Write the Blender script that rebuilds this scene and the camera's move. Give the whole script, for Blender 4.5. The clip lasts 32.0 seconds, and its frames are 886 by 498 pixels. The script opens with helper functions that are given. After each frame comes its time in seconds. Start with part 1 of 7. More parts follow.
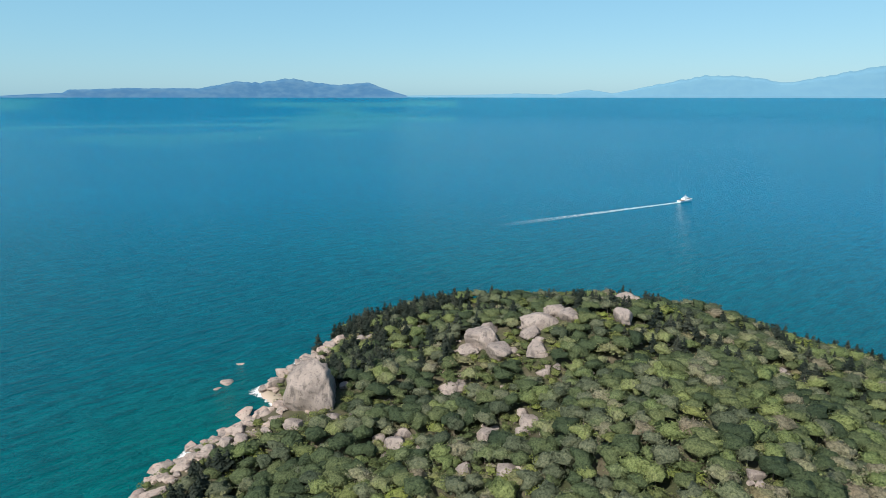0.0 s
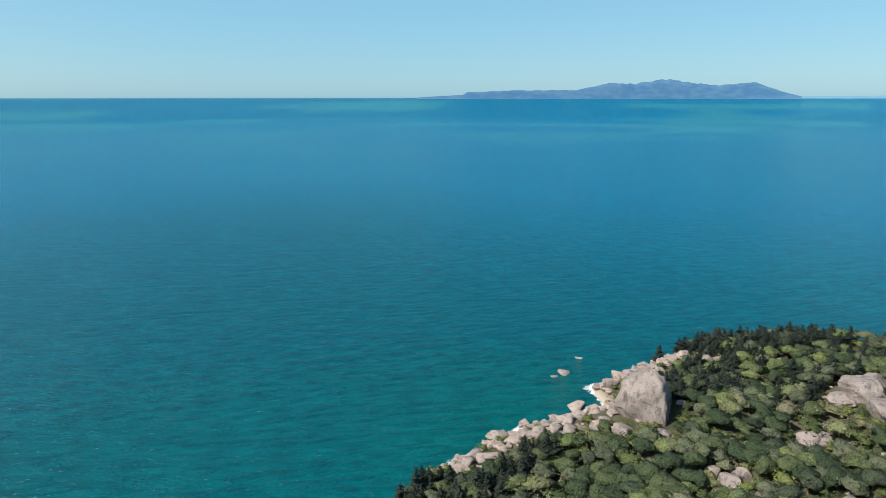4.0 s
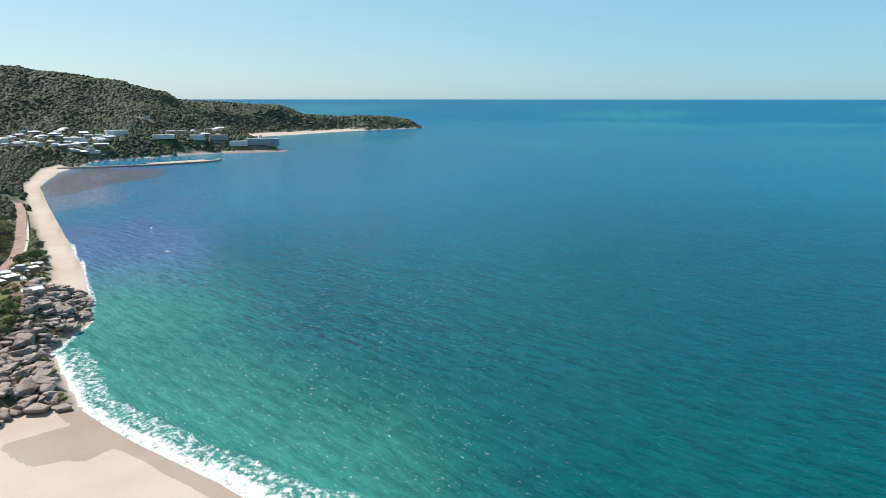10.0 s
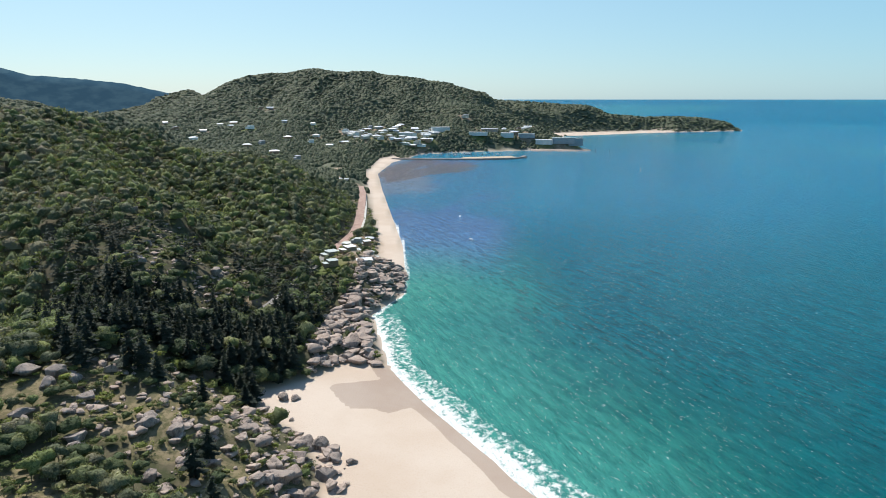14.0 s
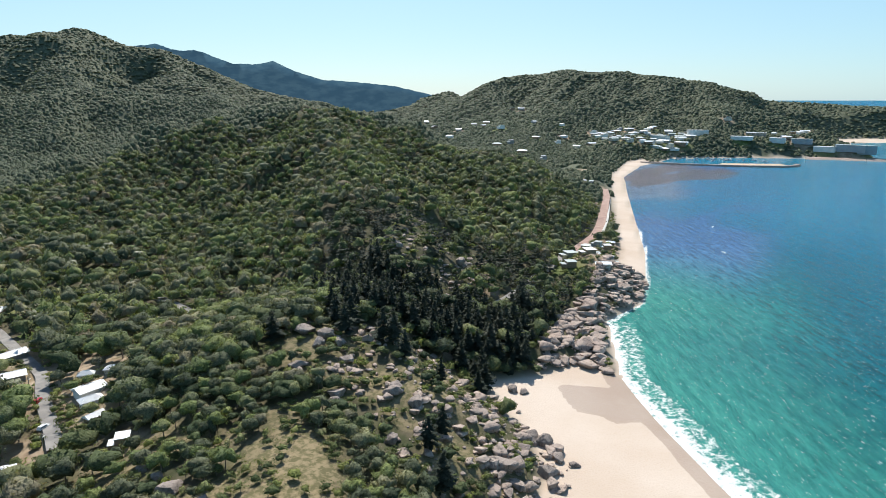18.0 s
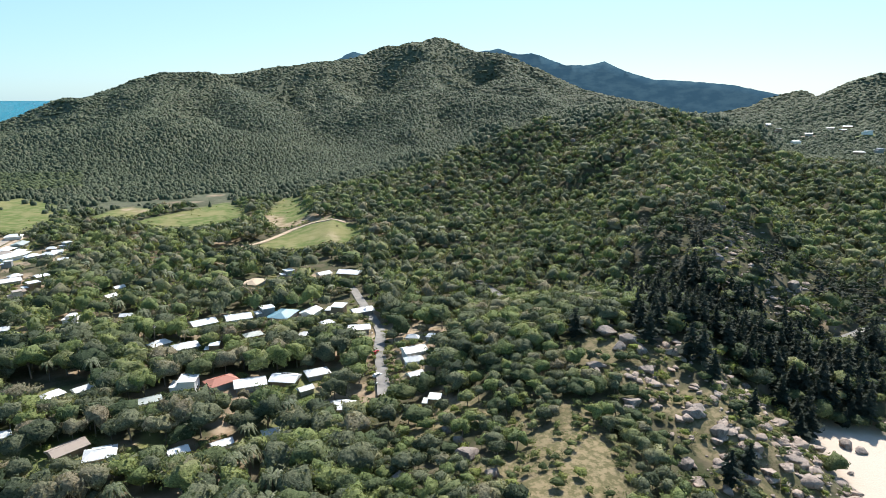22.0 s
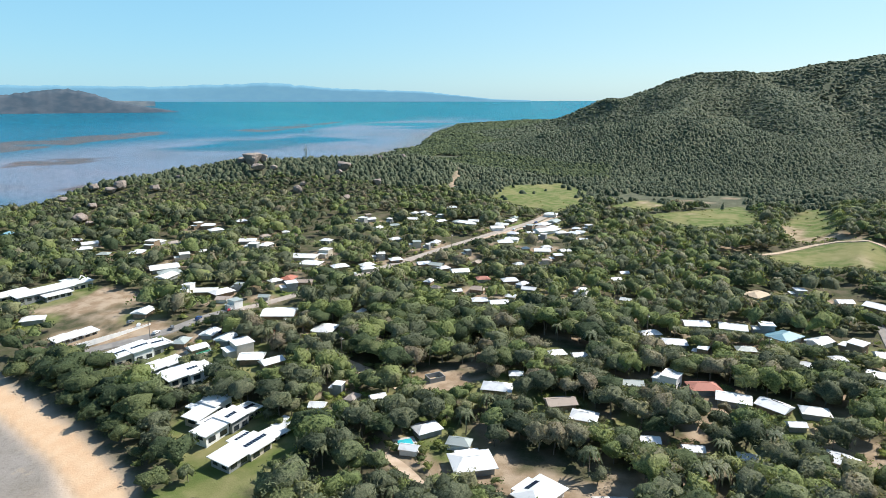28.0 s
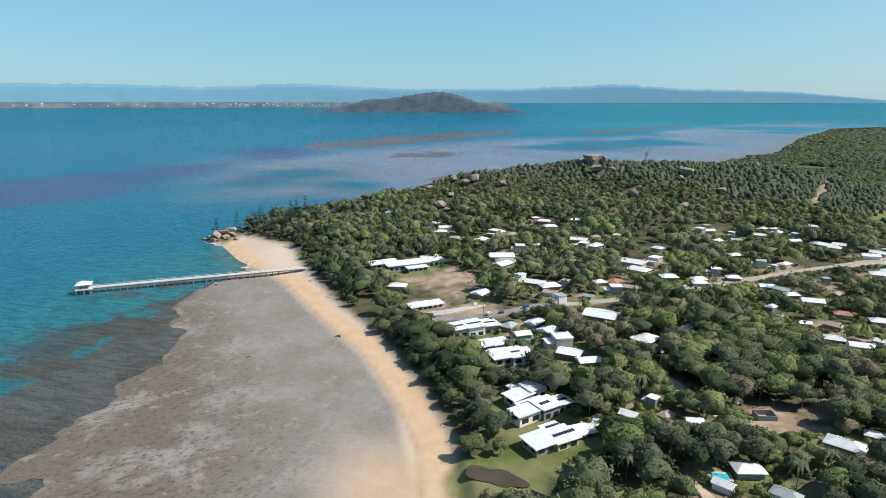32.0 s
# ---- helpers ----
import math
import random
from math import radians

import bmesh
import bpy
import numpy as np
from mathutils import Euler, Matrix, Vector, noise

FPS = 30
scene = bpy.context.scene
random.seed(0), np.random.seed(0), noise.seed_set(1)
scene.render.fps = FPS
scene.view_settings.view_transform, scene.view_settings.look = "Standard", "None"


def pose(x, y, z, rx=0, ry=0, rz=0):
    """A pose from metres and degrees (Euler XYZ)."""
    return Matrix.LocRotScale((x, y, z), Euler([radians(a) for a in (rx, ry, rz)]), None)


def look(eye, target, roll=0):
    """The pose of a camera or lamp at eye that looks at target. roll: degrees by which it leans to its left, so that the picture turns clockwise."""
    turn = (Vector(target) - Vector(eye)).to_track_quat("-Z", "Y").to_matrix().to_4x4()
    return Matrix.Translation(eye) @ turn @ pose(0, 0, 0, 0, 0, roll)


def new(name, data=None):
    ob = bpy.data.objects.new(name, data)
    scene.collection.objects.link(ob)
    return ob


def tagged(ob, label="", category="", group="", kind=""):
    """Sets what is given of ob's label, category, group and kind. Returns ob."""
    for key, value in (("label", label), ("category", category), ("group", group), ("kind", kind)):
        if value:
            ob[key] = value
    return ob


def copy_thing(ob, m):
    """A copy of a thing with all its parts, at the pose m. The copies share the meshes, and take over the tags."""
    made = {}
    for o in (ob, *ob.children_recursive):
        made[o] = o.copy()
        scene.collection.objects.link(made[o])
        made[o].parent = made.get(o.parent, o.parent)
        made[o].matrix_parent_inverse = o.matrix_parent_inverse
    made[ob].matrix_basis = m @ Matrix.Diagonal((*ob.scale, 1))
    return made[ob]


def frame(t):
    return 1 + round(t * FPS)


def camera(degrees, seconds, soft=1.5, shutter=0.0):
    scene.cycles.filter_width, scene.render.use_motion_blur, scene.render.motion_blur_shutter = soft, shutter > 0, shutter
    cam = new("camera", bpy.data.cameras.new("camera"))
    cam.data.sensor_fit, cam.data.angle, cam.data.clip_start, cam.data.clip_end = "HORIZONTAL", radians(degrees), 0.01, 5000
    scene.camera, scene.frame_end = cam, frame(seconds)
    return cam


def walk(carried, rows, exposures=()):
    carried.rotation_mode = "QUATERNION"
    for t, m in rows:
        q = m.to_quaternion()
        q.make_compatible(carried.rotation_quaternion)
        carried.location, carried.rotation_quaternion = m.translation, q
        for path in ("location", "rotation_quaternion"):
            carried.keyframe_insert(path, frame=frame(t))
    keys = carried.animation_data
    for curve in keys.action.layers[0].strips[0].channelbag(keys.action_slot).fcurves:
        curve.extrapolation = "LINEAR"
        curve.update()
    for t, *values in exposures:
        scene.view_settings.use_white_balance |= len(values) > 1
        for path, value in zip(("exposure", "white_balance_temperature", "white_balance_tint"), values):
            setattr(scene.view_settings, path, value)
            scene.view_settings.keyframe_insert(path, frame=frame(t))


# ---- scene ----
cam = camera(70.65, 32.0, 0.8)
# the drone hovers about 120 m over the sea and turns: seconds, x, y, z, yaw, pitch, roll
ROWS = [
    (0.0, -3.7, 0.2, 119.6, 0.96, -13.68, -0.06),
    (0.5, -3.7, 0.2, 119.6, 4.90, -13.69, -0.04),
    (1.0, -3.7, 0.2, 119.6, 8.78, -13.69, -0.01),
    (1.5, -3.7, 0.2, 119.6, 12.72, -13.68, 0.01),
    (2.0, -3.7, 0.2, 119.6, 16.57, -13.68, 0.02),
    (2.5, -3.7, 0.2, 119.6, 20.44, -13.68, 0.03),
    (3.0, -3.7, 0.2, 119.6, 24.31, -13.65, -0.01),
    (3.5, -3.7, 0.2, 119.6, 28.67, -13.62, 0.01),
    (5.5, -3.7, 0.2, 119.5, 46.86, -13.45, 0.00),
    (6.0, -3.7, 0.2, 119.4, 50.90, -13.46, -0.04),
    (6.5, -3.7, 0.6, 119.4, 54.89, -13.52, -0.07),
    (7.0, -3.8, 0.9, 119.4, 58.91, -13.57, -0.01),
    (7.5, -3.8, 1.3, 119.5, 62.89, -13.54, -0.02),
    (8.0, -3.9, 1.6, 119.5, 66.99, -13.54, -0.03),
    (8.5, -3.3, 1.4, 119.7, 70.96, -13.54, -0.06),
    (9.0, -2.8, 1.1, 120.0, 74.85, -13.50, -0.05),
    (9.5, -2.3, 0.9, 120.2, 78.80, -13.48, -0.03),
    (10.0, -1.7, 0.7, 120.5, 82.45, -13.47, -0.02),
    (10.5, -1.8, 0.6, 120.5, 86.18, -13.45, -0.06),
    (11.0, -1.9, 0.5, 120.6, 89.74, -13.47, -0.09),
    (11.5, -2.0, 0.4, 120.6, 93.09, -13.47, -0.08),
    (12.0, -2.1, 0.3, 120.6, 96.42, -13.49, -0.06),
    (12.5, -2.2, 0.0, 120.5, 99.68, -13.50, -0.04),
    (13.0, -2.3, -0.2, 120.4, 102.94, -13.48, -0.02),
    (13.5, -2.4, -0.5, 120.3, 106.24, -13.47, 0.00),
    (14.0, -2.6, -0.7, 120.2, 109.38, -13.46, -0.01),
    (14.5, -2.3, -0.8, 120.4, 112.31, -13.48, -0.01),
    (16.5, -1.4, -1.3, 120.5, 123.96, -13.43, 0.03),
    (17.0, -1.4, -1.5, 120.3, 126.47, -13.38, 0.07),
    (17.5, -1.3, -1.7, 120.1, 129.00, -13.38, 0.04),
    (18.0, -1.2, -1.9, 119.8, 131.39, -13.36, 0.01),
    (18.5, -1.1, -1.8, 119.8, 134.20, -13.36, -0.03),
    (19.0, -1.0, -1.8, 119.7, 137.54, -13.34, -0.05),
    (19.5, -0.9, -1.7, 119.7, 141.24, -13.32, 0.00),
    (20.0, -0.7, -1.7, 119.6, 145.02, -13.31, -0.01),
    (20.5, -0.7, -1.8, 119.6, 148.74, -13.29, -0.01),
    (21.0, -0.6, -1.9, 119.7, 152.51, -13.30, 0.01),
    (21.5, -0.5, -2.0, 119.7, 156.21, -13.31, 0.01),
    (22.0, -0.5, -2.2, 119.7, 159.92, -13.33, -0.01),
    (22.5, -0.2, -2.2, 119.8, 163.67, -13.37, -0.06),
    (23.0, -0.0, -2.2, 119.8, 167.38, -13.39, -0.03),
    (23.5, 0.2, -2.3, 119.9, 171.10, -13.40, -0.02),
    (24.0, 0.4, -2.3, 119.9, 174.84, -13.42, -0.05),
    (24.5, 0.4, -2.6, 119.8, 178.59, -13.37, -0.04),
    (25.0, 0.5, -2.8, 119.6, 182.35, -13.37, -0.01),
    (25.5, 0.5, -3.0, 119.5, 186.08, -13.40, 0.02),
    (27.5, 1.3, -3.0, 119.2, 201.03, -13.34, 0.04),
    (28.0, 1.5, -2.9, 119.2, 204.76, -13.32, 0.02),
    (28.5, 1.5, -2.5, 119.4, 208.53, -13.29, -0.00),
    (29.0, 1.6, -2.1, 119.6, 212.28, -13.27, -0.01),
    (29.5, 1.6, -1.7, 119.8, 215.97, -13.29, -0.02),
    (30.0, 1.6, -1.3, 120.1, 219.74, -13.29, -0.09),
    (30.5, 1.4, -1.0, 120.2, 223.50, -13.27, -0.06),
    (31.0, 1.2, -0.8, 120.3, 227.22, -13.26, -0.04),
    (31.5, 1.0, -0.6, 120.4, 231.00, -13.23, -0.02),
    (32.0, 0.8, -0.4, 120.5, 234.88, -13.21, 0.01),
]
walk(cam, [(t, pose(x, y, z, 90 + pitch, roll, yaw)) for t, x, y, z, yaw, pitch, roll in ROWS],
     [(0.0, 0.13), (13.0, 0.15), (17.0, 0.27), (19.0, 0.32), (23.0, 0.54), (28.0, 0.38), (31.0, 0.08), (32.0, 0.06)])

# ---- sky and sun ----
SUN_AZ, SUN_EL = 141.0, 46.0
world = bpy.data.worlds.new("world")
scene.world = world
world.use_nodes = True
wn = world.node_tree.nodes
sky = wn.new("ShaderNodeTexSky")
sky.sky_type = "NISHITA"
sky.sun_disc = False
sky.sun_elevation = radians(SUN_EL)
sky.sun_rotation = radians(-SUN_AZ)
sky.air_density, sky.dust_density, sky.ozone_density = 1.0, 0.5, 3.0
wn["Background"].inputs["Strength"].default_value = 0.115
haze = wn.new("ShaderNodeMix")
haze.data_type = "RGBA"
# the pale haze lies low over the horizon and thins out upwards
toward = wn.new("ShaderNodeTexCoord")
parts_ = wn.new("ShaderNodeSeparateXYZ")
world.node_tree.links.new(toward.outputs["Generated"], parts_.inputs[0])
thinning = wn.new("ShaderNodeMapRange")
thinning.interpolation_type = "SMOOTHSTEP"
thinning.inputs["From Min"].default_value, thinning.inputs["From Max"].default_value = 0.06, 0.75
thinning.inputs["To Min"].default_value, thinning.inputs["To Max"].default_value = 0.58, 0.06
world.node_tree.links.new(parts_.outputs[2], thinning.inputs["Value"])
world.node_tree.links.new(thinning.outputs[0], haze.inputs[0])
# the haze pales round the sun's side of the sky
facing = wn.new("ShaderNodeVectorMath")
facing.operation = "DOT_PRODUCT"
facing.inputs[1].default_value = (-math.sin(radians(SUN_AZ)), math.cos(radians(SUN_AZ)), 0.0)
world.node_tree.links.new(toward.outputs["Generated"], facing.inputs[0])
pale = wn.new("ShaderNodeMapRange")
pale.interpolation_type = "SMOOTHSTEP"
pale.inputs["From Min"].default_value, pale.inputs["From Max"].default_value = 0.0, 1.0
world.node_tree.links.new(facing.outputs["Value"], pale.inputs["Value"])
hazes = wn.new("ShaderNodeMix")
hazes.data_type = "RGBA"
hazes.inputs[6].default_value, hazes.inputs[7].default_value = (1.75, 4.9, 6.8, 1), (2.9, 5.2, 6.3, 1)
world.node_tree.links.new(pale.outputs[0], hazes.inputs[0])
world.node_tree.links.new(hazes.outputs[2], haze.inputs[7])
world.node_tree.links.new(sky.outputs[0], haze.inputs[6])
world.node_tree.links.new(haze.outputs[2], wn["Background"].inputs["Color"])
sun = new("sun", bpy.data.lights.new("sun", "SUN"))
sun.data.energy, sun.data.angle, sun.data.color = 5.6, radians(0.53), (1.0, 0.95, 0.87)
sun.matrix_world = look((0, 0, 900), (900 * math.sin(radians(SUN_AZ)), -900 * math.cos(radians(SUN_AZ)), 900 - 900 * math.tan(radians(SUN_EL))))


# ---- materials ----
class Mat:
    """A node material with a Principled shader and short ways to add nodes."""

    def __init__(self, name, rough=0.8, spec=0.3, metal=0.0):
        self.m = bpy.data.materials.new(name)
        self.m.use_nodes = True
        self.n, self.l = self.m.node_tree.nodes, self.m.node_tree.links
        self.b = self.n["Principled BSDF"]
        self.b.inputs["Roughness"].default_value = rough
        self.b.inputs["Specular IOR Level"].default_value = spec
        self.b.inputs["Metallic"].default_value = metal
        self.geo = self.n.new("ShaderNodeNewGeometry")

    def put(self, value, socket):
        if hasattr(value, "is_output"):
            self.l.new(value, socket)
        else:
            socket.default_value = value

    def noise(self, scale, detail=3.0, stretch=(1, 1, 1), rough=0.55):
        mp = self.n.new("ShaderNodeMapping")
        mp.inputs["Scale"].default_value = stretch
        self.l.new(self.geo.outputs["Position"], mp.inputs["Vector"])
        t = self.n.new("ShaderNodeTexNoise")
        t.inputs["Scale"].default_value, t.inputs["Detail"].default_value, t.inputs["Roughness"].default_value = scale, detail, rough
        self.l.new(mp.outputs[0], t.inputs["Vector"])
        return t.outputs[0]

    def local_noise(self, scale, detail=3.0):
        tc = self.n.new("ShaderNodeTexCoord")
        t = self.n.new("ShaderNodeTexNoise")
        t.inputs["Scale"].default_value, t.inputs["Detail"].default_value = scale, detail
        self.l.new(tc.outputs["Object"], t.inputs["Vector"])
        return t.outputs[0]

    def ramp(self, value, *stops):
        r = self.n.new("ShaderNodeValToRGB")
        e = r.color_ramp.elements
        while len(e) < len(stops):
            e.new(0.5)
        for el, (p, c) in zip(e, stops):
            el.position, el.color = p, (*c, 1) if len(c) == 3 else c
        self.l.new(value, r.inputs[0])
        return r.outputs[0]

    def step(self, value, lo, hi):
        r = self.n.new("ShaderNodeMapRange")
        r.interpolation_type = "SMOOTHSTEP"
        self.put(value, r.inputs["Value"])
        r.inputs["From Min"].default_value, r.inputs["From Max"].default_value = lo, hi
        return r.outputs[0]

    def mix(self, f, a, b, kind="MIX"):
        m = self.n.new("ShaderNodeMix")
        m.data_type, m.blend_type = "RGBA", kind
        self.put(f, m.inputs[0])
        for v, s in ((a, m.inputs[6]), (b, m.inputs[7])):
            self.put((*v, 1) if isinstance(v, tuple) and len(v) == 3 else v, s)
        return m.outputs[2]

    def calc(self, op, a, b=0.0):
        m = self.n.new("ShaderNodeMath")
        m.operation = op
        self.put(a, m.inputs[0])
        self.put(b, m.inputs[1])
        return m.outputs[0]

    def attr(self, name):
        a = self.n.new("ShaderNodeAttribute")
        a.attribute_name = name
        s = self.n.new("ShaderNodeSeparateColor")
        self.l.new(a.outputs["Color"], s.inputs[0])
        return a.outputs["Color"], s.outputs

    def island(self):
        return self.geo.outputs["Random Per Island"]

    def random(self):
        return self.n.new("ShaderNodeObjectInfo").outputs["Random"]

    def colour(self, c):
        self.put((*c, 1) if isinstance(c, tuple) and len(c) == 3 else c, self.b.inputs["Base Color"])
        return self

    def bump(self, height, strength=0.4, distance=0.1):
        bp = self.n.new("ShaderNodeBump")
        bp.inputs["Strength"].default_value, bp.inputs["Distance"].default_value = strength, distance
        self.l.new(height, bp.inputs["Height"])
        self.l.new(bp.outputs[0], self.b.inputs["Normal"])
        return self


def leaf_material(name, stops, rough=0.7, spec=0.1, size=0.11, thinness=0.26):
    """Foliage: each stand and tree has its tone; flecks paint in lit leaves and dark gaps."""
    m = Mat(name, rough, spec)
    tree = m.calc("FRACT", m.calc("ADD", m.attr("tree")[1][0], m.random()))
    stand = m.noise(0.011, 3.0)
    patch_ = m.noise(size, 2.0)
    tone = m.calc("ADD", m.calc("MULTIPLY", tree, 0.78), m.calc("ADD", m.calc("MULTIPLY", m.step(stand, 0.3, 0.7), 0.14), m.calc("MULTIPLY", m.step(patch_, 0.3, 0.7), 0.08)))
    c = m.ramp(tone, *stops)
    # noise flecks put leaf-gap shade and lit leaves into the base colour
    fleck_noise = m.noise(1.7, 4.0, (1, 1, 1), 0.7)
    shade_fleck = m.ramp(fleck_noise, (0.34, (0.42, 0.46, 0.44)), (0.5, (0.94, 0.96, 0.92)), (0.68, (1.4, 1.36, 1.26)))
    c = m.mix(1.0, c, shade_fleck, "MULTIPLY")
    m.bump(m.noise(1.1, 4.0, (1, 1, 1), 0.65), 1.0, 0.9)
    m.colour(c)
    thin = m.n.new("ShaderNodeBsdfTranslucent")
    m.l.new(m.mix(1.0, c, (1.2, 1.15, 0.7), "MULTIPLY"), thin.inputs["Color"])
    both = m.n.new("ShaderNodeMixShader")
    both.inputs[0].default_value = thinness
    m.l.new(m.b.outputs[0], both.inputs[1])
    m.l.new(thin.outputs[0], both.inputs[2])
    m.l.new(both.outputs[0], m.n["Material Output"].inputs["Surface"])
    return m.m


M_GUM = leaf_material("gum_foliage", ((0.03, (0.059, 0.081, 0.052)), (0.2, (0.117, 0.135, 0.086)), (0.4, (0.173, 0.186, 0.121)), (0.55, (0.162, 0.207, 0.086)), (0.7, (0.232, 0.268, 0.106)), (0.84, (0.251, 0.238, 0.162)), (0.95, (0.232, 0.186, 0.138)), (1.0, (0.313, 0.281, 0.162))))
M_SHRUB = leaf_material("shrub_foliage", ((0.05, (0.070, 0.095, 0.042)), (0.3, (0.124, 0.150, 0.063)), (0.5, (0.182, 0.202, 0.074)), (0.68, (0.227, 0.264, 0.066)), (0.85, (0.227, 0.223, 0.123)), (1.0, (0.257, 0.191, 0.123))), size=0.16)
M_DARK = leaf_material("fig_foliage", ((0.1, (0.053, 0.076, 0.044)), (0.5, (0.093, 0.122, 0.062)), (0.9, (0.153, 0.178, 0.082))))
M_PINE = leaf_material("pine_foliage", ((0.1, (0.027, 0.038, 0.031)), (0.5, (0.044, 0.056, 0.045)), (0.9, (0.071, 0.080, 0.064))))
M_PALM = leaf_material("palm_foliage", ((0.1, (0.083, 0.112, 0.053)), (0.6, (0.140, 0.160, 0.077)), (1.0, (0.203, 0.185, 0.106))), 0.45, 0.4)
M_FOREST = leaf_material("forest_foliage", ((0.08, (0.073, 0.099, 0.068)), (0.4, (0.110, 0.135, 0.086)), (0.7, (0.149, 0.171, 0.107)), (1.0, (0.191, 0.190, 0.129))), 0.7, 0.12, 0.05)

b_ = Mat("bark", 0.9, 0.1)
b_.colour(b_.ramp(b_.noise(1.5, 4, (1, 1, 0.2)), (0.3, (0.11, 0.085, 0.065)), (0.7, (0.26, 0.225, 0.19)))).bump(b_.noise(6, 3, (1, 1, 0.2)), 0.5, 0.05)
M_BARK = b_.m
b_ = Mat("dead_wood", 0.85, 0.15)
b_.colour(b_.ramp(b_.noise(2.5, 3), (0.3, (0.34, 0.31, 0.27)), (0.7, (0.55, 0.52, 0.47))))
M_DEAD = b_.m


def granite(name, a, b, c):
    m = Mat(name, 0.85, 0.2)
    big, fine = m.noise(0.16, 5), m.noise(2.2, 5)
    streak = m.noise(0.55, 4, (1, 1, 0.16))
    col = m.ramp(big, (0.3, a), (0.62, b))
    col = m.mix(m.calc("MULTIPLY", m.step(streak, 0.52, 0.68), 0.75), col, c)
    col = m.mix(m.calc("MULTIPLY", m.step(fine, 0.4, 0.75), 0.3), col, (0.42, 0.37, 0.33))
    col = m.mix(m.calc("MULTIPLY", m.step(m.island(), 0.55, 1.0), 0.35), col, (0.24, 0.21, 0.19))
    crack = m.noise(0.9, 6, (1, 1, 0.5), 0.7)
    col = m.mix(m.calc("MULTIPLY", m.step(crack, 0.56, 0.6), 0.55), col, (0.1, 0.085, 0.075))
    m.colour(col).bump(m.calc("ADD", fine, m.noise(0.7, 5)), 0.8, 0.4)
    return m.m


M_GRANITE = granite("granite", (0.215, 0.178, 0.155), (0.325, 0.27, 0.235), (0.115, 0.1, 0.092))
M_SHORE_ROCK = granite("shore_granite", (0.30, 0.225, 0.185), (0.43, 0.345, 0.29), (0.13, 0.105, 0.09))

# ground: leaf litter and grass, with sand, lawn, bare earth, mud and wet sand by the plan
g_ = Mat("ground", 0.95, 0.12)
_, z1 = g_.attr("zone")
_, z2 = g_.attr("zone2")
mid, fine, wide = g_.noise(0.12, 5), g_.noise(1.4, 4), g_.noise(0.02, 4)
soil = g_.mix(g_.step(mid, 0.4, 0.62), (0.055, 0.062, 0.03), (0.105, 0.092, 0.06))
soil = g_.mix(g_.calc("MULTIPLY", g_.step(fine, 0.5, 0.75), 0.5), soil, (0.13, 0.11, 0.075))
canopy = g_.mix(g_.step(g_.noise(0.06, 6, (1, 1, 1), 0.7), 0.4, 0.6), (0.075, 0.086, 0.056), (0.118, 0.128, 0.084))
soil = g_.mix(g_.attr("zone3")[1][2], soil, canopy)
lawn = g_.mix(g_.step(mid, 0.38, 0.66), (0.095, 0.132, 0.036), (0.180, 0.186, 0.080))
lawn = g_.mix(g_.calc("MULTIPLY", g_.step(wide, 0.48, 0.62), 0.55), lawn, (0.25, 0.22, 0.105))
earth = g_.mix(g_.step(mid, 0.35, 0.65), (0.27, 0.19, 0.125), (0.42, 0.33, 0.24))
dry = g_.mix(g_.step(g_.noise(0.45, 6, (1, 1, 1), 0.7), 0.42, 0.58), (0.25, 0.2, 0.12), (0.12, 0.11, 0.055))
sand = g_.mix(g_.step(wide, 0.35, 0.65), (0.50, 0.405, 0.325), (0.56, 0.475, 0.40))
sand = g_.mix(g_.attr("zone3")[1][0], sand, g_.mix(g_.step(mid, 0.35, 0.65), (0.54, 0.365, 0.23), (0.57, 0.41, 0.27)))
sand = g_.mix(g_.calc("MULTIPLY", g_.step(fine, 0.45, 0.8), 0.2), sand, (0.42, 0.30, 0.2))
wet = g_.mix(g_.step(wide, 0.4, 0.6), (0.36, 0.275, 0.215), (0.40, 0.32, 0.26))
patch = g_.noise(0.035, 6, (1, 1, 1), 0.66)
outer = g_.attr("zone3")[1][1]
mud = g_.mix(g_.step(patch, 0.36, 0.64), (0.255, 0.235, 0.215), (0.205, 0.185, 0.16))
mud = g_.mix(g_.calc("MULTIPLY", outer, g_.step(patch, 0.36, 0.52)), mud, (0.148, 0.126, 0.106))
mud = g_.mix(g_.calc("MULTIPLY", g_.step(g_.noise(0.5, 8, (1, 0.6, 1), 0.8), 0.52, 0.58), g_.calc("ADD", 0.25, g_.calc("MULTIPLY", outer, 0.6))), mud, (0.085, 0.07, 0.055))
mud = g_.mix(g_.calc("MULTIPLY", g_.step(g_.noise(0.11, 6, (1, 1, 1), 0.7), 0.56, 0.64), 0.6), mud, (0.30, 0.255, 0.20))
col = g_.mix(z1[0], soil, sand)
col = g_.mix(z1[1], col, lawn)
col = g_.mix(z1[2], col, earth)
col = g_.mix(z2[2], col, dry)
col = g_.mix(z2[1], col, mud)
damp = g_.step(g_.calc("ADD", z2[0], g_.calc("MULTIPLY", g_.calc("SUBTRACT", g_.noise(0.05, 5), 0.5), 0.25)), 0.42, 0.56)
damp = g_.calc("MULTIPLY", damp, g_.step(z2[0], 0.02, 0.2))
col = g_.mix(damp, col, wet)
g_.colour(col).bump(g_.calc("ADD", fine, mid), 0.5, 0.3)
g_.put(g_.calc("SUBTRACT", 0.95, g_.calc("MULTIPLY", damp, 0.62)), g_.b.inputs["Roughness"])
M_GROUND = g_.m

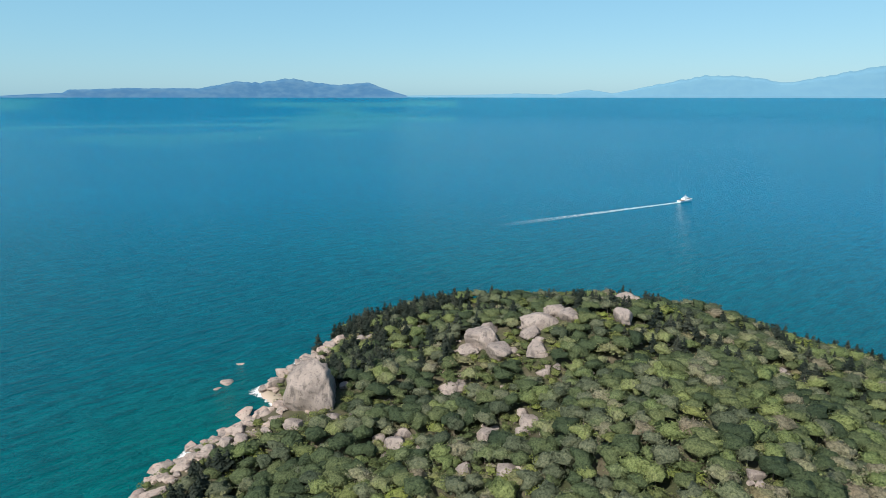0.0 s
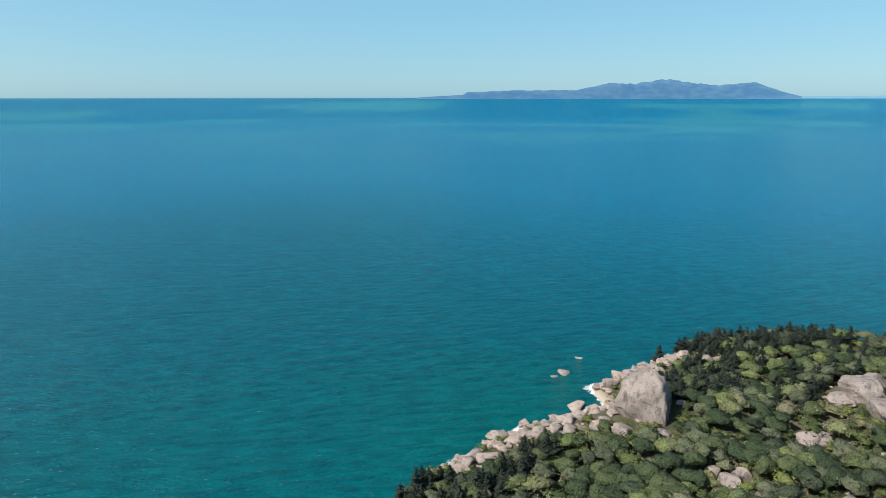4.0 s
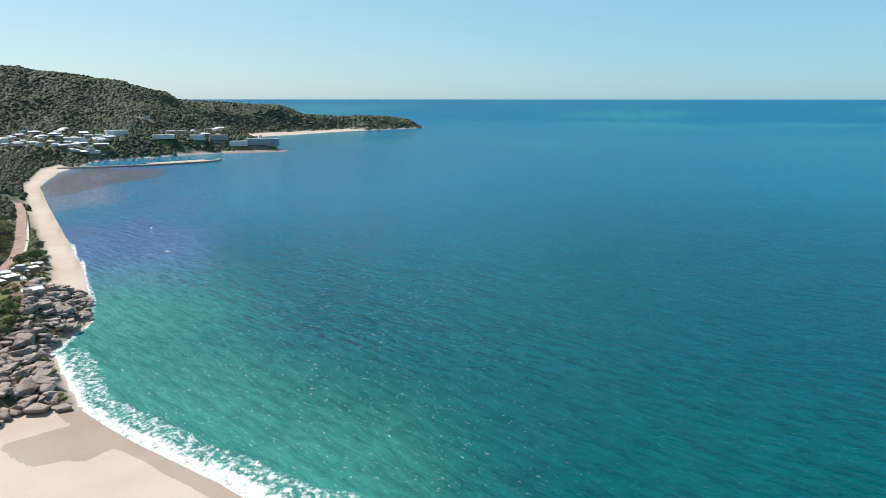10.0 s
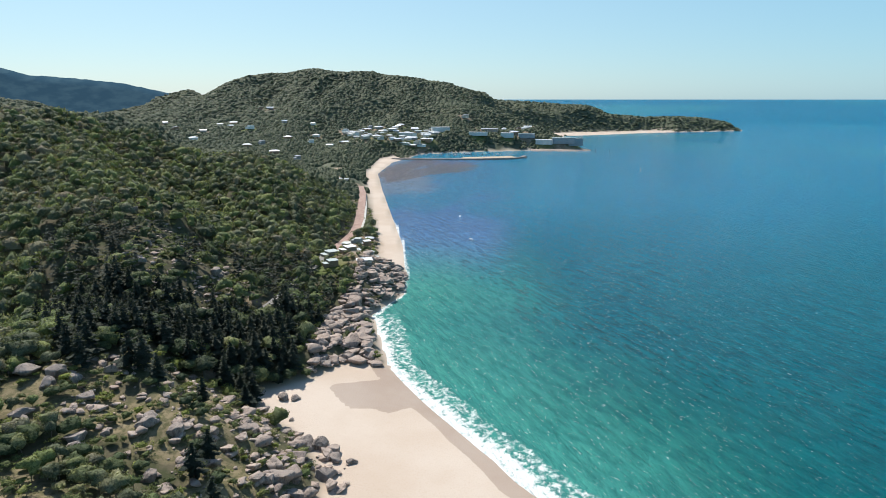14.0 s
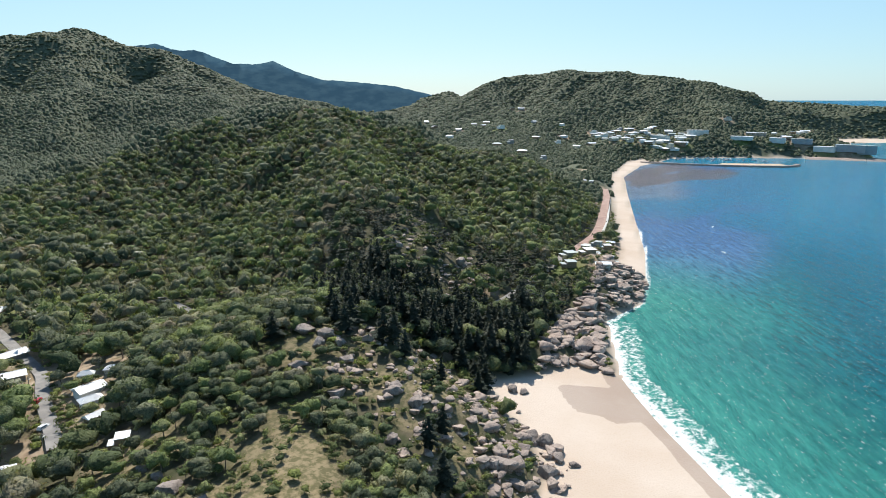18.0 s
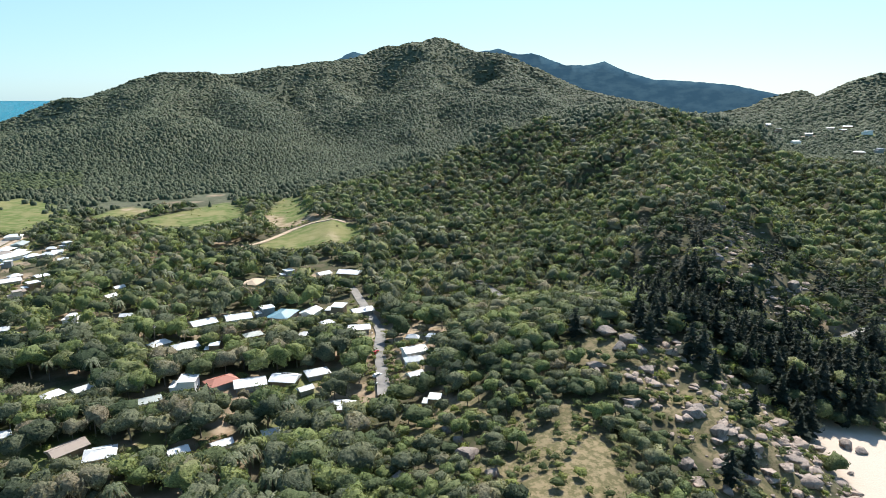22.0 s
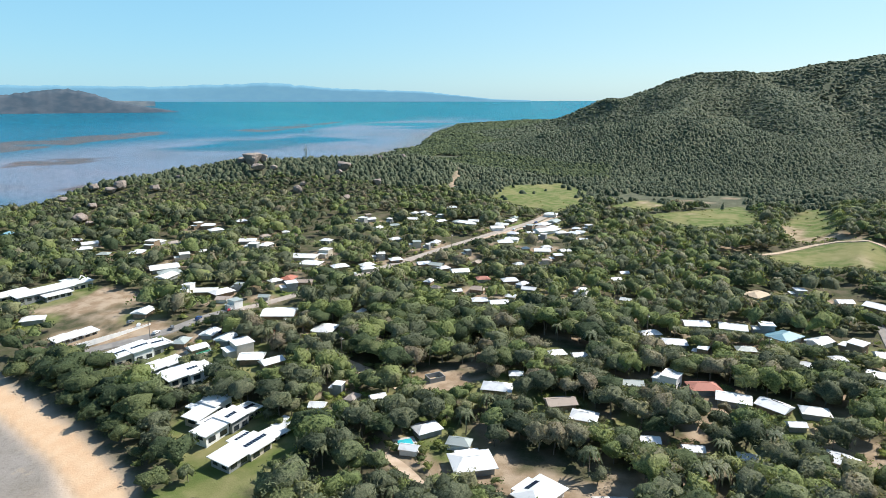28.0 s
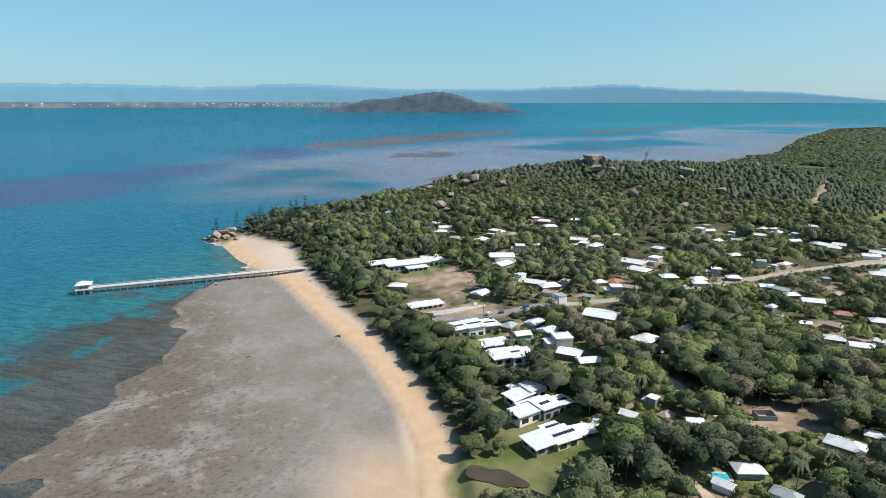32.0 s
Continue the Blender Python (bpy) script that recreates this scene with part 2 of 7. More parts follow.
# sea: water colour by bearing, distance and bottom, wind ripples, foam where it breaks
w_ = Mat("sea_water", 0.12, 0.08)
tint, _ = w_.attr("tint")
_, fm = w_.attr("foam")


def crests(scale, along, detail=3.0, rough=0.55, turn=42):
    """Noise drawn out along the wave crests."""
    out = w_.noise(scale, detail, (along, 1, 1), rough)
    mp = out.node.inputs["Vector"].links[0].from_node
    mp.vector_type = "TEXTURE"
    mp.inputs["Rotation"].default_value = (0, 0, radians(turn))
    return out


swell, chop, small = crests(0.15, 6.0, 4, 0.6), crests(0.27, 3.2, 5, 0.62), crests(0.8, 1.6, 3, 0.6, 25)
broad = w_.noise(0.0035, 4, (0.4, 1, 1))
col = w_.mix(w_.calc("MULTIPLY", w_.step(broad, 0.48, 0.66), 0.3), tint, w_.mix(1.0, tint, (1.7, 1.25, 1.12), "MULTIPLY"))
# shading of the wave faces darkened into the colour along the crest noise
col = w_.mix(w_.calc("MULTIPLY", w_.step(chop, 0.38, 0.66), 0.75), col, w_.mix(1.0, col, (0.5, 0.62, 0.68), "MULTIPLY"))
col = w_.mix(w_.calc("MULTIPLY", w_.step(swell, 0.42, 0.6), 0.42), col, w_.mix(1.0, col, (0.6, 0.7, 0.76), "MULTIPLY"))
lace = w_.noise(0.34, 8, (1, 1, 1), 0.8)
foam = w_.step(w_.calc("ADD", lace, w_.calc("SUBTRACT", fm[0], 0.78)), 0.40, 0.56)
# white dashes for sun glints and whitecaps, painted into the colour
glint_caps = w_.calc("MULTIPLY", w_.step(crests(0.8, 2.6, 6, 0.74), 0.61, 0.65), fm[1])
white = w_.calc("MAXIMUM", foam, w_.calc("MULTIPLY", glint_caps, 0.7))
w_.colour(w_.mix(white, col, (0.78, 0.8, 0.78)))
w_.put(w_.calc("ADD", 0.13, w_.calc("MULTIPLY", white, 0.6)), w_.b.inputs["Roughness"])
w_.b.inputs["IOR"].default_value = 1.33
wave = w_.calc("ADD", w_.calc("MULTIPLY", swell, 1.6), w_.calc("ADD", w_.calc("MULTIPLY", chop, 1.5), w_.calc("MULTIPLY", small, 0.45)))
w_.bump(wave, 1.0, 1.9)
M_SEA = w_.m


def plain(name, a, b, scale=0.6, rough=0.7, spec=0.3, metal=0.0):
    m = Mat(name, rough, spec, metal)
    n = m.noise(scale, 5)
    m.colour(m.mix(m.step(n, 0.35, 0.68), a, b)).bump(n, 0.25, 0.05)
    return m.m


M_ASPHALT = plain("asphalt", (0.2, 0.19, 0.18), (0.27, 0.255, 0.235), 0.25, 0.9)
M_PINKROAD = plain("pink_gravel_road", (0.30, 0.2, 0.165), (0.38, 0.27, 0.225), 0.2, 0.95)
M_DIRT = plain("dirt_track", (0.40, 0.30, 0.21), (0.52, 0.41, 0.31), 0.25, 0.95)
M_PALEROAD = plain("pale_worn_road", (0.31, 0.27, 0.235), (0.40, 0.35, 0.305), 0.25, 0.95)
M_CONCRETE = plain("concrete", (0.42, 0.41, 0.385), (0.56, 0.545, 0.51), 0.5, 0.85)


# ---- helpers for meshes ----
def mesh_np(name, verts, tris, material, smooth=True):
    """A mesh from arrays of places and triangles (or quads)."""
    me = bpy.data.meshes.new(name)
    k = tris.shape[1]
    me.vertices.add(len(verts))
    me.vertices.foreach_set("co", np.asarray(verts, np.float32).ravel())
    me.loops.add(tris.size)
    me.loops.foreach_set("vertex_index", np.asarray(tris, np.int32).ravel())
    me.polygons.add(len(tris))
    me.polygons.foreach_set("loop_start", np.arange(0, tris.size, k, dtype=np.int32))
    me.polygons.foreach_set("use_smooth", np.full(len(tris), smooth))
    me.materials.append(material)
    me.update(calc_edges=True)
    return me


def part(name, bm, material, parent=None, label="", smooth=False):
    """Link a bmesh as one mesh object under a thing or a part."""
    me = bpy.data.meshes.new(name)
    if smooth:
        for f in bm.faces:
            f.smooth = True
    bm.to_mesh(me)
    bm.free()
    me.materials.append(material)
    ob = new(name, me)
    ob.parent = parent
    if label:
        tagged(ob, label)
    return ob


def polar(a, r, z=0.0):
    """A place from its bearing (degrees, anticlockwise from +y) and its distance from under the drone."""
    return (-math.sin(radians(a)) * r, math.cos(radians(a)) * r, z)


def outline(points):
    return np.array([polar(a, r)[:2] for a, r in points])


def inside(poly, x, y):
    """Whether each place lies in the polygon."""
    res = np.zeros(x.shape, bool)
    x2, y2 = np.roll(poly[:, 0], -1), np.roll(poly[:, 1], -1)
    for x1, y1, xb, yb in zip(poly[:, 0], poly[:, 1], x2, y2):
        if y1 == yb:
            continue
        res ^= ((y1 > y) != (yb > y)) & (x < (xb - x1) * (y - y1) / (yb - y1) + x1)
    return res


def line_distance(poly, x, y, values=None, closed=True):
    """Distance from each place to a line, and the line's value there."""
    best = np.full(x.shape, 1e9)
    val = np.zeros(x.shape)
    n = len(poly)
    for i in range(n if closed else n - 1):
        (ax, ay), (bx, by) = poly[i], poly[(i + 1) % n]
        dx, dy = bx - ax, by - ay
        s = np.clip(((x - ax) * dx + (y - ay) * dy) / max(dx * dx + dy * dy, 1e-9), 0, 1)
        d = np.hypot(x - ax - s * dx, y - ay - s * dy)
        m = d < best
        best[m] = d[m]
        if values is not None:
            val[m] = (values[i] + (values[(i + 1) % n] - values[i]) * s)[m]
    return best, val


def lattice(i, j, seed):
    h = (i * 374761393 + j * 668265263 + seed * 1442695041) & 0x7FFFFFFF
    h = ((h ^ (h >> 13)) * 1274126177) & 0x7FFFFFFF
    return ((h ^ (h >> 16)) & 0xFFFF) / 65535.0


def noise2(x, y, scale, seed=0, octaves=4):
    """Smooth noise from 0 to 1 over the plan."""
    total, amp, norm = np.zeros(np.shape(x)), 1.0, 0.0
    for o in range(octaves):
        u, v = x / scale, y / scale
        i, j = np.floor(u).astype(np.int64), np.floor(v).astype(np.int64)
        fu, fv = u - i, v - j
        fu, fv = fu * fu * (3 - 2 * fu), fv * fv * (3 - 2 * fv)
        n = (lattice(i, j, seed + o) * (1 - fu) + lattice(i + 1, j, seed + o) * fu) * (1 - fv) + (lattice(i, j + 1, seed + o) * (1 - fu) + lattice(i + 1, j + 1, seed + o) * fu) * fv
        total += amp * n
        norm += amp
        amp, scale = amp * 0.5, scale * 0.5
    return total / norm


def smooth(x, lo, hi):
    s = np.clip((x - lo) / (hi - lo), 0, 1)
    return s * s * (3 - 2 * s)


# ---- the plan: shore, beaches, greens, ridges ----
COAST = outline([(-62.9, 245.3), (-47.4, 290.6), (-32.1, 321.6), (-11.7, 338.7), (3.6, 330.9), (11.7, 305.1), (14.8, 282.6), (19.5, 252.4), (18, 237.1), (21.3, 225.7), (26.5, 211.5), (29.6, 200), (31.7, 195.4), (36.7, 179.2), (45, 150), (60, 125), (80, 140), (94, 166), (98.7, 172.5), (101.9, 182.5), (104.2, 194), (107.6, 211.5), (110.9, 233), (113.2, 254), (114.8, 274), (116.2, 345), (113.2, 383), (112.9, 428), (113.1, 514)]
                + [(114.9, 849), (115.3, 1047), (113.9, 1240), (112.9, 1300), (111.6, 1420), (106, 1500), (101.5, 1545), (97.6, 1550), (96.8, 1570), (97.2, 1640), (99.2, 1800), (98.6, 2173), (95, 2300), (92.1, 2439), (88, 2600), (84.2, 2771), (84.8, 2900), (92, 3100), (100, 3500), (112, 3800), (130, 3950), (150, 4000), (170, 4000), (185, 4000), (198, 3900), (203.3, 3282)]
                + [(205.7, 2263), (207, 1657), (210, 1490), (214, 1180), (222, 980), (232, 840), (240, 740), (248, 660), (255, 600), (256.3, 590), (254.8, 560), (253.6, 504), (249.8, 428), (246.9, 352), (242.8, 289), (239.6, 235), (237.7, 200), (237.5, 174), (241, 130), (262, 90), (290, 95), (310, 170)])
SAND_ROCKY = outline([(97, 168), (104.2, 198), (110.3, 244), (115.5, 274), (117.5, 288), (121.9, 262), (127.8, 249), (126, 225), (123.2, 206), (121.6, 183), (124, 150), (100, 110), (80, 120)])
SAND_NELLY = outline([(112.6, 440), (113.1, 514), (114.9, 849), (115.3, 1047), (113.9, 1240), (112.9, 1300), (113.8, 1370), (115.3, 1292), (116.5, 1052), (116.3, 804), (115.5, 540), (115.6, 450)])
SAND_PICNIC = outline([(237.5, 165), (237.7, 200), (239.6, 235), (242.8, 289), (246.9, 352), (249.8, 428), (253.6, 504), (254.8, 560), (253.0, 591), (249.0, 535), (247.7, 455), (244.8, 370), (241.7, 319), (237.4, 255), (234.0, 208), (233.1, 173), (232, 140), (238, 130)])
SAND_FAR = outline([(99.6, 1900), (98.9, 2173), (95, 2290), (92.1, 2430), (89, 2560), (91, 2600), (95, 2440), (99, 2330), (101.5, 2150), (101.5, 1950)])
FLAT_PICNIC = outline([(237.5, 170), (239.6, 233), (242.8, 287), (246.9, 350), (249.8, 426), (252.5, 478), (254.7, 452), (258.1, 420), (260.9, 382), (266.8, 330), (272.4, 306), (282, 260), (290, 120), (262, 88), (243, 125)])
REEF_NELLY = outline([(114.6, 900), (115.2, 1047), (113.8, 1240), (112.8, 1290), (107.8, 1262), (105.5, 1150), (108.5, 950), (112.5, 760)])
GREENS = [
    outline([(177.2, 503.6), (174, 557.3), (170.9, 583), (167.8, 556), (167.1, 519), (168.8, 498), (170.9, 490), (174.6, 488.7)]),
    outline([(200.8, 745), (198.6, 822), (194, 900), (191.7, 812), (192.3, 703), (194.2, 650), (197.4, 677)]),
    outline([(187.2, 655), (184.4, 686), (179.2, 750), (177.7, 693), (178, 632), (182.4, 604), (184.4, 623)]),
    outline([(176.2, 631), (174.6, 735), (173.2, 735), (172, 622), (172.2, 580), (175.4, 579)]),
    outline([(190.5, 690), (187.5, 760), (184.5, 740), (186.5, 690)]),
]
PAVED = outline([(240.4, 445), (236.6, 434), (232.8, 411), (230.2, 357), (229.0, 327), (235.2, 323), (237.1, 351), (239.1, 397)])
LAWN = outline([(229.9, 239), (228.1, 233), (227.9, 222), (228.3, 209), (229.6, 203), (231.1, 219)])
SLOPE = outline([(121, 150), (127, 235), (136, 262), (143, 240), (142, 190), (135, 160), (128, 140)])
BARE = [outline([(153.0, 150), (151.5, 170), (146.5, 178), (141.5, 160), (141, 125), (152, 125)])]
SADDLE = outline([(118, 130), (124, 205), (133, 245), (142, 255), (150, 225), (158, 205), (168, 190), (168, 120)])
EARTHS = [
    outline([(232.1, 169), (231.8, 179), (229.9, 187), (227.4, 184), (226.9, 171)]),
    outline([(207.5, 250), (205.3, 254), (202.6, 250), (202.3, 243), (204.5, 236), (207.1, 231)]),
    outline([(214.5, 263), (212.7, 264), (211.9, 252), (213.5, 246)]),
    outline([(203.2, 367), (201.9, 380), (200.6, 378), (200.8, 366), (202.6, 359)]),
    outline([(182.2, 212), (180.7, 230), (179.6, 229), (180.2, 209)]),
    outline([(207.6, 232), (204.8, 239), (200.7, 248), (200.0, 244), (203.5, 232), (207.1, 228)]),
    outline([(237.1, 412), (233.8, 430), (231.3, 408), (231.8, 391), (236.5, 381)]),
    outline([(156.2, 310), (154.4, 346), (153.7, 343), (155.2, 304)]),
    outline([(204.3, 751), (203.3, 886), (203.1, 867), (203.9, 716)]),
]
LAWNS = [
    outline([(188.5, 210), (187.8, 225), (186.5, 228), (186.0, 210)]),
    outline([(224.8, 265), (223.8, 275), (221.6, 272), (221.3, 262), (223.7, 257)]),
    outline([(188.7, 209), (188.4, 220), (187.1, 225), (186.7, 213)]),
]
# crest lines: bearing, distance, height of the ground
RIDGES = []
# headland
RIDGES.append((105, 1.5, [(13.2, 291.4, 3), (9, 280.7, 7), (2.6, 265.7, 15), (-1.9, 258, 21), (-7.8, 252.2, 26.5), (-12.8, 249.6, 32), (-17.3, 247, 28.5), (-21.7, 244.5, 26.5), (-25.8, 242.1, 25.0), (-30.9, 236.6, 22.5), (-34.5, 232.4, 20.5), (-47.3, 215.6, 18.0), (-63, 180.3, 17.0)]))
# saddle between the two bays
RIDGES.append((92, 1.6, [(-22, 190, 31), (-24, 150, 33), (-70, 60, 35), (120, 40, 34), (150, 110, 27), (146, 190, 26), (144, 238, 31), (139, 290, 24)]))
# wooded hill over the road
RIDGES.append((230, 1.5, [(117.6, 480, 30), (121.5, 560, 38), (126.5, 640, 50), (131.6, 700, 60), (136.7, 760, 77), (141.8, 800, 96), (144.8, 820, 105), (146.8, 830, 102), (151.7, 850, 84), (156.5, 850, 64), (161, 850, 40)]))
RIDGES.append((130, 1.5, [(144.8, 820, 105), (141, 620, 84), (138, 450, 58), (136, 345, 38)]))
# knolls behind the golf course and the middle range
RIDGES.append((250, 1.5, [(193.6, 1500, 47), (189.62, 1480, 60), (185.59, 1450, 73), (183.56, 1450, 79), (180.52, 1420, 62), (176.46, 1380, 39)]))
RIDGES.append((300, 1.5, [(168.96, 1750, 70), (164.13, 1850, 114), (160.7, 1900, 130), (154.72, 1850, 122), (151.7, 1750, 91)]))
# the main ridge and the spurs that run down from it
RIDGES.append((520, 1.35, [(189.1, 2150, 112)] + [(186.98, 2200, 142), (184.8, 2200, 169), (183.31, 2220, 182), (180.27, 2250, 185), (178.93, 2300, 171), (175.79, 2350, 197), (170.95, 2450, 232), (168.68, 2500, 242), (165.39, 2600, 268), (162.51, 2650, 299), (160.56, 2700, 330), (157.65, 2700, 294), (154.69, 2680, 271), (151.71, 2620, 221), (149.21, 2500, 169), (144.21, 2350, 121), (141.72, 2200, 78)]))
RIDGES.append((230, 1.5, [(183.3, 2200, 170), (184.6, 1800, 95), (185.6, 1500, 78)]))
RIDGES.append((240, 1.5, [(178.9, 2250, 165), (176.8, 1850, 110), (174.0, 1500, 48)]))
RIDGES.append((260, 1.5, [(170.9, 2450, 225), (170.0, 2050, 150), (167.2, 1700, 80)]))
RIDGES.append((260, 1.5, [(160.6, 2650, 320), (161.5, 2250, 205), (160.7, 1900, 140), (163.0, 1500, 55)]))
RIDGES.append((250, 1.5, [(154.7, 2650, 265), (152.0, 2200, 165), (149.5, 1800, 90)]))
RIDGES.append((280, 1.5, [(121, 2350, 195), (124, 1900, 90), (127, 1600, 30)]))
RIDGES.append((240, 1.5, [(115.5, 2300, 180), (117.0, 1950, 95), (119.5, 1700, 30)]))
# hills behind the harbour
RIDGES.append((560, 1.4, [(131.2, 2600, 86), (128.8, 2500, 132), (125.9, 2450, 166), (123.9, 2400, 186), (120.5, 2350, 205), (116.9, 2350, 189), (114.0, 2300, 179), (111.6, 2300, 150), (109.7, 2300, 119), (107.7, 2400, 122), (105.2, 2500, 95), (103.7, 2600, 110), (100.1, 2620, 99), (98.1, 2600, 74)]))
RIDGES.append((330, 1.4, [(98.1, 2600, 74), (96.1, 2600, 62), (92.1, 2650, 50), (89.2, 2700, 52), (86.4, 2750, 38), (84.6, 2775, 8)]))
RIDGES.append((300, 1.5, [(113, 1950, 98), (109.0, 1900, 104), (106, 1880, 92), (102.5, 1860, 64), (100, 1850, 35)]))
# point beyond the jetty
RIDGES.append((150, 1.5, [(253.4, 598, 7), (247.4, 640, 12), (241.9, 660, 11), (237.2, 700, 22), (230.4, 740, 38), (224.9, 770, 35), (221.9, 780, 49), (217.1, 800, 46), (210.9, 840, 45), (207.5, 880, 43), (204, 930, 22)]))
RIDGES = [(w, p, np.array([polar(a, r)[:2] for a, r, z in c]), [z for a, r, z in c]) for w, p, c in RIDGES]


# road cuttings: line and level
CUTS = [(outline([(119.9, 460), (119.5, 484), (118.5, 512), (117.55, 547), (117.1, 600), (116.9, 680), (116.7, 781), (116.9, 850)]), 6.0), (outline([(128.2, 314), (125.6, 332), (123.9, 362), (122.2, 395), (120.9, 422), (119.9, 460)]), 12.0)]


def shore(x, y):
    """Signed distance to the shore: positive on land."""
    d, _ = line_distance(COAST, x, y)
    return np.where(inside(COAST, x, y), d, -d)


def height(x, y, d=None):
    """Height of the ground over the sea."""
    x, y = np.asarray(x, float), np.asarray(y, float)
    d = shore(x, y) if d is None else d
    land = np.maximum(d, 0)
    h = np.minimum(land * 0.07, 6.5) + 2.0 * (noise2(x, y, 160, 3) - 0.5) * smooth(land, 30, 120)
    # crests and gullies that run down towards the coast
    ang, out = np.arctan2(-x, y) % (2 * math.pi), np.hypot(x, y)
    spurs = 1 - 2 * np.abs(noise2(ang * 2000 + 0.22 * out, out * 0.5, 250, 11, 3) - 0.5)
    for width, power, line, crest in RIDGES:
        if width > 225:
            relief = 1.15 * (spurs - 0.70)
        else:
            relief = (noise2(x, y, width * 0.5, 11, 3) - 0.5) * 0.95
        hill, top = np.zeros(x.shape), max(crest)
        for i in range(len(line) - 1):
            e, z = line_distance(line[i : i + 2], x, y, crest[i : i + 2], closed=False)
            w = width * (0.14 + 0.86 * z / top)
            hill = np.maximum(hill, z * np.exp(-((e / w) ** power)) * (1 + relief * smooth(e, 0.1 * w, 0.6 * w)))
        h = np.maximum(h, hill) + 0.1 * np.minimum(h, hill)
    h = np.minimum(h, land * 0.62)
    for line, level in CUTS:
        e, _ = line_distance(line, x, y, closed=False)
        h = np.minimum(h, level + 0.45 * np.maximum(e - 5, 0) + 0.002 * e * e)
    for p in (SAND_ROCKY, SAND_PICNIC, SAND_NELLY, SAND_FAR):
        e, _ = line_distance(p, x, y)
        out = np.where(inside(p, x, y), 0, e)
        h = np.minimum(h, 0.02 + np.minimum(land, 60) * 0.06 + out * 0.55 + 0.002 * out * out)
    h = np.where(d < 0, np.maximum(d * 0.07, -6), h)
    near = (d > -9) & (d < 2) & (x > 60) & (y < 60) & (np.hypot(x, y) < 480)
    flat = (inside(FLAT_PICNIC, x, y) | near) & (d < 2)
    rim, _ = line_distance(FLAT_PICNIC, x, y)
    h = np.where(flat, 0.10 + 0.45 * (noise2(x, y, 18, 5) - 0.42) - 0.42 * smooth(70 - rim, 0, 70) * smooth(-d, 50, 90), h)
    reef = inside(REEF_NELLY, x, y) & (d < 1)
    return np.where(reef, -0.35, h)


def fan(bands, count):
    """A net of rings and spokes round the drone: places and quads. Bands: from, to, growth from ring to ring."""
    r = []
    for r0, r1, ratio in bands:
        n = int(math.log(r1 / r0) / math.log(ratio)) + 1
        r += list(r0 * (r1 / r0) ** (np.arange(n) / n))
    r = np.array(r + [bands[-1][1]])
    rings = len(r) - 1
    a = np.arange(count) * 2 * math.pi / count
    rr, aa = np.meshgrid(r, a, indexing="ij")
    i, j = np.meshgrid(np.arange(rings), np.arange(count), indexing="ij")
    k = (j + 1) % count
    quads = np.stack([i * count + j, i * count + k, (i + 1) * count + k, (i + 1) * count + j], -1).reshape(-1, 4)
    return (-np.sin(aa) * rr).ravel(), (np.cos(aa) * rr).ravel(), quads[:, ::-1]


def paint(me, name, channels):
    at = me.color_attributes.new(name, "FLOAT_COLOR", "POINT")
    data = np.ones((len(channels[0]), 4), np.float32)
    for i, c in enumerate(channels):
        data[:, i] = c
    at.data.foreach_set("color", data.ravel())


def edge_mask(poly, x, y, soft):
    """1 inside a polygon, fading to 0 across its edge."""
    d, _ = line_distance(poly, x, y)
    return smooth(np.where(inside(poly, x, y), d, -d), -soft, soft)


# ---- ground: one sheet, from under the drone to the foot of the hills ----
gx, gy, gq = fan([(0.02, 8, 2.2), (8, 125, 1.06), (125, 360, 1.0115), (360, 1400, 1.015), (1400, 4300, 1.012)], 800)
gd = shore(gx, gy)
gz = height(gx, gy, gd)
ground_mesh = mesh_np("ground", np.stack([gx, gy, gz], 1), gq, M_GROUND)
sandy = np.maximum.reduce([edge_mask(p, gx, gy, 3 + 0.004 * np.hypot(gx, gy)) for p in (SAND_ROCKY, SAND_PICNIC, SAND_NELLY, SAND_FAR)])
sandy = np.maximum(sandy, smooth(6 - gd, 0, 8) * (gd > -400))
green = np.maximum.reduce([edge_mask(p, gx, gy, 4) for p in GREENS])
bare = np.maximum.reduce([edge_mask(p, gx + 16 * (noise2(gx, gy, 20, 38) - 0.5), gy + 16 * (noise2(gx, gy, 20, 39) - 0.5), 8) for p in BARE] + [0.85 * edge_mask(SADDLE, gx, gy, 14) * smooth(noise2(gx, gy, 22, 35), 0.47, 0.62)] + [0.85 * edge_mask(SLOPE, gx, gy, 6) * smooth(noise2(gx, gy, 18, 37), 0.3, 0.5)])
POOL_SAND = outline([(120.6, 252), (118.3, 255.5), (115.1, 259), (112.5, 246), (110.9, 232.5), (112.6, 231), (114.7, 225), (116.6, 230), (118.5, 230.5), (119.9, 241)])
wetness = np.maximum(smooth(7.5 + 7 * (noise2(gx, gy, 30, 21) - 0.5) - gd, -1.5, 2.5), 0.8 * edge_mask(POOL_SAND, gx + 5 * (noise2(gx, gy, 16, 22) - 0.5), gy, 1.6)) * np.maximum(edge_mask(SAND_ROCKY, gx, gy, 6), 0.35 * edge_mask(SAND_PICNIC, gx, gy, 4)) * (gd > -3)
muddy = np.maximum(edge_mask(FLAT_PICNIC, gx, gy, 3) * (gd < 1.5), edge_mask(REEF_NELLY, gx, gy, 8) * (gd < 1.5))
flush = smooth(225 - np.hypot(gx, gy), 0, 45) * smooth(gd, -42, -14) * (gd < 3) * (gx > 60)
muddy = muddy * (1 - 0.75 * flush)
GROUND_RINGS = np.hypot(gx, gy).reshape(-1, 800)[:, 0]
GROUND_GRID = gz.reshape(-1, 800)


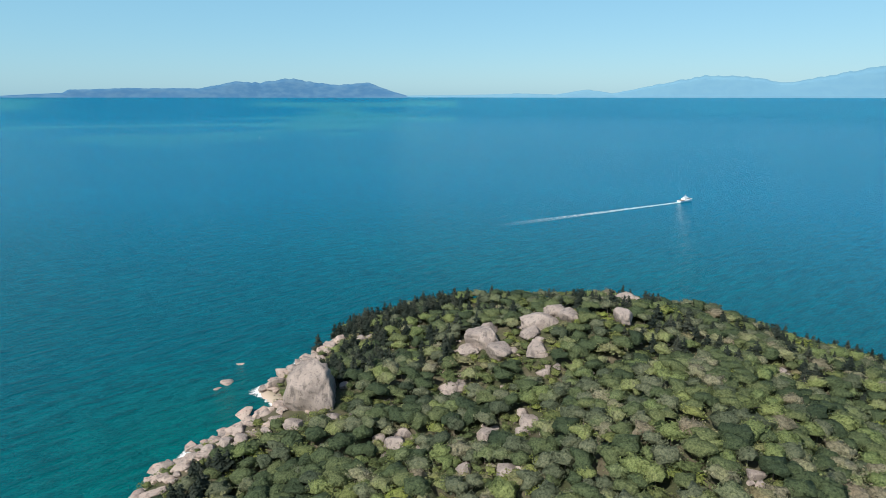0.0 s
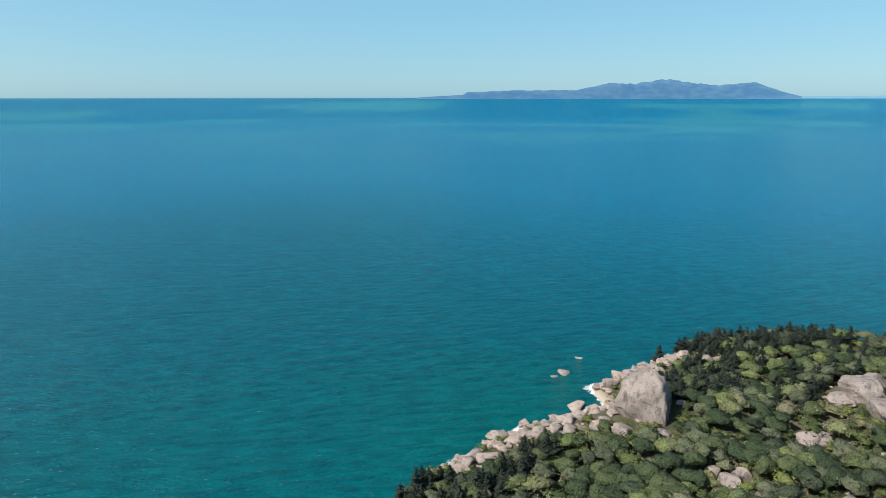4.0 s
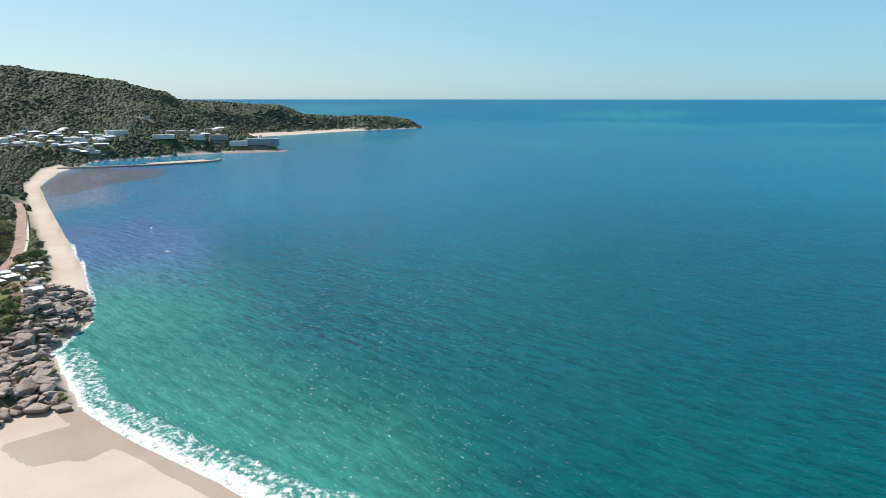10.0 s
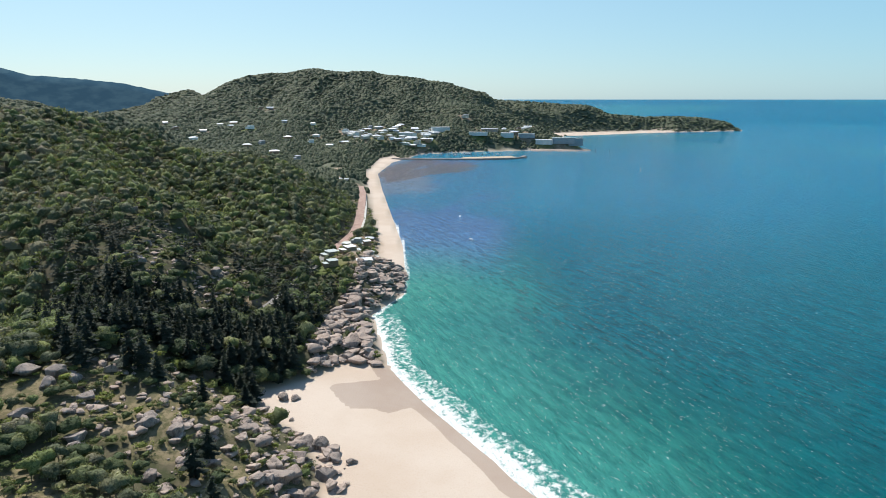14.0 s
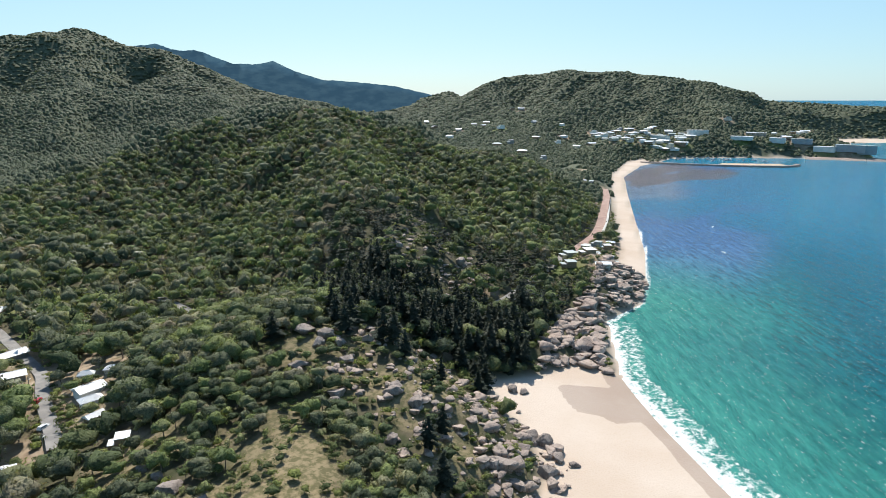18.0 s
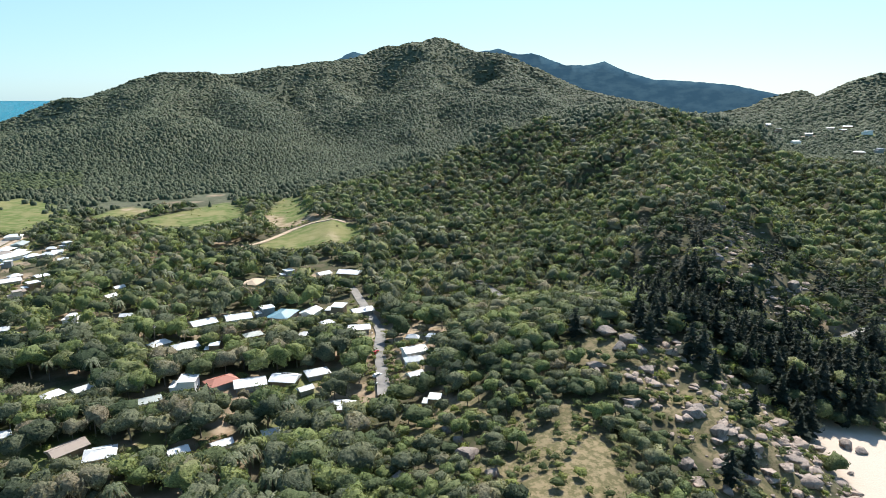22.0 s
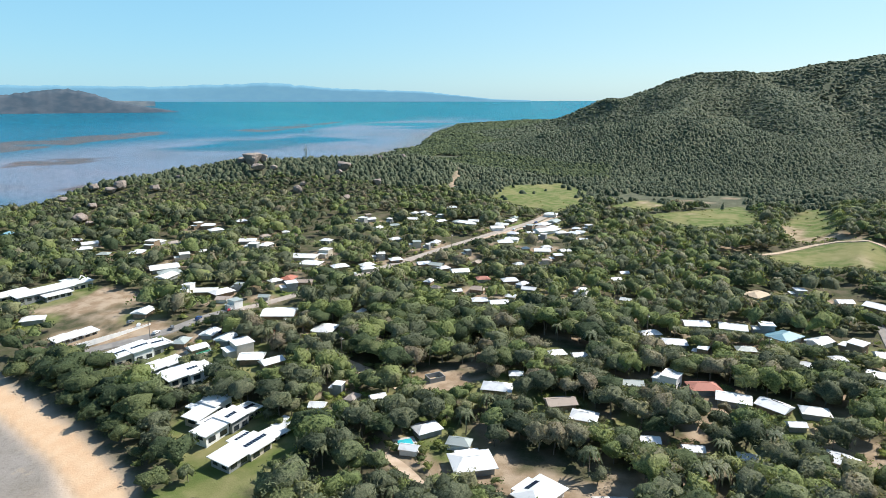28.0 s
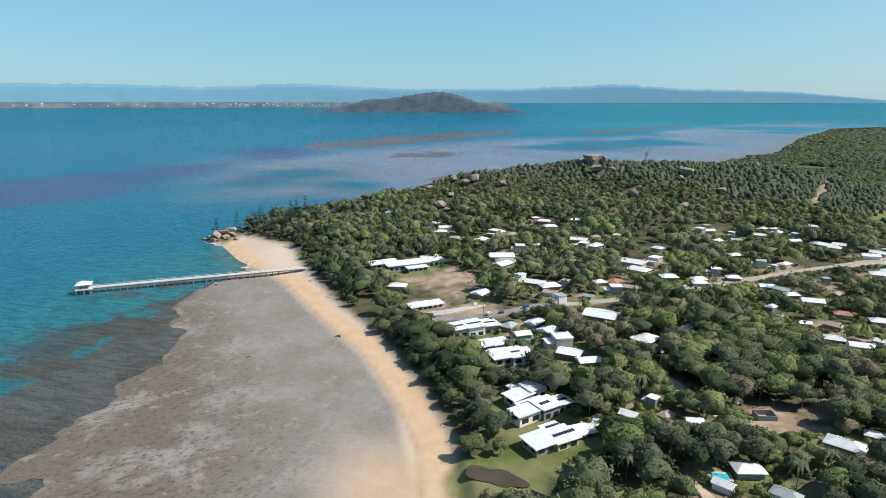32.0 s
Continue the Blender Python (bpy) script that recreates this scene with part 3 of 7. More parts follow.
def sheet_height(x, y):
    """Height of the ground sheet itself, between its rings and spokes."""
    r, a = np.hypot(x, y), (np.degrees(np.arctan2(-x, y)) % 360) / 360 * 800
    i = np.clip(np.searchsorted(GROUND_RINGS, r) - 1, 0, len(GROUND_RINGS) - 2)
    f = np.clip((r - GROUND_RINGS[i]) / (GROUND_RINGS[i + 1] - GROUND_RINGS[i]), 0, 1)
    j = np.floor(a).astype(int) % 800
    k, u = (j + 1) % 800, a - np.floor(a)
    g0 = GROUND_GRID[i, j] * (1 - u) + GROUND_GRID[i, k] * u
    return g0 * (1 - f) + (GROUND_GRID[i + 1, j] * (1 - u) + GROUND_GRID[i + 1, k] * u) * f


tagged(new("ground", ground_mesh), "island ground with leaf litter, sand beaches, lawns and mud flat", "ground", kind="structure")

# ---- sea: one sheet that lifts to the horizon far out ----
wx, wy, wq = fan([(60, 125, 1.1), (125, 400, 1.012), (400, 4935, 1.015)], 720)
wd = -shore(wx, wy)
wr, wa = np.hypot(wx, wy), np.degrees(np.arctan2(-wx, wy)) % 360
wz = 119.4 * np.clip((wr - 4050) / (4930 - 4050), 0, 1.0) ** 1.25
keep = (wd[wq].max(1) > -30)
wq = wq[keep]


def blend(a, b, f):
    return a + (np.asarray(b) - a) * f[:, None]


# base tone: greener close to the drone, bluer with distance
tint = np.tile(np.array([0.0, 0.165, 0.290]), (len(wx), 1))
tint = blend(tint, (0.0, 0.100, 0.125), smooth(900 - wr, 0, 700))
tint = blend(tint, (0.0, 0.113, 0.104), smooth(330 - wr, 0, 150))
tint = blend(tint, (0.050, 0.280, 0.238), smooth(125 - wd + 40 * (noise2(wx, wy, 60, 41) - 0.5), 0, 125) * smooth(wa, 66, 100) * (wa < 200) * smooth(700 - wr, 0, 200))
tint = blend(tint, (0.0, 0.098, 0.138), 0.5 * smooth(wa, 22, 48) * smooth(92 - wa, 0, 24) * smooth(1100 - wr, 0, 600))
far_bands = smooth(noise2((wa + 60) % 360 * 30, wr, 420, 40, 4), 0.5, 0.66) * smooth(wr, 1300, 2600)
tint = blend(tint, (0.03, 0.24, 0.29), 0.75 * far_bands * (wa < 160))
tint = blend(tint, (0.03, 0.225, 0.335), 0.6 * smooth(wa, 88, 104) * (wa < 121) * smooth(wr, 520, 800) * smooth(1700 - wr, 0, 200))
streaks = noise2(wx * 0.35, wy, 90, 42, 5)
grass_bed = smooth(wa, 101, 106) * smooth(119 - wa, 0, 2) * smooth(wr, 380, 560) * smooth(1330 - wr, 0, 80) * (0.35 + 0.65 * smooth(streaks, 0.36, 0.52))
tint = blend(tint, (0.085, 0.175, 0.345), 0.9 * grass_bed)
shallows = noise2(wx * 0.3, wy, 60, 46, 5)
tint = blend(tint, (0.20, 0.235, 0.30), 0.75 * smooth(wa, 108.5, 111.5) * (wa < 120) * smooth(wr, 620, 900) * smooth(1330 - wr, 0, 60) * smooth(shallows, 0.45, 0.58))
reef = np.where(inside(REEF_NELLY, wx, wy), smooth(noise2(wx * 0.35, wy, 55, 43, 6), 0.42, 0.52), 0)
tint = blend(tint, (0.155, 0.125, 0.13), reef * 0.85)
picnic = smooth(wa, 203, 212) * smooth(300 - wa, 0, 20) * smooth(wr, 250, 420)
tint = blend(tint, (0.020, 0.178, 0.268), picnic * 0.8)
flats = smooth(wa, 195, 205) * smooth(262 - wa, 0, 16) * smooth(wr, 700, 900) * smooth(4350 - 1900 * smooth(wa, 206, 222) - 700 * smooth(wa, 222, 250) - wr, 0, 500)
tint = blend(tint, (0.04, 0.27, 0.32), 0.7 * smooth(wa, 185, 195) * smooth(232 - wa, 0, 14) * smooth(wr, 2300, 3600))
tint = blend(tint, (0.26, 0.295, 0.385), 0.9 * flats * smooth(noise2(wx, wy, 420, 44, 4), 0.28, 0.46))
BANKS = [[(248.2, 1740), (244.8, 2075), (240.5, 2264), (236.5, 2474), (227.9, 2853), (228.2, 2586), (232.0, 2290), (238.5, 1884), (242.9, 1730), (246.2, 1698)], [(240.1, 1414), (238.6, 1514), (236.1, 1572), (232.6, 1543), (234.1, 1434), (236.6, 1384), (238.6, 1300)], [(223.4, 2750), (218.4, 3308), (213.5, 3928), (216.4, 3109), (220.3, 2610)], [(237.2, 1007), (234.6, 1064), (233.4, 1044), (235.4, 973)]]
SEAGRASS = [[(275, 1200), (262.5, 1267), (259.3, 1323), (253.3, 1352), (255.0, 1189), (258.2, 1097), (260.6, 985), (262.8, 914), (275, 850)], [(253.2, 1703), (249.3, 1818), (245.3, 1613), (248.5, 1406), (252.4, 1406)], [(253.5, 1049), (250.9, 1105), (249.3, 1069), (251.8, 986)]]
ripple = noise2(wx, wy, 160, 45, 5)
banks = np.maximum.reduce([edge_mask(outline(p), wx + 70 * (ripple - 0.5), wy + 70 * (ripple - 0.5), 14) for p in BANKS]) * smooth(noise2(wx * 0.6, wy, 70, 53, 5), 0.32, 0.46)
banks = np.maximum(banks, 0.25 * flats * smooth(noise2(wx * 0.7, wy, 260, 48, 5), 0.58, 0.66))
tint = blend(tint, (0.175, 0.128, 0.108), banks * 0.9)
tint = blend(tint, (0.27, 0.23, 0.21), 0.7 * smooth(130 - wd, 0, 120) * smooth(wa, 202, 205) * smooth(216 - wa, 0, 3) * (wr > 1200))
purple = np.maximum.reduce([edge_mask(outline(p), wx + 90 * (ripple - 0.5), wy, 60) for p in SEAGRASS])
tint = blend(tint, (0.075, 0.085, 0.21), purple * 0.75)
tint = blend(tint, (0.24, 0.22, 0.18), 0.8 * smooth(18 - wd, 0, 22) * (wa > 235) * (wa < 300) * (wr < 520))
out = wd + 9 * (noise2(wx, wy, 38, 47, 5) - 0.5)
bands = np.maximum(0.85 * smooth(9 - out, 0, 5), 0.72 * smooth(21 - out, 0, 7))
surf = bands * smooth(wa, 78, 90) * smooth(118 - wa, 0, 2) * smooth(420 - wr, 0, 90)
fd, _ = line_distance(FLAT_PICNIC, wx, wy)
weed = smooth(noise2(wx, wy, 22, 50, 5), 0.44, 0.56)
tint = blend(tint, (0.035, 0.20, 0.215), 0.7 * smooth(150 - fd, 0, 120) * (wa > 235) * (wa < 300) * (wr > 150))
tint = blend(tint, (0.062, 0.120, 0.160), 0.6 * smooth(48 - fd + 60 * (weed - 0.5), 0, 60) * (wa > 236) * (wa < 300))
tint = blend(tint, (0.12, 0.108, 0.098), 0.95 * np.maximum(smooth(14 - fd + 26 * (weed - 0.5), 0, 22), inside(FLAT_PICNIC, wx, wy)) * (wa > 236) * (wa < 300))
tint = blend(tint, (0.085, 0.075, 0.05), (0.2 + 0.5 * weed) * smooth(48 - fd + 30 * (weed - 0.5), 0, 40) * (wa > 236) * (wa < 300))
surf = np.maximum(surf, 0.86 * smooth(8 - wd + 9 * (noise2(wx, wy, 14, 49) - 0.5), 0, 8) * (wa > 10) * (wa < 60) * (wr < 300))
surf = np.maximum(surf, 0.8 * smooth(8 - wd, 0, 6) * (wa > 108) * (wa < 118) * (wr < 640))
# where the painted glints and whitecaps show, by bearing and distance
glint_caps = smooth(900 - wr, 0, 620) * (0.15 + 0.85 * smooth(wa, 62, 98)) * smooth(np.abs(wa - 110), 100, 40)
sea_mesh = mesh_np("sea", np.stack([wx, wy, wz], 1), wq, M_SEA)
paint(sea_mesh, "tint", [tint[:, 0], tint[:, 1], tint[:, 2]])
paint(sea_mesh, "foam", [surf, glint_caps, np.zeros(len(wx))])
tagged(new("sea", sea_mesh), "wind-rippled turquoise and blue sea with surf along the beach", "sea", kind="structure")


# ---- distant mainland: hills across the bay ----
def far_hills(name, crest, r, foot, material, label, depth=120, seed=1, rough=0.14):
    """A range of hills far across the water: bearing and height along its crest."""
    az = np.linspace(crest[0][0], crest[-1][0], 260)
    order = sorted(crest)
    z = np.interp(az, [c[0] for c in order], [c[1] for c in order])
    z = z + (noise2(az * 40, az * 0, 14, seed, 4) - 0.5) * rough * np.maximum(z - foot, 0)
    rows = []
    for k, (f, back) in enumerate(((0, 0), (0.3, 0.3), (0.55, 0.45), (0.8, 0.7), (1, 1), (0, 2))):
        spur = (noise2(az * 8, az * 0 + k * 0.7, 9, seed + 5, 3) - 0.5) * 0.5 * (0 < f < 1)
        rr = r + depth * 0.5 * (back + spur)
        zz = foot - 3 + (z - foot + 3) * f
        rows.append(np.stack([-np.sin(np.radians(az)) * rr, np.cos(np.radians(az)) * rr, zz], 1))
    n = len(az)
    i, j = np.meshgrid(np.arange(len(rows) - 1), np.arange(n - 1), indexing="ij")
    q = np.stack([i * n + j, i * n + j + 1, (i + 1) * n + j + 1, (i + 1) * n + j], -1).reshape(-1, 4)
    if crest[0][0] < crest[-1][0]:
        q = q[:, ::-1]
    return tagged(new(name, mesh_np(name, np.concatenate(rows), q, material)), label, "hills", kind="structure")


def hazed_material(name, a, b, glow):
    """Plain far backdrop: the haze of kilometres of air painted into colour and glow."""
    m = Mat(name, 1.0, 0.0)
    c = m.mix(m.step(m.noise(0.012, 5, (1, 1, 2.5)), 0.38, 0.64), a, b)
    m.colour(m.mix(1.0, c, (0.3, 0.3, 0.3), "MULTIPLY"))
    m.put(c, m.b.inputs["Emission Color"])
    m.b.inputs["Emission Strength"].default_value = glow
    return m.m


# blue haze is in these colours, and they glow without being lamps
M_FAR1 = hazed_material("distant_hills", (0.088, 0.225, 0.40), (0.125, 0.27, 0.43), 0.68)
M_RIDGE = hazed_material("hazed_wooded_ridge", (0.042, 0.095, 0.145), (0.062, 0.125, 0.175), 0.66)
M_FAR2 = hazed_material("distant_ranges", (0.20, 0.42, 0.58), (0.215, 0.44, 0.59), 0.65)
M_FAR3 = hazed_material("mainland_hill", (0.10, 0.15, 0.20), (0.15, 0.19, 0.235), 0.55)
M_FAR4 = hazed_material("mainland_plain", (0.13, 0.2, 0.26), (0.24, 0.28, 0.31), 0.6)


def el(pairs, r):
    return [(a, 120 + r * math.tan(radians(e))) for a, e in pairs]


far_hills("cape_hills", el([(35.6, 0.04), (33.1, 0.2), (31.6, 0.25), (31.2, 0.5), (27.1, 0.65), (21.8, 0.65), (18.9, 1.25), (16.8, 1.15), (14.5, 1.55), (12.1, 1.2), (10.2, 1.0), (7.5, 1.2), (5.6, 0.5), (4.2, 0.1)], 4890), 4890, 114, M_FAR1, "long cape with rounded hills across the bay, painted haze blue", depth=50)
far_hills("distant_ranges", el([(4.5, 0.1), (-0.9, 0.15), (-5.8, 0.3), (-8.9, 0.2), (-11.6, 0.65), (-13.8, 0.3), (-16.7, 0.9), (-21.1, 1.75), (-24.4, 1.6), (-26.9, 1.1), (-30.2, 1.65), (-33.2, 2.3), (-38.9, 2.0), (-47.9, 1.0)], 4905), 4905, 115, M_FAR2, "mountain ranges beyond the strait, painted pale haze blue", depth=40, seed=4)
far_hills("back_range", el([(178, 1), (175.36, 2.31), (173.38, 2.92), (169.56, 3.44), (167.68, 4.34), (166.31, 3.95), (164.41, 4.21), (161.54, 4.34), (157.65, 4.15), (155.18, 4.58), (153.45, 4.07), (152.21, 4.21), (149.23, 3.11), (147.25, 3.11), (146.03, 3.38), (143.79, 2.37), (141.83, 1.79), (139.43, 1.68), (135.67, 1.28), (132.45, 0.52), (130.49, -0.39), (129, -1.5)], 3960), 3960, -4, M_RIDGE, "wooded range behind the nearer hills, painted dark haze blue", depth=300, seed=15, rough=0.03)
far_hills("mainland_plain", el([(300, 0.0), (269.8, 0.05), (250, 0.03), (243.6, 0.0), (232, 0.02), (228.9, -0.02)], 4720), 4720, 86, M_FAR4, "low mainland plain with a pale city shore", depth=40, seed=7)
far_hills("mainland_hill", el([(247.5, -0.95), (245, -0.6), (243.2, -0.2), (241.5, 0.3), (240.0, 0.25), (238.3, 0.6), (235.4, 0.95), (233.4, 0.6), (232.0, 0.05), (230.2, -0.35), (228.6, -0.6), (226.8, -0.95)], 4470), 4470, 44, M_FAR3, "bare brown hill standing on the mainland shore, painted blue-grey with haze", depth=60, seed=9)
far_hills("mainland_ranges", el([(300, 1.2), (269.8, 1.4), (259.9, 1.4), (255.6, 1.2), (247.4, 1.6), (239, 1.15), (229, 1.15), (219.4, 1.5), (214.8, 1.1), (206.4, 0.8), (200.2, 0.15), (197, 0.05)], 4900), 4900, 114, M_FAR2, "mainland mountains on the horizon, painted pale haze blue", depth=40, seed=12)


# ---- places of houses, boulders and roads: bearing, distance, width (and roof) ----
HOUSES_A = [(201.9, 179, 14.2, 'w'), (195.1, 165, 14.7, 's'), (208.2, 188, 6.6, 'w'), (206.4, 200, 9.8, 's'), (203.2, 191, 8.5, 'g'), (199.5, 232, 12.5, 's'), (193.4, 223, 11.7, 'b'), (191.1, 214, 10.1, 'w'), (186.9, 247, 9.1, 'g'), (183.9, 255, 11.5, 'w'), (180.8, 253, 12.5, 'r'), (178.3, 247, 12.9, 'w'), (175.1, 247, 11.5, 's'), (172.1, 250, 10.2, 'w'), (173.3, 236, 5.5, 'w'), (181.2, 203, 7.3, 'w'), (176.7, 205, 6.3, 'w'), (169.9, 218, 9.7, 'w'), (194.0, 271, 9.1, 'w'), (191.8, 271, 7.1, 'w'), (197.7, 246, 5.6, 'w'), (183.5, 299, 11.9, 'w'), (181.9, 329, 12.9, 's'), (178.9, 331, 13.5, 's'), (176.6, 335, 11.2, 'w'), (174.9, 328, 15.6, 't'), (172.4, 330, 11.9, 'w'), (170.1, 330, 11.6, 'w'), (177.7, 303, 9.3, 'g'), (181.3, 291, 7.6, 'w'), (171.0, 311, 7.4, 'w'), (173.0, 296, 7.2, 'w')]
HOUSES_B = [(177.3, 395, 14.8, 'o'), (174.4, 410, 9.9, 'w'), (171.1, 406, 9.5, 'w'), (188.9, 401, 7.2, 'w'), (215.9, 303, 12.6, 'w'), (203.2, 407, 12.4, 'w'), (201.0, 390, 9.2, 'r'), (198.5, 387, 10.6, 'w'), (196.7, 369, 9.1, 'w'), (199.5, 341, 11.0, 'w'), (201.3, 345, 9.8, 'w'), (194.3, 446, 11.1, 'w'), (195.5, 545, 17.7, 'w'), (194.6, 587, 14.4, 'g'), (185.0, 204, 6.9, 'w'), (161.1, 202, 7.1, 'w'), (162.8, 255, 10.7, 's'), (162.8, 245, 8.4, 's'), (162.7, 231, 6.7, 'w'), (162.9, 270, 5.1, 'w'), (160.9, 266, 6.0, 'w'), (167.7, 327, 12.3, 'w'), (185.6, 308, 10.0, 'w'), (168.0, 300, 11.4, 'w'), (168.7, 405, 15.1, 'w'), (226.4, 233, 13.9, 'w'), (225.2, 220, 15.1, 'w'), (223.7, 203, 18.0, 's'), (232.7, 303, 15.4, 's'), (230.1, 286, 8.9, 't'), (229.1, 273, 9.6, 'w'), (228.4, 264, 11.7, 'w')]
HOUSES_C = [(228.5, 310, 9.2, 'g'), (226.1, 314, 10.0, 'w'), (224.8, 304, 10.3, 'w'), (223.9, 288, 14.3, 'w'), (222.7, 277, 11.3, 'w'), (221.0, 269, 10.4, 'w'), (227.3, 299, 8.9, 'w'), (231.3, 362, 11.0, 'w'), (237.9, 436, 32.4, 'w'), (236.5, 440, 20.9, 'w'), (240.6, 439, 16.7, 'w'), (239.2, 386, 12.0, 'w'), (220.0, 332, 18.1, 'w'), (233.8, 516, 9.2, 'g'), (235.6, 579, 8.2, 'w'), (234.7, 559, 12.5, 'w'), (231.3, 510, 11.8, 'w'), (229.4, 454, 19.2, 'w'), (229.3, 431, 14.6, 'w'), (227.7, 396, 10.2, 'w'), (226.2, 388, 12.8, 'w'), (224.9, 382, 13.4, 'w'), (224.0, 355, 9.4, 'g')]
HOUSES_FAR = [(225.6, 580, 12.4, 'w'), (225.0, 565, 12.1, 'w'), (222.8, 588, 10.2, 'w'), (222.4, 521, 13.7, 'w'), (220.9, 502, 12.4, 'w'), (217.5, 454, 18.4, 'w'), (217.0, 434, 15.7, 'w'), (214.4, 423, 11.6, 'w'), (219.0, 400, 10.1, 'r'), (219.1, 380, 11.7, 'w'), (217.6, 390, 9.9, 'b'), (221.3, 366, 6.6, 'g'), (227.9, 479, 12.2, 'w'), (230.2, 532, 13.3, 'w'), (240.1, 629, 10.4, 't'), (212.3, 586, 11.7, 'w'), (210.8, 554, 9.1, 'w'), (207.6, 593, 10.8, 'w'), (206.3, 614, 10.1, 'w'), (209.2, 506, 10.2, 'w'), (207.4, 484, 10.7, 'g'), (205.5, 493, 10.0, 'w'), (203.9, 657, 10.8, 'w'), (199.8, 553, 13.1, 'w'), (198.4, 508, 12.1, 'w'), (196.9, 556, 10.1, 'g'), (195.6, 470, 12.8, 'w'), (193.5, 473, 8.6, 'w'), (191.6, 565, 9.1, 'w'), (195.6, 570, 15.4, 'w'), (192.8, 539, 10.6, 'w'), (204.7, 415, 8.5, 'w'), (209.2, 439, 9.7, 'w'), (211.9, 425, 10.2, 'w')]
HOUSES_D = [(215.1, 235, 6.6, 'w'), (213.6, 226, 4.7, 'b'), (217.0, 224, 4.2, 'w'), (211.2, 225, 5.6, 'w'), (226.5, 582, 10.6, 'w'), (228.4, 533, 9.7, 'b'), (223.5, 389, 8.7, 'g'), (224.8, 369, 8.3, 'b'), (210.8, 447, 10.6, 'w'), (220.9, 537, 8.9, 'b'), (222.1, 498, 11.9, 'w'), (209.3, 565, 9.2, 'g'), (215.5, 509, 9.4, 'w'), (212.5, 328, 6.8, 'w'), (206.6, 630, 7.8, 'w'), (205.1, 604, 8.6, 'w'), (203.4, 580, 10.2, 'g'), (202.2, 570, 10.0, 'w'), (199.3, 567, 11.7, 'w'), (198.2, 602, 10.3, 'g'), (194.9, 624, 13.5, 's'), (196.7, 536, 7.3, 'w'), (195.6, 522, 7.9, 'w'), (194.8, 560, 11.2, 'w'), (193.9, 539, 10.7, 'w'), (192.6, 560, 7.4, 's'), (192.2, 546, 8.0, 'w'), (191.9, 516, 6.8, 'w'), (197.7, 428, 7.4, 'w'), (201.5, 367, 9.8, 'b'), (197.3, 380, 8.6, 'w'), (191.9, 366, 8.6, 'w'), (188.2, 418, 6.7, 'w')]
HOUSES_E = [(187.9, 359, 5.8, 'w'), (205.4, 424, 10.0, 'g'), (205.5, 370, 6.7, 'b'), (203.5, 363, 5.9, 's'), (206.6, 427, 10.2, 's'), (198.4, 354, 6.1, 's'), (195.4, 432, 8.3, 'b'), (202.6, 457, 7.5, 'g'), (199.0, 497, 12.6, 'w'), (195.2, 483, 8.4, 'w'), (209.7, 584, 8.8, 'w')]
HOUSES_F = [(235.1, 541, 11.2, 'w'), (229.7, 543, 10.9, 'w'), (229.0, 440, 14.9, 'g'), (226.2, 496, 6.0, 'w'), (219.1, 549, 6.8, 'w'), (215.7, 462, 12.6, 'w'), (211.5, 593, 10.8, 's'), (211.8, 416, 10.0, 'w'), (220.3, 397, 8.5, 'w'), (201.9, 583, 10.6, 's'), (198.5, 585, 11.7, 'w'), (198.3, 531, 9.7, 's'), (201.6, 431, 8.0, 'b'), (206.1, 384, 7.1, 'w'), (197.1, 476, 6.9, 'w'), (195.6, 557, 13.1, 'b'), (194.6, 551, 11.9, 's'), (211.8, 601, 9.6, 'b'), (206.3, 478, 6.5, 'w'), (216.0, 471, 7.3, 'w'), (202.7, 576, 12.9, 'w'), (205.0, 583, 9.9, 'w'), (207.4, 625, 8.3, 'w'), (195.1, 440, 6.4, 'b')]
BOULDERS_HEAD = [(-15.5, 280.2, 14.1), (-2, 240, 17.4), (-0.7, 234.2, 10.2), (-7.5, 244.2, 16.2), (-6.7, 236.3, 10.2), (-7.3, 221.3, 10.6), (1.3, 211.5, 9.3), (0.4, 214.3, 8.4), (7.6, 201.4, 3.6), (-4.2, 149.6, 7.6), (-2.3, 175.9, 8.8), (7, 176.3, 7.9), (6.1, 181.2, 5.4), (-8, 208.2, 5.6), (0.2, 155.2, 6.3), (-27.1, 145.9, 4.7), (3.9, 267.9, 5.1), (8.8, 269.7, 4.1), (-28.6, 233.8, 4.4), (-4, 204.7, 2.8), (-6.5, 179.3, 8.0), (-19.1, 210.8, 3.9), (-6.2, 270.4, 4.6), (-22.4, 164.4, 3.8), (9.6, 267.8, 5.6)]
BOULDERS_SHORE = [(28.6, 205.9, 8.4), (17.9, 250.1, 7.5), (19, 251.3, 4.7), (16.2, 253.8, 8.1), (14.8, 254.6, 7.2), (17.6, 213, 4.9), (23.9, 182, 3.4), (12.9, 197.2, 6.5), (16.7, 197.9, 7.6), (19.4, 199.3, 5.7), (21.6, 198.7, 6.3), (23.1, 199.9, 5.6), (24.6, 200.2, 5.6), (25.9, 198.4, 4.7), (14.3, 219.5, 6.3), (11.6, 217.1, 5.4)]
SEA_ROCKS = [(22.2, 265.8, 5.3), (21.1, 233.6, 6.5), (20.9, 284.6, 3.1), (23.1, 262, 3.3), (20.7, 229.6, 3.9)]
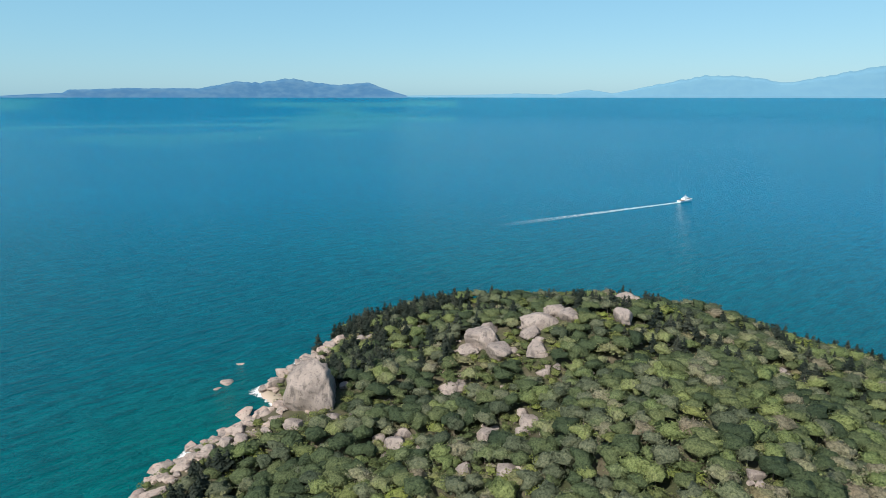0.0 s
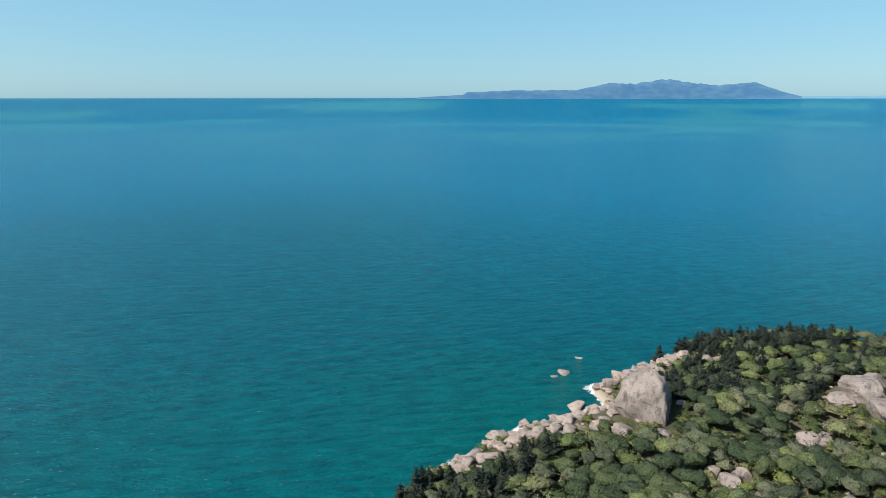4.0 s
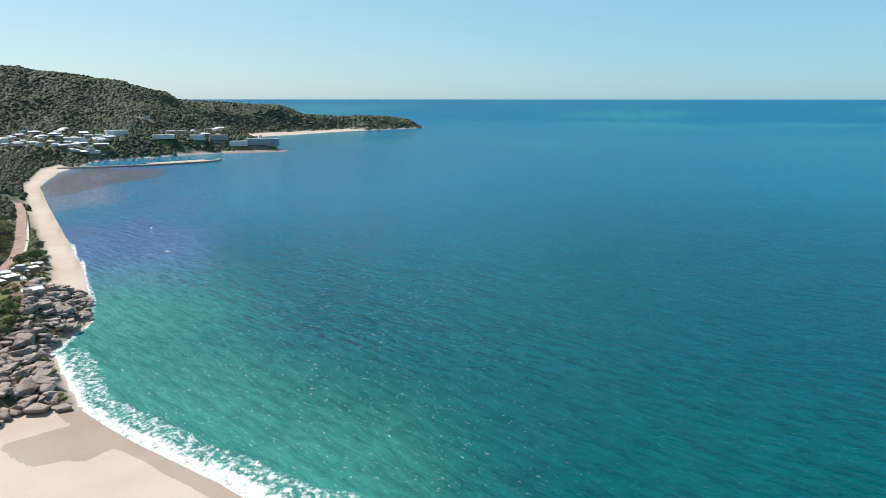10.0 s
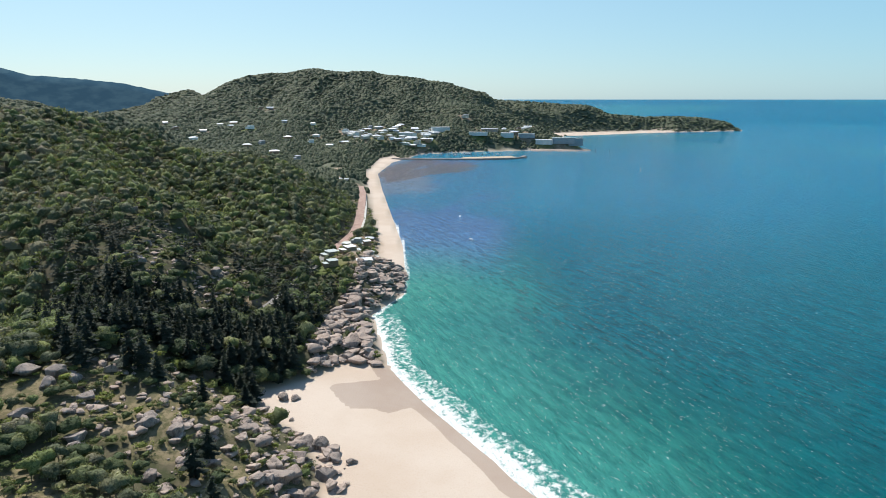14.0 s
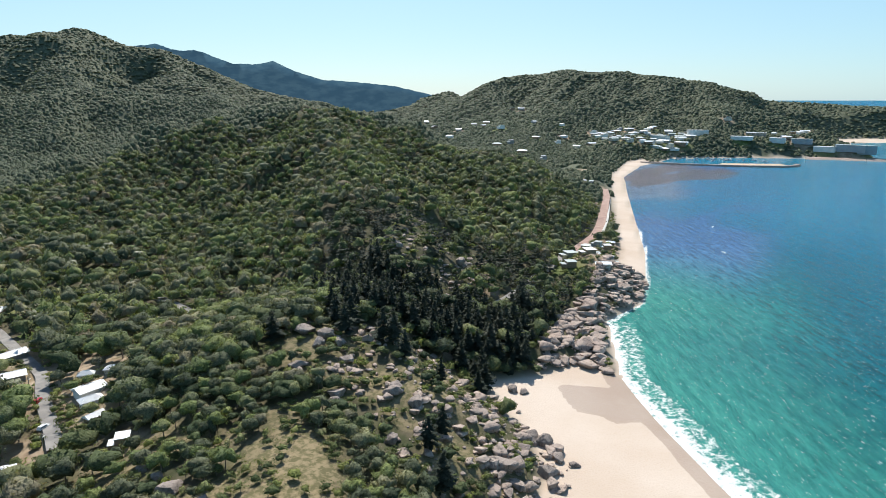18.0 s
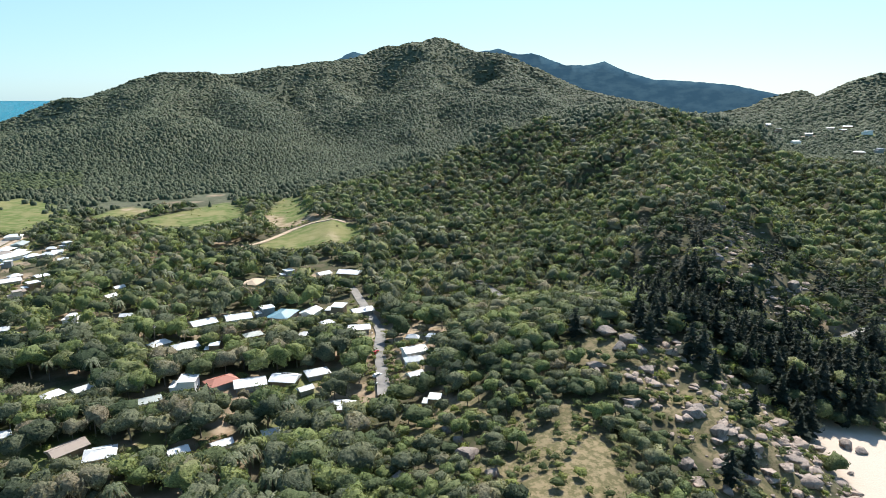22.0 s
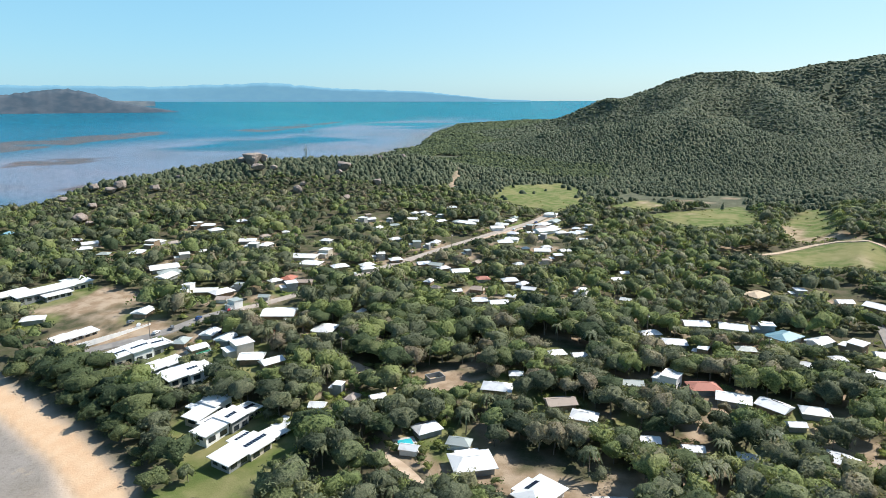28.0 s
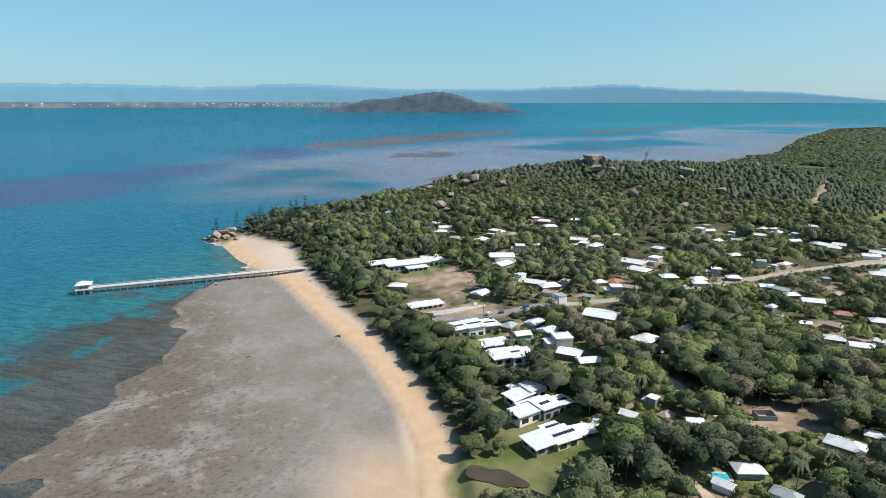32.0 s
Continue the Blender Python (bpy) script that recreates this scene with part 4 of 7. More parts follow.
BOULDERS_SADDLE = [(144.6, 238, 9.0), (142.8, 233, 7.5), (145.5, 212, 6.1), (143.3, 227, 5.6), (141.4, 228, 5.2), (144.3, 247, 4.2), (136.2, 196, 4.9), (142.3, 190, 4.1), (145.3, 208, 3.6), (136.8, 171, 5.1), (131.2, 192, 4.1), (125.4, 175, 6.9), (127.7, 172, 5.1), (121.1, 183, 6.0), (118.5, 191, 3.6), (120.1, 193, 4.4), (121.5, 202, 6.6), (122.8, 203, 5.9), (124.7, 242, 5.5), (123.6, 241, 4.1), (124.1, 223, 2.1), (134.3, 190, 5.6), (164.3, 152, 4.6), (157.6, 159, 7.0), (155.1, 147, 4.3), (158.5, 168, 4.1), (164.2, 208, 3.2), (159.6, 176, 3.4), (136.6, 194, 5.6), (142.0, 193, 5.1)]
BOULDERS_CLIFF = [(135.7, 344, 12.7), (136.8, 357, 7.9), (134.9, 328, 7.9), (129.9, 356, 11.2), (131.2, 318, 8.3), (130.7, 333, 6.2), (133.6, 343, 6.3), (137.6, 356, 5.9), (129.1, 336, 6.8), (131.7, 308, 5.8), (159.7, 461, 10.3), (159.1, 449, 8.5), (158.6, 464, 7.2), (148.4, 694, 12.1), (144.9, 671, 8.3), (142.4, 502, 7.2), (135.7, 432, 8.6), (135.2, 443, 5.6), (137.8, 453, 5.7)]
BOULDERS_POINT = [(221.6, 764, 25.9), (220.7, 775, 18.0), (222.5, 773, 13.8), (221.1, 738, 19.8), (213.8, 751, 17.1), (214.2, 734, 10.3), (229.5, 688, 13.7), (232.1, 705, 16.5), (232.7, 701, 11.4), (233.9, 720, 12.9), (236.2, 705, 10.1), (210.8, 721, 12.5), (217.9, 693, 12.4), (208.4, 853, 11.6), (234.2, 674, 10.9), (235.1, 642, 16.3), (234.5, 624, 10.2), (213.6, 670, 9.5), (227.5, 742, 10.7), (210.5, 829, 10.0), (217.4, 703, 7.5), (219.8, 742, 10.6)]
POINT_ROCKS = [(255.7, 584, 9.1), (255.1, 581, 11.1), (254.6, 584, 11.2), (254.1, 591, 10.3), (256.1, 586, 7.1), (254.4, 574, 9.0), (253.8, 584, 8.2), (255.4, 576, 7.0), (253.7, 598, 7.3), (253.5, 576, 6.1)]
ROAD_MAIN = [(236.0, 327), (234.9, 328), (231.4, 328), (228.5, 332), (226.2, 348), (223.3, 352), (219.9, 363), (216.3, 381), (213.5, 399), (207.1, 455), (200.3, 536), (196.7, 588), (194.9, 637)]
ROAD_SIDE = [(223.3, 352), (221.8, 325), (220.0, 304), (217.9, 289), (214.8, 267), (212.7, 256), (208.4, 234)]
ROAD_OVAL = [(180.6, 496), (176.7, 517), (173.6, 568), (171.4, 569), (168.9, 563)]
ROAD_STREET = [(165.8, 222), (165.9, 243), (166.2, 266), (165.8, 296), (168.7, 385), (175.1, 415)]
ROAD_LEFT = [(203.6, 494), (199.8, 536), (196.6, 569), (194.4, 621)]
TRACK = [(211.8, 191), (210.1, 186), (208.5, 179), (207.1, 170)]
ROAD_HILL = [(158, 400), (155.4, 367.6), (152.5, 325.6), (149.5, 319.6), (145.3, 315.6), (142.1, 312.8), (138.9, 310), (133.5, 308.9), (128.2, 314.3), (125.6, 332), (123.9, 362), (122.2, 395), (120.9, 422), (119.9, 460), (119.5, 482)]


# ---- roads ----
def drape(name, line, width, material, label, lift=0.3, kind="structure", category="road", open_=True, shaded=False):
    """A strip of road that follows the ground along bearings and distances."""
    pts = [Vector(polar(a, r)) for a, r in line]
    fine = []
    for p, q in zip(pts, pts[1:]):
        n = max(2, int((q - p).length / 6))
        fine += [p.lerp(q, i / n) for i in range(n)]
    fine.append(pts[-1])
    for _ in range(4):
        fine = [fine[0]] + [(a + b * 2 + c) / 4 for a, b, c in zip(fine, fine[1:], fine[2:])] + [fine[-1]]
    rows = []
    for i, p in enumerate(fine):
        d = (fine[min(i + 1, len(fine) - 1)] - fine[max(i - 1, 0)]).normalized()
        side = Vector((-d.y, d.x, 0)) * width / 2
        rows += [p - side, p - side * 0.9, p + side * 0.9, p + side]
    xs, ys = np.array([v.x for v in rows]), np.array([v.y for v in rows])
    z = height(xs, ys).reshape(-1, 4)
    z = np.repeat(z.max(1)[:, None], 4, 1) + np.array([lift - 0.9, lift, lift, lift - 0.9])
    n = len(fine)
    i, j = np.meshgrid(np.arange(n - 1), np.arange(3), indexing="ij")
    q = np.stack([i * 4 + j, (i + 1) * 4 + j, (i + 1) * 4 + j + 1, i * 4 + j + 1], -1).reshape(-1, 4)[:, ::-1]
    if open_:
        ROAD_LINES.append((np.array([(v.x, v.y) for v in fine[::3]] + [tuple(fine[-1][:2])]), 2.0 if shaded else width))
    return tagged(new(name, mesh_np(name, np.stack([xs, ys, z.ravel()], 1), q, material, False)), label, category, kind=kind)


ROAD_LINES = []
drape("road", ROAD_MAIN[:6], 8, M_ASPHALT, "grey sealed main street through the village")
drape("road", ROAD_MAIN[5:9], 7, M_PALEROAD, "pale street under trees in the village", shaded=True)
drape("road", ROAD_MAIN[8:], 8, M_PALEROAD, "pale main street towards the golf course")
drape("road", ROAD_SIDE, 7, M_DIRT, "pale gravel side street between gardens", shaded=True)
drape("road", ROAD_STREET, 5.5, M_ASPHALT, "narrow grey village street under trees", shaded=True)
drape("road", ROAD_LEFT, 7, M_DIRT, "pale street at the back of the village", 0.25)
drape("road", ROAD_OVAL, 4.5, M_DIRT, "pale gravel track round the oval")
drape("road", TRACK, 4, M_DIRT, "rutted bare earth track")
drape("road", ROAD_HILL, 6.5, M_ASPHALT, "grey two-lane coast road round the wooded hill", 0.6, open_=False)
ROAD_LINES += [(outline([(127.0, 320), (125.6, 332), (124.7, 347)]), 4.0), (outline([(121.2, 416), (120.6, 430)]), 2.0), (outline([(152.5, 325.6), (149.5, 319.6), (147.5, 317)]), 3.5), (outline([(155.4, 367.6), (154.6, 352)]), 3.0)]
drape("road", [(119.5, 484), (118.5, 512), (117.55, 547), (117.1, 600), (116.97, 644), (116.8, 710), (116.7, 781), (116.9, 850)], 9, M_PINKROAD, "pinkish gravel road works behind the beach", 0.4)
drape("path", [(117.0, 548), (116.6, 600), (116.5, 644), (116.4, 781)], 2.2, M_CONCRETE, "pale concrete path along the beach", 0.5, category="path")


# ---- houses ----
def paint_roof(name, c, rough=0.45, metal=0.0):
    m = Mat(name, rough, 0.4, metal)
    rib = m.n.new("ShaderNodeTexWave")
    rib.inputs["Scale"].default_value = 2.2
    tc = m.n.new("ShaderNodeTexCoord")
    m.l.new(tc.outputs["Object"], rib.inputs["Vector"])
    dirt = m.noise(0.45, 5)
    tone = m.mix(m.calc("MULTIPLY", m.step(dirt, 0.5, 0.75), 0.5), c, tuple(v * 0.62 for v in c))
    tone = m.mix(m.calc("MULTIPLY", m.random(), 0.22), tone, (0.45, 0.46, 0.46))
    m.colour(tone).bump(rib.outputs[1], 0.35, 0.04)
    return m.m


ROOFS = {
    "w": (paint_roof("white_metal_roof", (0.76, 0.77, 0.77)), "white metal"),
    "s": (paint_roof("pale_metal_roof", (0.72, 0.74, 0.75)), "white metal"),
    "g": (paint_roof("grey_green_roof", (0.32, 0.37, 0.35)), "grey-green metal"),
    "b": (paint_roof("brown_roof", (0.36, 0.29, 0.24), 0.8), "weathered brown"),
    "r": (paint_roof("red_tile_roof", (0.42, 0.12, 0.065), 0.8), "red tiled"),
    "t": (paint_roof("teal_metal_roof", (0.10, 0.28, 0.36)), "blue-green metal"),
    "o": (paint_roof("tan_roof", (0.52, 0.40, 0.26), 0.8), "tan"),
}
M_WALLS = [plain("cream_wall", (0.48, 0.44, 0.36), (0.56, 0.52, 0.44), 0.4), plain("grey_wall", (0.24, 0.25, 0.25), (0.31, 0.32, 0.31), 0.4), plain("timber_wall", (0.22, 0.16, 0.11), (0.3, 0.22, 0.15), 0.8), plain("white_wall", (0.74, 0.74, 0.72), (0.8, 0.8, 0.78), 0.4)]
M_TRIM = plain("white_trim", (0.72, 0.72, 0.7), (0.78, 0.78, 0.76), 0.8, 0.5)
M_GLASS = plain("dark_window_glass", (0.02, 0.028, 0.034), (0.035, 0.045, 0.05), 0.3, 0.08, 0.6)
M_SOLAR = plain("solar_cell", (0.012, 0.017, 0.035), (0.018, 0.026, 0.05), 0.8, 0.15, 0.6)
M_STEEL = plain("galvanised_steel", (0.5, 0.51, 0.52), (0.6, 0.61, 0.62), 1.0, 0.4, 0.5, 0.7)
M_TIMBER = plain("weathered_timber", (0.2, 0.165, 0.13), (0.3, 0.25, 0.2), 1.5, 0.85)


def box(bm, x0, x1, y0, y1, z0, z1):
    v = [bm.verts.new(p) for p in ((x0, y0, z0), (x1, y0, z0), (x1, y1, z0), (x0, y1, z0), (x0, y0, z1), (x1, y0, z1), (x1, y1, z1), (x0, y1, z1))]
    for f in ((3, 2, 1, 0), (4, 5, 6, 7), (0, 1, 5, 4), (1, 2, 6, 5), (2, 3, 7, 6), (3, 0, 4, 7)):
        bm.faces.new([v[i] for i in f])
    return v


def boxed(name, dims, material, parent, label=""):
    bm = bmesh.new()
    box(bm, *dims)
    return part(name, bm, material, parent, label)


def hip_roof(l, w, h, z, eave, run, thick=0.18):
    """A hipped (run > 0) or gabled (run = 0) roof over l x w, with a fascia."""
    bm = bmesh.new()
    x, y = l / 2 + eave, w / 2 + eave
    k = x - run
    low = [bm.verts.new(p) for p in ((-x, -y, z - thick), (x, -y, z - thick), (x, y, z - thick), (-x, y, z - thick))]
    up = [bm.verts.new(p) for p in ((-x, -y, z), (x, -y, z), (x, y, z), (-x, y, z))]
    a, b = bm.verts.new((-k, 0, z + h)), bm.verts.new((k, 0, z + h))
    bm.faces.new(low[::-1])
    for i in range(4):
        bm.faces.new((low[i], low[(i + 1) % 4], up[(i + 1) % 4], up[i]))
    bm.faces.new((up[0], up[1], b, a))
    bm.faces.new((up[2], up[3], a, b))
    bm.faces.new((up[1], up[2], b))
    bm.faces.new((up[3], up[0], a))
    return bm


def make_house(form, tone, wall, simple=False):
    """A house 12 m long: hipped, gabled, or two flat blocks."""
    mat, word = ROOFS[tone]
    style = {"hip": "hipped", "gable": "gabled", "flat": "flat"}[form]
    paintword = ("cream", "grey", "dark timber", "white")[wall]
    house = tagged(new("house"), f"{paintword} house with a {word} {style} roof among garden trees", "house", "village houses")
    l, w, hw = 12.0, 8.5, 2.6
    wm = M_WALLS[wall]
    if form == "flat":
        hw = 5.4
        boxed("wall", (-6, 2, -4.2, 4.2, -1.2, hw), wm, house)
        boxed("wall", (2, 6, -3.2, 3.6, -1.2, 3.0), wm, house)
        boxed("roof", (-6.5, 2.4, -4.7, 4.7, hw, hw + 0.25), mat, house)
        boxed("roof", (2.4, 6.5, -3.7, 4.1, 3.0, 3.22), mat, house)
        boxed("balcony", (-5, 1, -5.6, -4.2, 2.5, 2.7), M_TRIM, house)
    else:
        boxed("wall", (-l / 2, l / 2, -w / 2, w / 2, -1.2, hw), wm, house)
        pitch = 1.75 if form == "hip" else 1.5
        part("roof", hip_roof(l, w, pitch, hw, 1.0, 4.2 if form == "hip" else 0.0), mat, house)
        boxed("ridge_cap", (-(2.6 if form == "hip" else 6.6), 2.6 if form == "hip" else 6.6, -0.18, 0.18, hw + pitch - 0.04, hw + pitch + 0.06), mat, house)
        boxed("veranda_roof", (-4, 4, -w / 2 - 3.0, -w / 2 - 0.7, hw - 0.75, hw - 0.6), mat, house)
        for x in () if simple else (-3.8, 0, 3.8):
            boxed("post", (x - 0.07, x + 0.07, -w / 2 - 2.9, -w / 2 - 2.76, -1.0, hw - 0.75), M_TRIM, house)
    face = -4.2 if form == "flat" else -w / 2
    for k, x in enumerate((-4.2, -1.4, 3.6) if form != "flat" else (-4.4, -1.8, 0.8)):
        if simple:
            if k < 2:
                boxed("window", (x - 0.75, x + 0.75, face - 0.06, face + 0.02, 0.7, 1.95), M_GLASS, house)
            continue
        frame_ = boxed("window", (x - 0.75, x + 0.75, face - 0.06, face + 0.02, 0.7, 1.95), M_TRIM, house)
        boxed("pane", (x - 0.66, x + 0.66, face - 0.08, face - 0.05, 0.78, 1.87), M_GLASS, frame_)
    if form == "flat":
        for x in (-4.2, -1.0):
            frame_ = boxed("window", (x - 1.2, x + 1.2, face - 0.06, face + 0.02, 3.0, 4.9), M_TRIM, house)
            boxed("pane", (x - 1.1, x + 1.1, face - 0.08, face - 0.05, 3.1, 4.8), M_GLASS, frame_)
    if simple:
        return house
    boxed("door", (1.0 if form != "flat" else 3.4, 1.9 if form != "flat" else 4.3, face - 0.05 if form != "flat" else -3.26, face if form != "flat" else -3.2, 0, 2.05), M_TIMBER, house)
    side = -6.0 if form == "flat" else -l / 2
    frame_ = boxed("window", (side - 0.06, side + 0.02, -1.2, 0.9, 0.7, 1.95), M_TRIM, house)
    boxed("pane", (side - 0.08, side - 0.05, -1.1, 0.8, 0.78, 1.87), M_GLASS, frame_)
    if tone == "s":
        for i in range(5):
            bm = bmesh.new()
            slope = 0.03 if form == "flat" else (1.75 if form == "hip" else 1.5) / (w / 2 + 1.0)
            x0 = -4.2 + i * 1.12 if form == "flat" else -2.4 + i * 1.05
            for y0, y1 in ((-3.4, -1.75),):
                zz = [(hw + 0.32) if form == "flat" else hw + slope * (w / 2 + 1.0 + y) + 0.1 for y in (y0, y1)]
                v = [bm.verts.new(p) for p in ((x0, y0, zz[0]), (x0 + 0.98, y0, zz[0]), (x0 + 0.98, y1, zz[1]), (x0, y1, zz[1]))]
                f = bm.faces.new(v)
                ext = bmesh.ops.extrude_face_region(bm, geom=[f])
                bmesh.ops.translate(bm, vec=(0, 0, 0.06), verts=[g for g in ext["geom"] if isinstance(g, bmesh.types.BMVert)])
            part("solar_panel", bm, M_SOLAR, house, "dark blue solar panel")
    return house


HOUSE_MADE, HOUSE_SPOTS = {}, []
# bearing, distance and reach of the large buildings by the beach, built further down
ESTATES = [(226.7, 236, 11), (225.3, 223, 12), (223.6, 205, 15), (232.0, 307, 14), (230.2, 283, 9), (228.4, 267, 11), (237.7, 432, 24), (240.7, 440, 14), (236.8, 348, 12)]
rng = random.Random(5)
for zone, spots in enumerate((HOUSES_A, HOUSES_B, HOUSES_C, HOUSES_FAR, HOUSES_D, HOUSES_E, HOUSES_F)):
    for a, r, wide, tone in spots:
        form = rng.choice(("hip", "gable", "gable", "hip", "gable", "flat", "hip")) if tone != "r" else "hip"
        if r < 205 and wide > 12.9:
            form = "hip"
        if wide > 17:
            form = "gable"
        wall = rng.choice((0, 1, 1, 2, 2, 3))
        x, y, _ = polar(a, r)
        if any(math.hypot(x - polar(*q)[0], y - polar(*q)[1]) < k for *q, k in ESTATES):
            continue
        z = float(height(np.array([x]), np.array([y]))[0])
        turn = a + 180 + rng.choice((-24, -12, 10, 26, 62)) + rng.uniform(-8, 8)
        wide = min(max(wide, 6.5), 30)
        s = wide / 14.2
        m = pose(x, y, z + 0.15, 0, 0, turn) @ Matrix.Diagonal((s, s * rng.uniform(0.85, 1.1), min(1.15, 0.55 + 0.45 * s), 1))
        key = (form, tone, wall, r > 345)
        if key in HOUSE_MADE:
            copy_thing(HOUSE_MADE[key], Matrix.Identity(4)).matrix_basis = m
        else:
            HOUSE_MADE[key] = make_house(*key)
            HOUSE_MADE[key].matrix_basis = m
        HOUSE_SPOTS.append((x, y, wide * 0.55))


# ---- parked cars and power poles ----
CAR_PAINT = [plain("white_car_paint", (0.7, 0.7, 0.7), (0.75, 0.75, 0.75), 1, 0.25, 0.6), plain("grey_car_paint", (0.16, 0.17, 0.18), (0.2, 0.21, 0.22), 1, 0.25, 0.6), plain("red_car_paint", (0.35, 0.03, 0.03), (0.4, 0.04, 0.04), 1, 0.25, 0.6), plain("blue_car_paint", (0.04, 0.08, 0.2), (0.05, 0.1, 0.25), 1, 0.25, 0.6)]
M_TYRE = plain("tyre_rubber", (0.02, 0.02, 0.02), (0.03, 0.03, 0.03), 2, 0.9)


def make_car(tone):
    """A parked car: body, cabin, windows, four wheels."""
    car = tagged(new("car"), ("white", "dark grey", "red", "blue")[tone] + " car parked beside the village street", "car", "parked cars")
    bm = bmesh.new()
    box(bm, -2.2, 2.2, -0.88, 0.88, 0.3, 0.95)
    bmesh.ops.bevel(bm, geom=bm.edges[:], offset=0.14, segments=2, affect="EDGES")
    part("body", bm, CAR_PAINT[tone], car)
    bm = bmesh.new()
    v = box(bm, -1.9, 1.0, -0.8, 0.8, 0.93, 1.5)
    for q in v[4:]:
        q.co.x, q.co.y = q.co.x * 0.8 - 0.05, q.co.y * 0.84
    part("cabin", bm, CAR_PAINT[tone], car)
    boxed("windscreen", (0.72, 0.9, -0.66, 0.66, 0.98, 1.4), M_GLASS, car)
    for y in (-0.8, 0.8):
        boxed("side_window", (-1.5, 0.6, y - 0.03, y + 0.03, 1.02, 1.36), M_GLASS, car)
        for x in (-1.35, 1.35):
            bm = bmesh.new()
            bmesh.ops.create_cone(bm, cap_ends=True, segments=12, radius1=0.33, radius2=0.33, depth=0.24, matrix=pose(x, y * 1.02, 0.33, 90))
            part("wheel", bm, M_TYRE, car)
    return car


CARS = [make_car(i) for i in range(4)]
rng = random.Random(21)
spots = [(230.5, 330, 0), (229.2, 333, 5), (224.4, 348, 1), (225.3, 316, 8), (222.2, 316, 3), (220.7, 309, 0), (213.0, 406, 4), (209.0, 437, 9), (198.2, 552, 0), (196.2, 585, 2), (166.4, 240, 7), (166.5, 262, 6), (231.8, 345, 20), (232.4, 352, 15), (124.6, 326, 40), (227.0, 341, 10)]
for i, (a, r, dv) in enumerate(spots):
    x, y, _ = polar(a, r)
    m = pose(x, y, float(sheet_height(np.array([x]), np.array([y]))[0]) + 0.75, 0, 0, a + rng.uniform(40, 110))
    car = CARS[i] if i < 4 else copy_thing(CARS[(0, 1, 0, 3, 0, 2)[i % 6]], m)
    car.matrix_basis = m
for a, r in ((207.9, 229), (214.5, 268), (219.6, 300), (224.6, 340), (231.0, 320), (210.5, 421), (204.0, 484), (166.6, 215), (166.9, 265), (185.9, 310), (176.0, 300)):
    x, y, _ = polar(a, r)
    pole = tagged(new("power_pole"), "grey timber power pole with a crossarm beside the street", "pole", "power poles")
    pole.matrix_basis = pose(x, y, float(sheet_height(np.array([x]), np.array([y]))[0]), 0, 0, a + 60)
    bm = bmesh.new()
    bmesh.ops.create_cone(bm, cap_ends=True, segments=7, radius1=0.2, radius2=0.13, depth=11.5, matrix=pose(0, 0, 5.2))
    part("post", bm, M_TIMBER, pole)
    boxed("crossarm", (-1.2, 1.2, -0.08, 0.08, 10.2, 10.4), M_TIMBER, pole)
    boxed("lamp", (0.1, 1.6, -0.12, 0.12, 9.4, 9.55), M_TRIM, pole)


# ---- jetty, boats, harbour ----
def along(p, q, f):
    return (p[0] + (q[0] - p[0]) * f, p[1] + (q[1] - p[1]) * f)


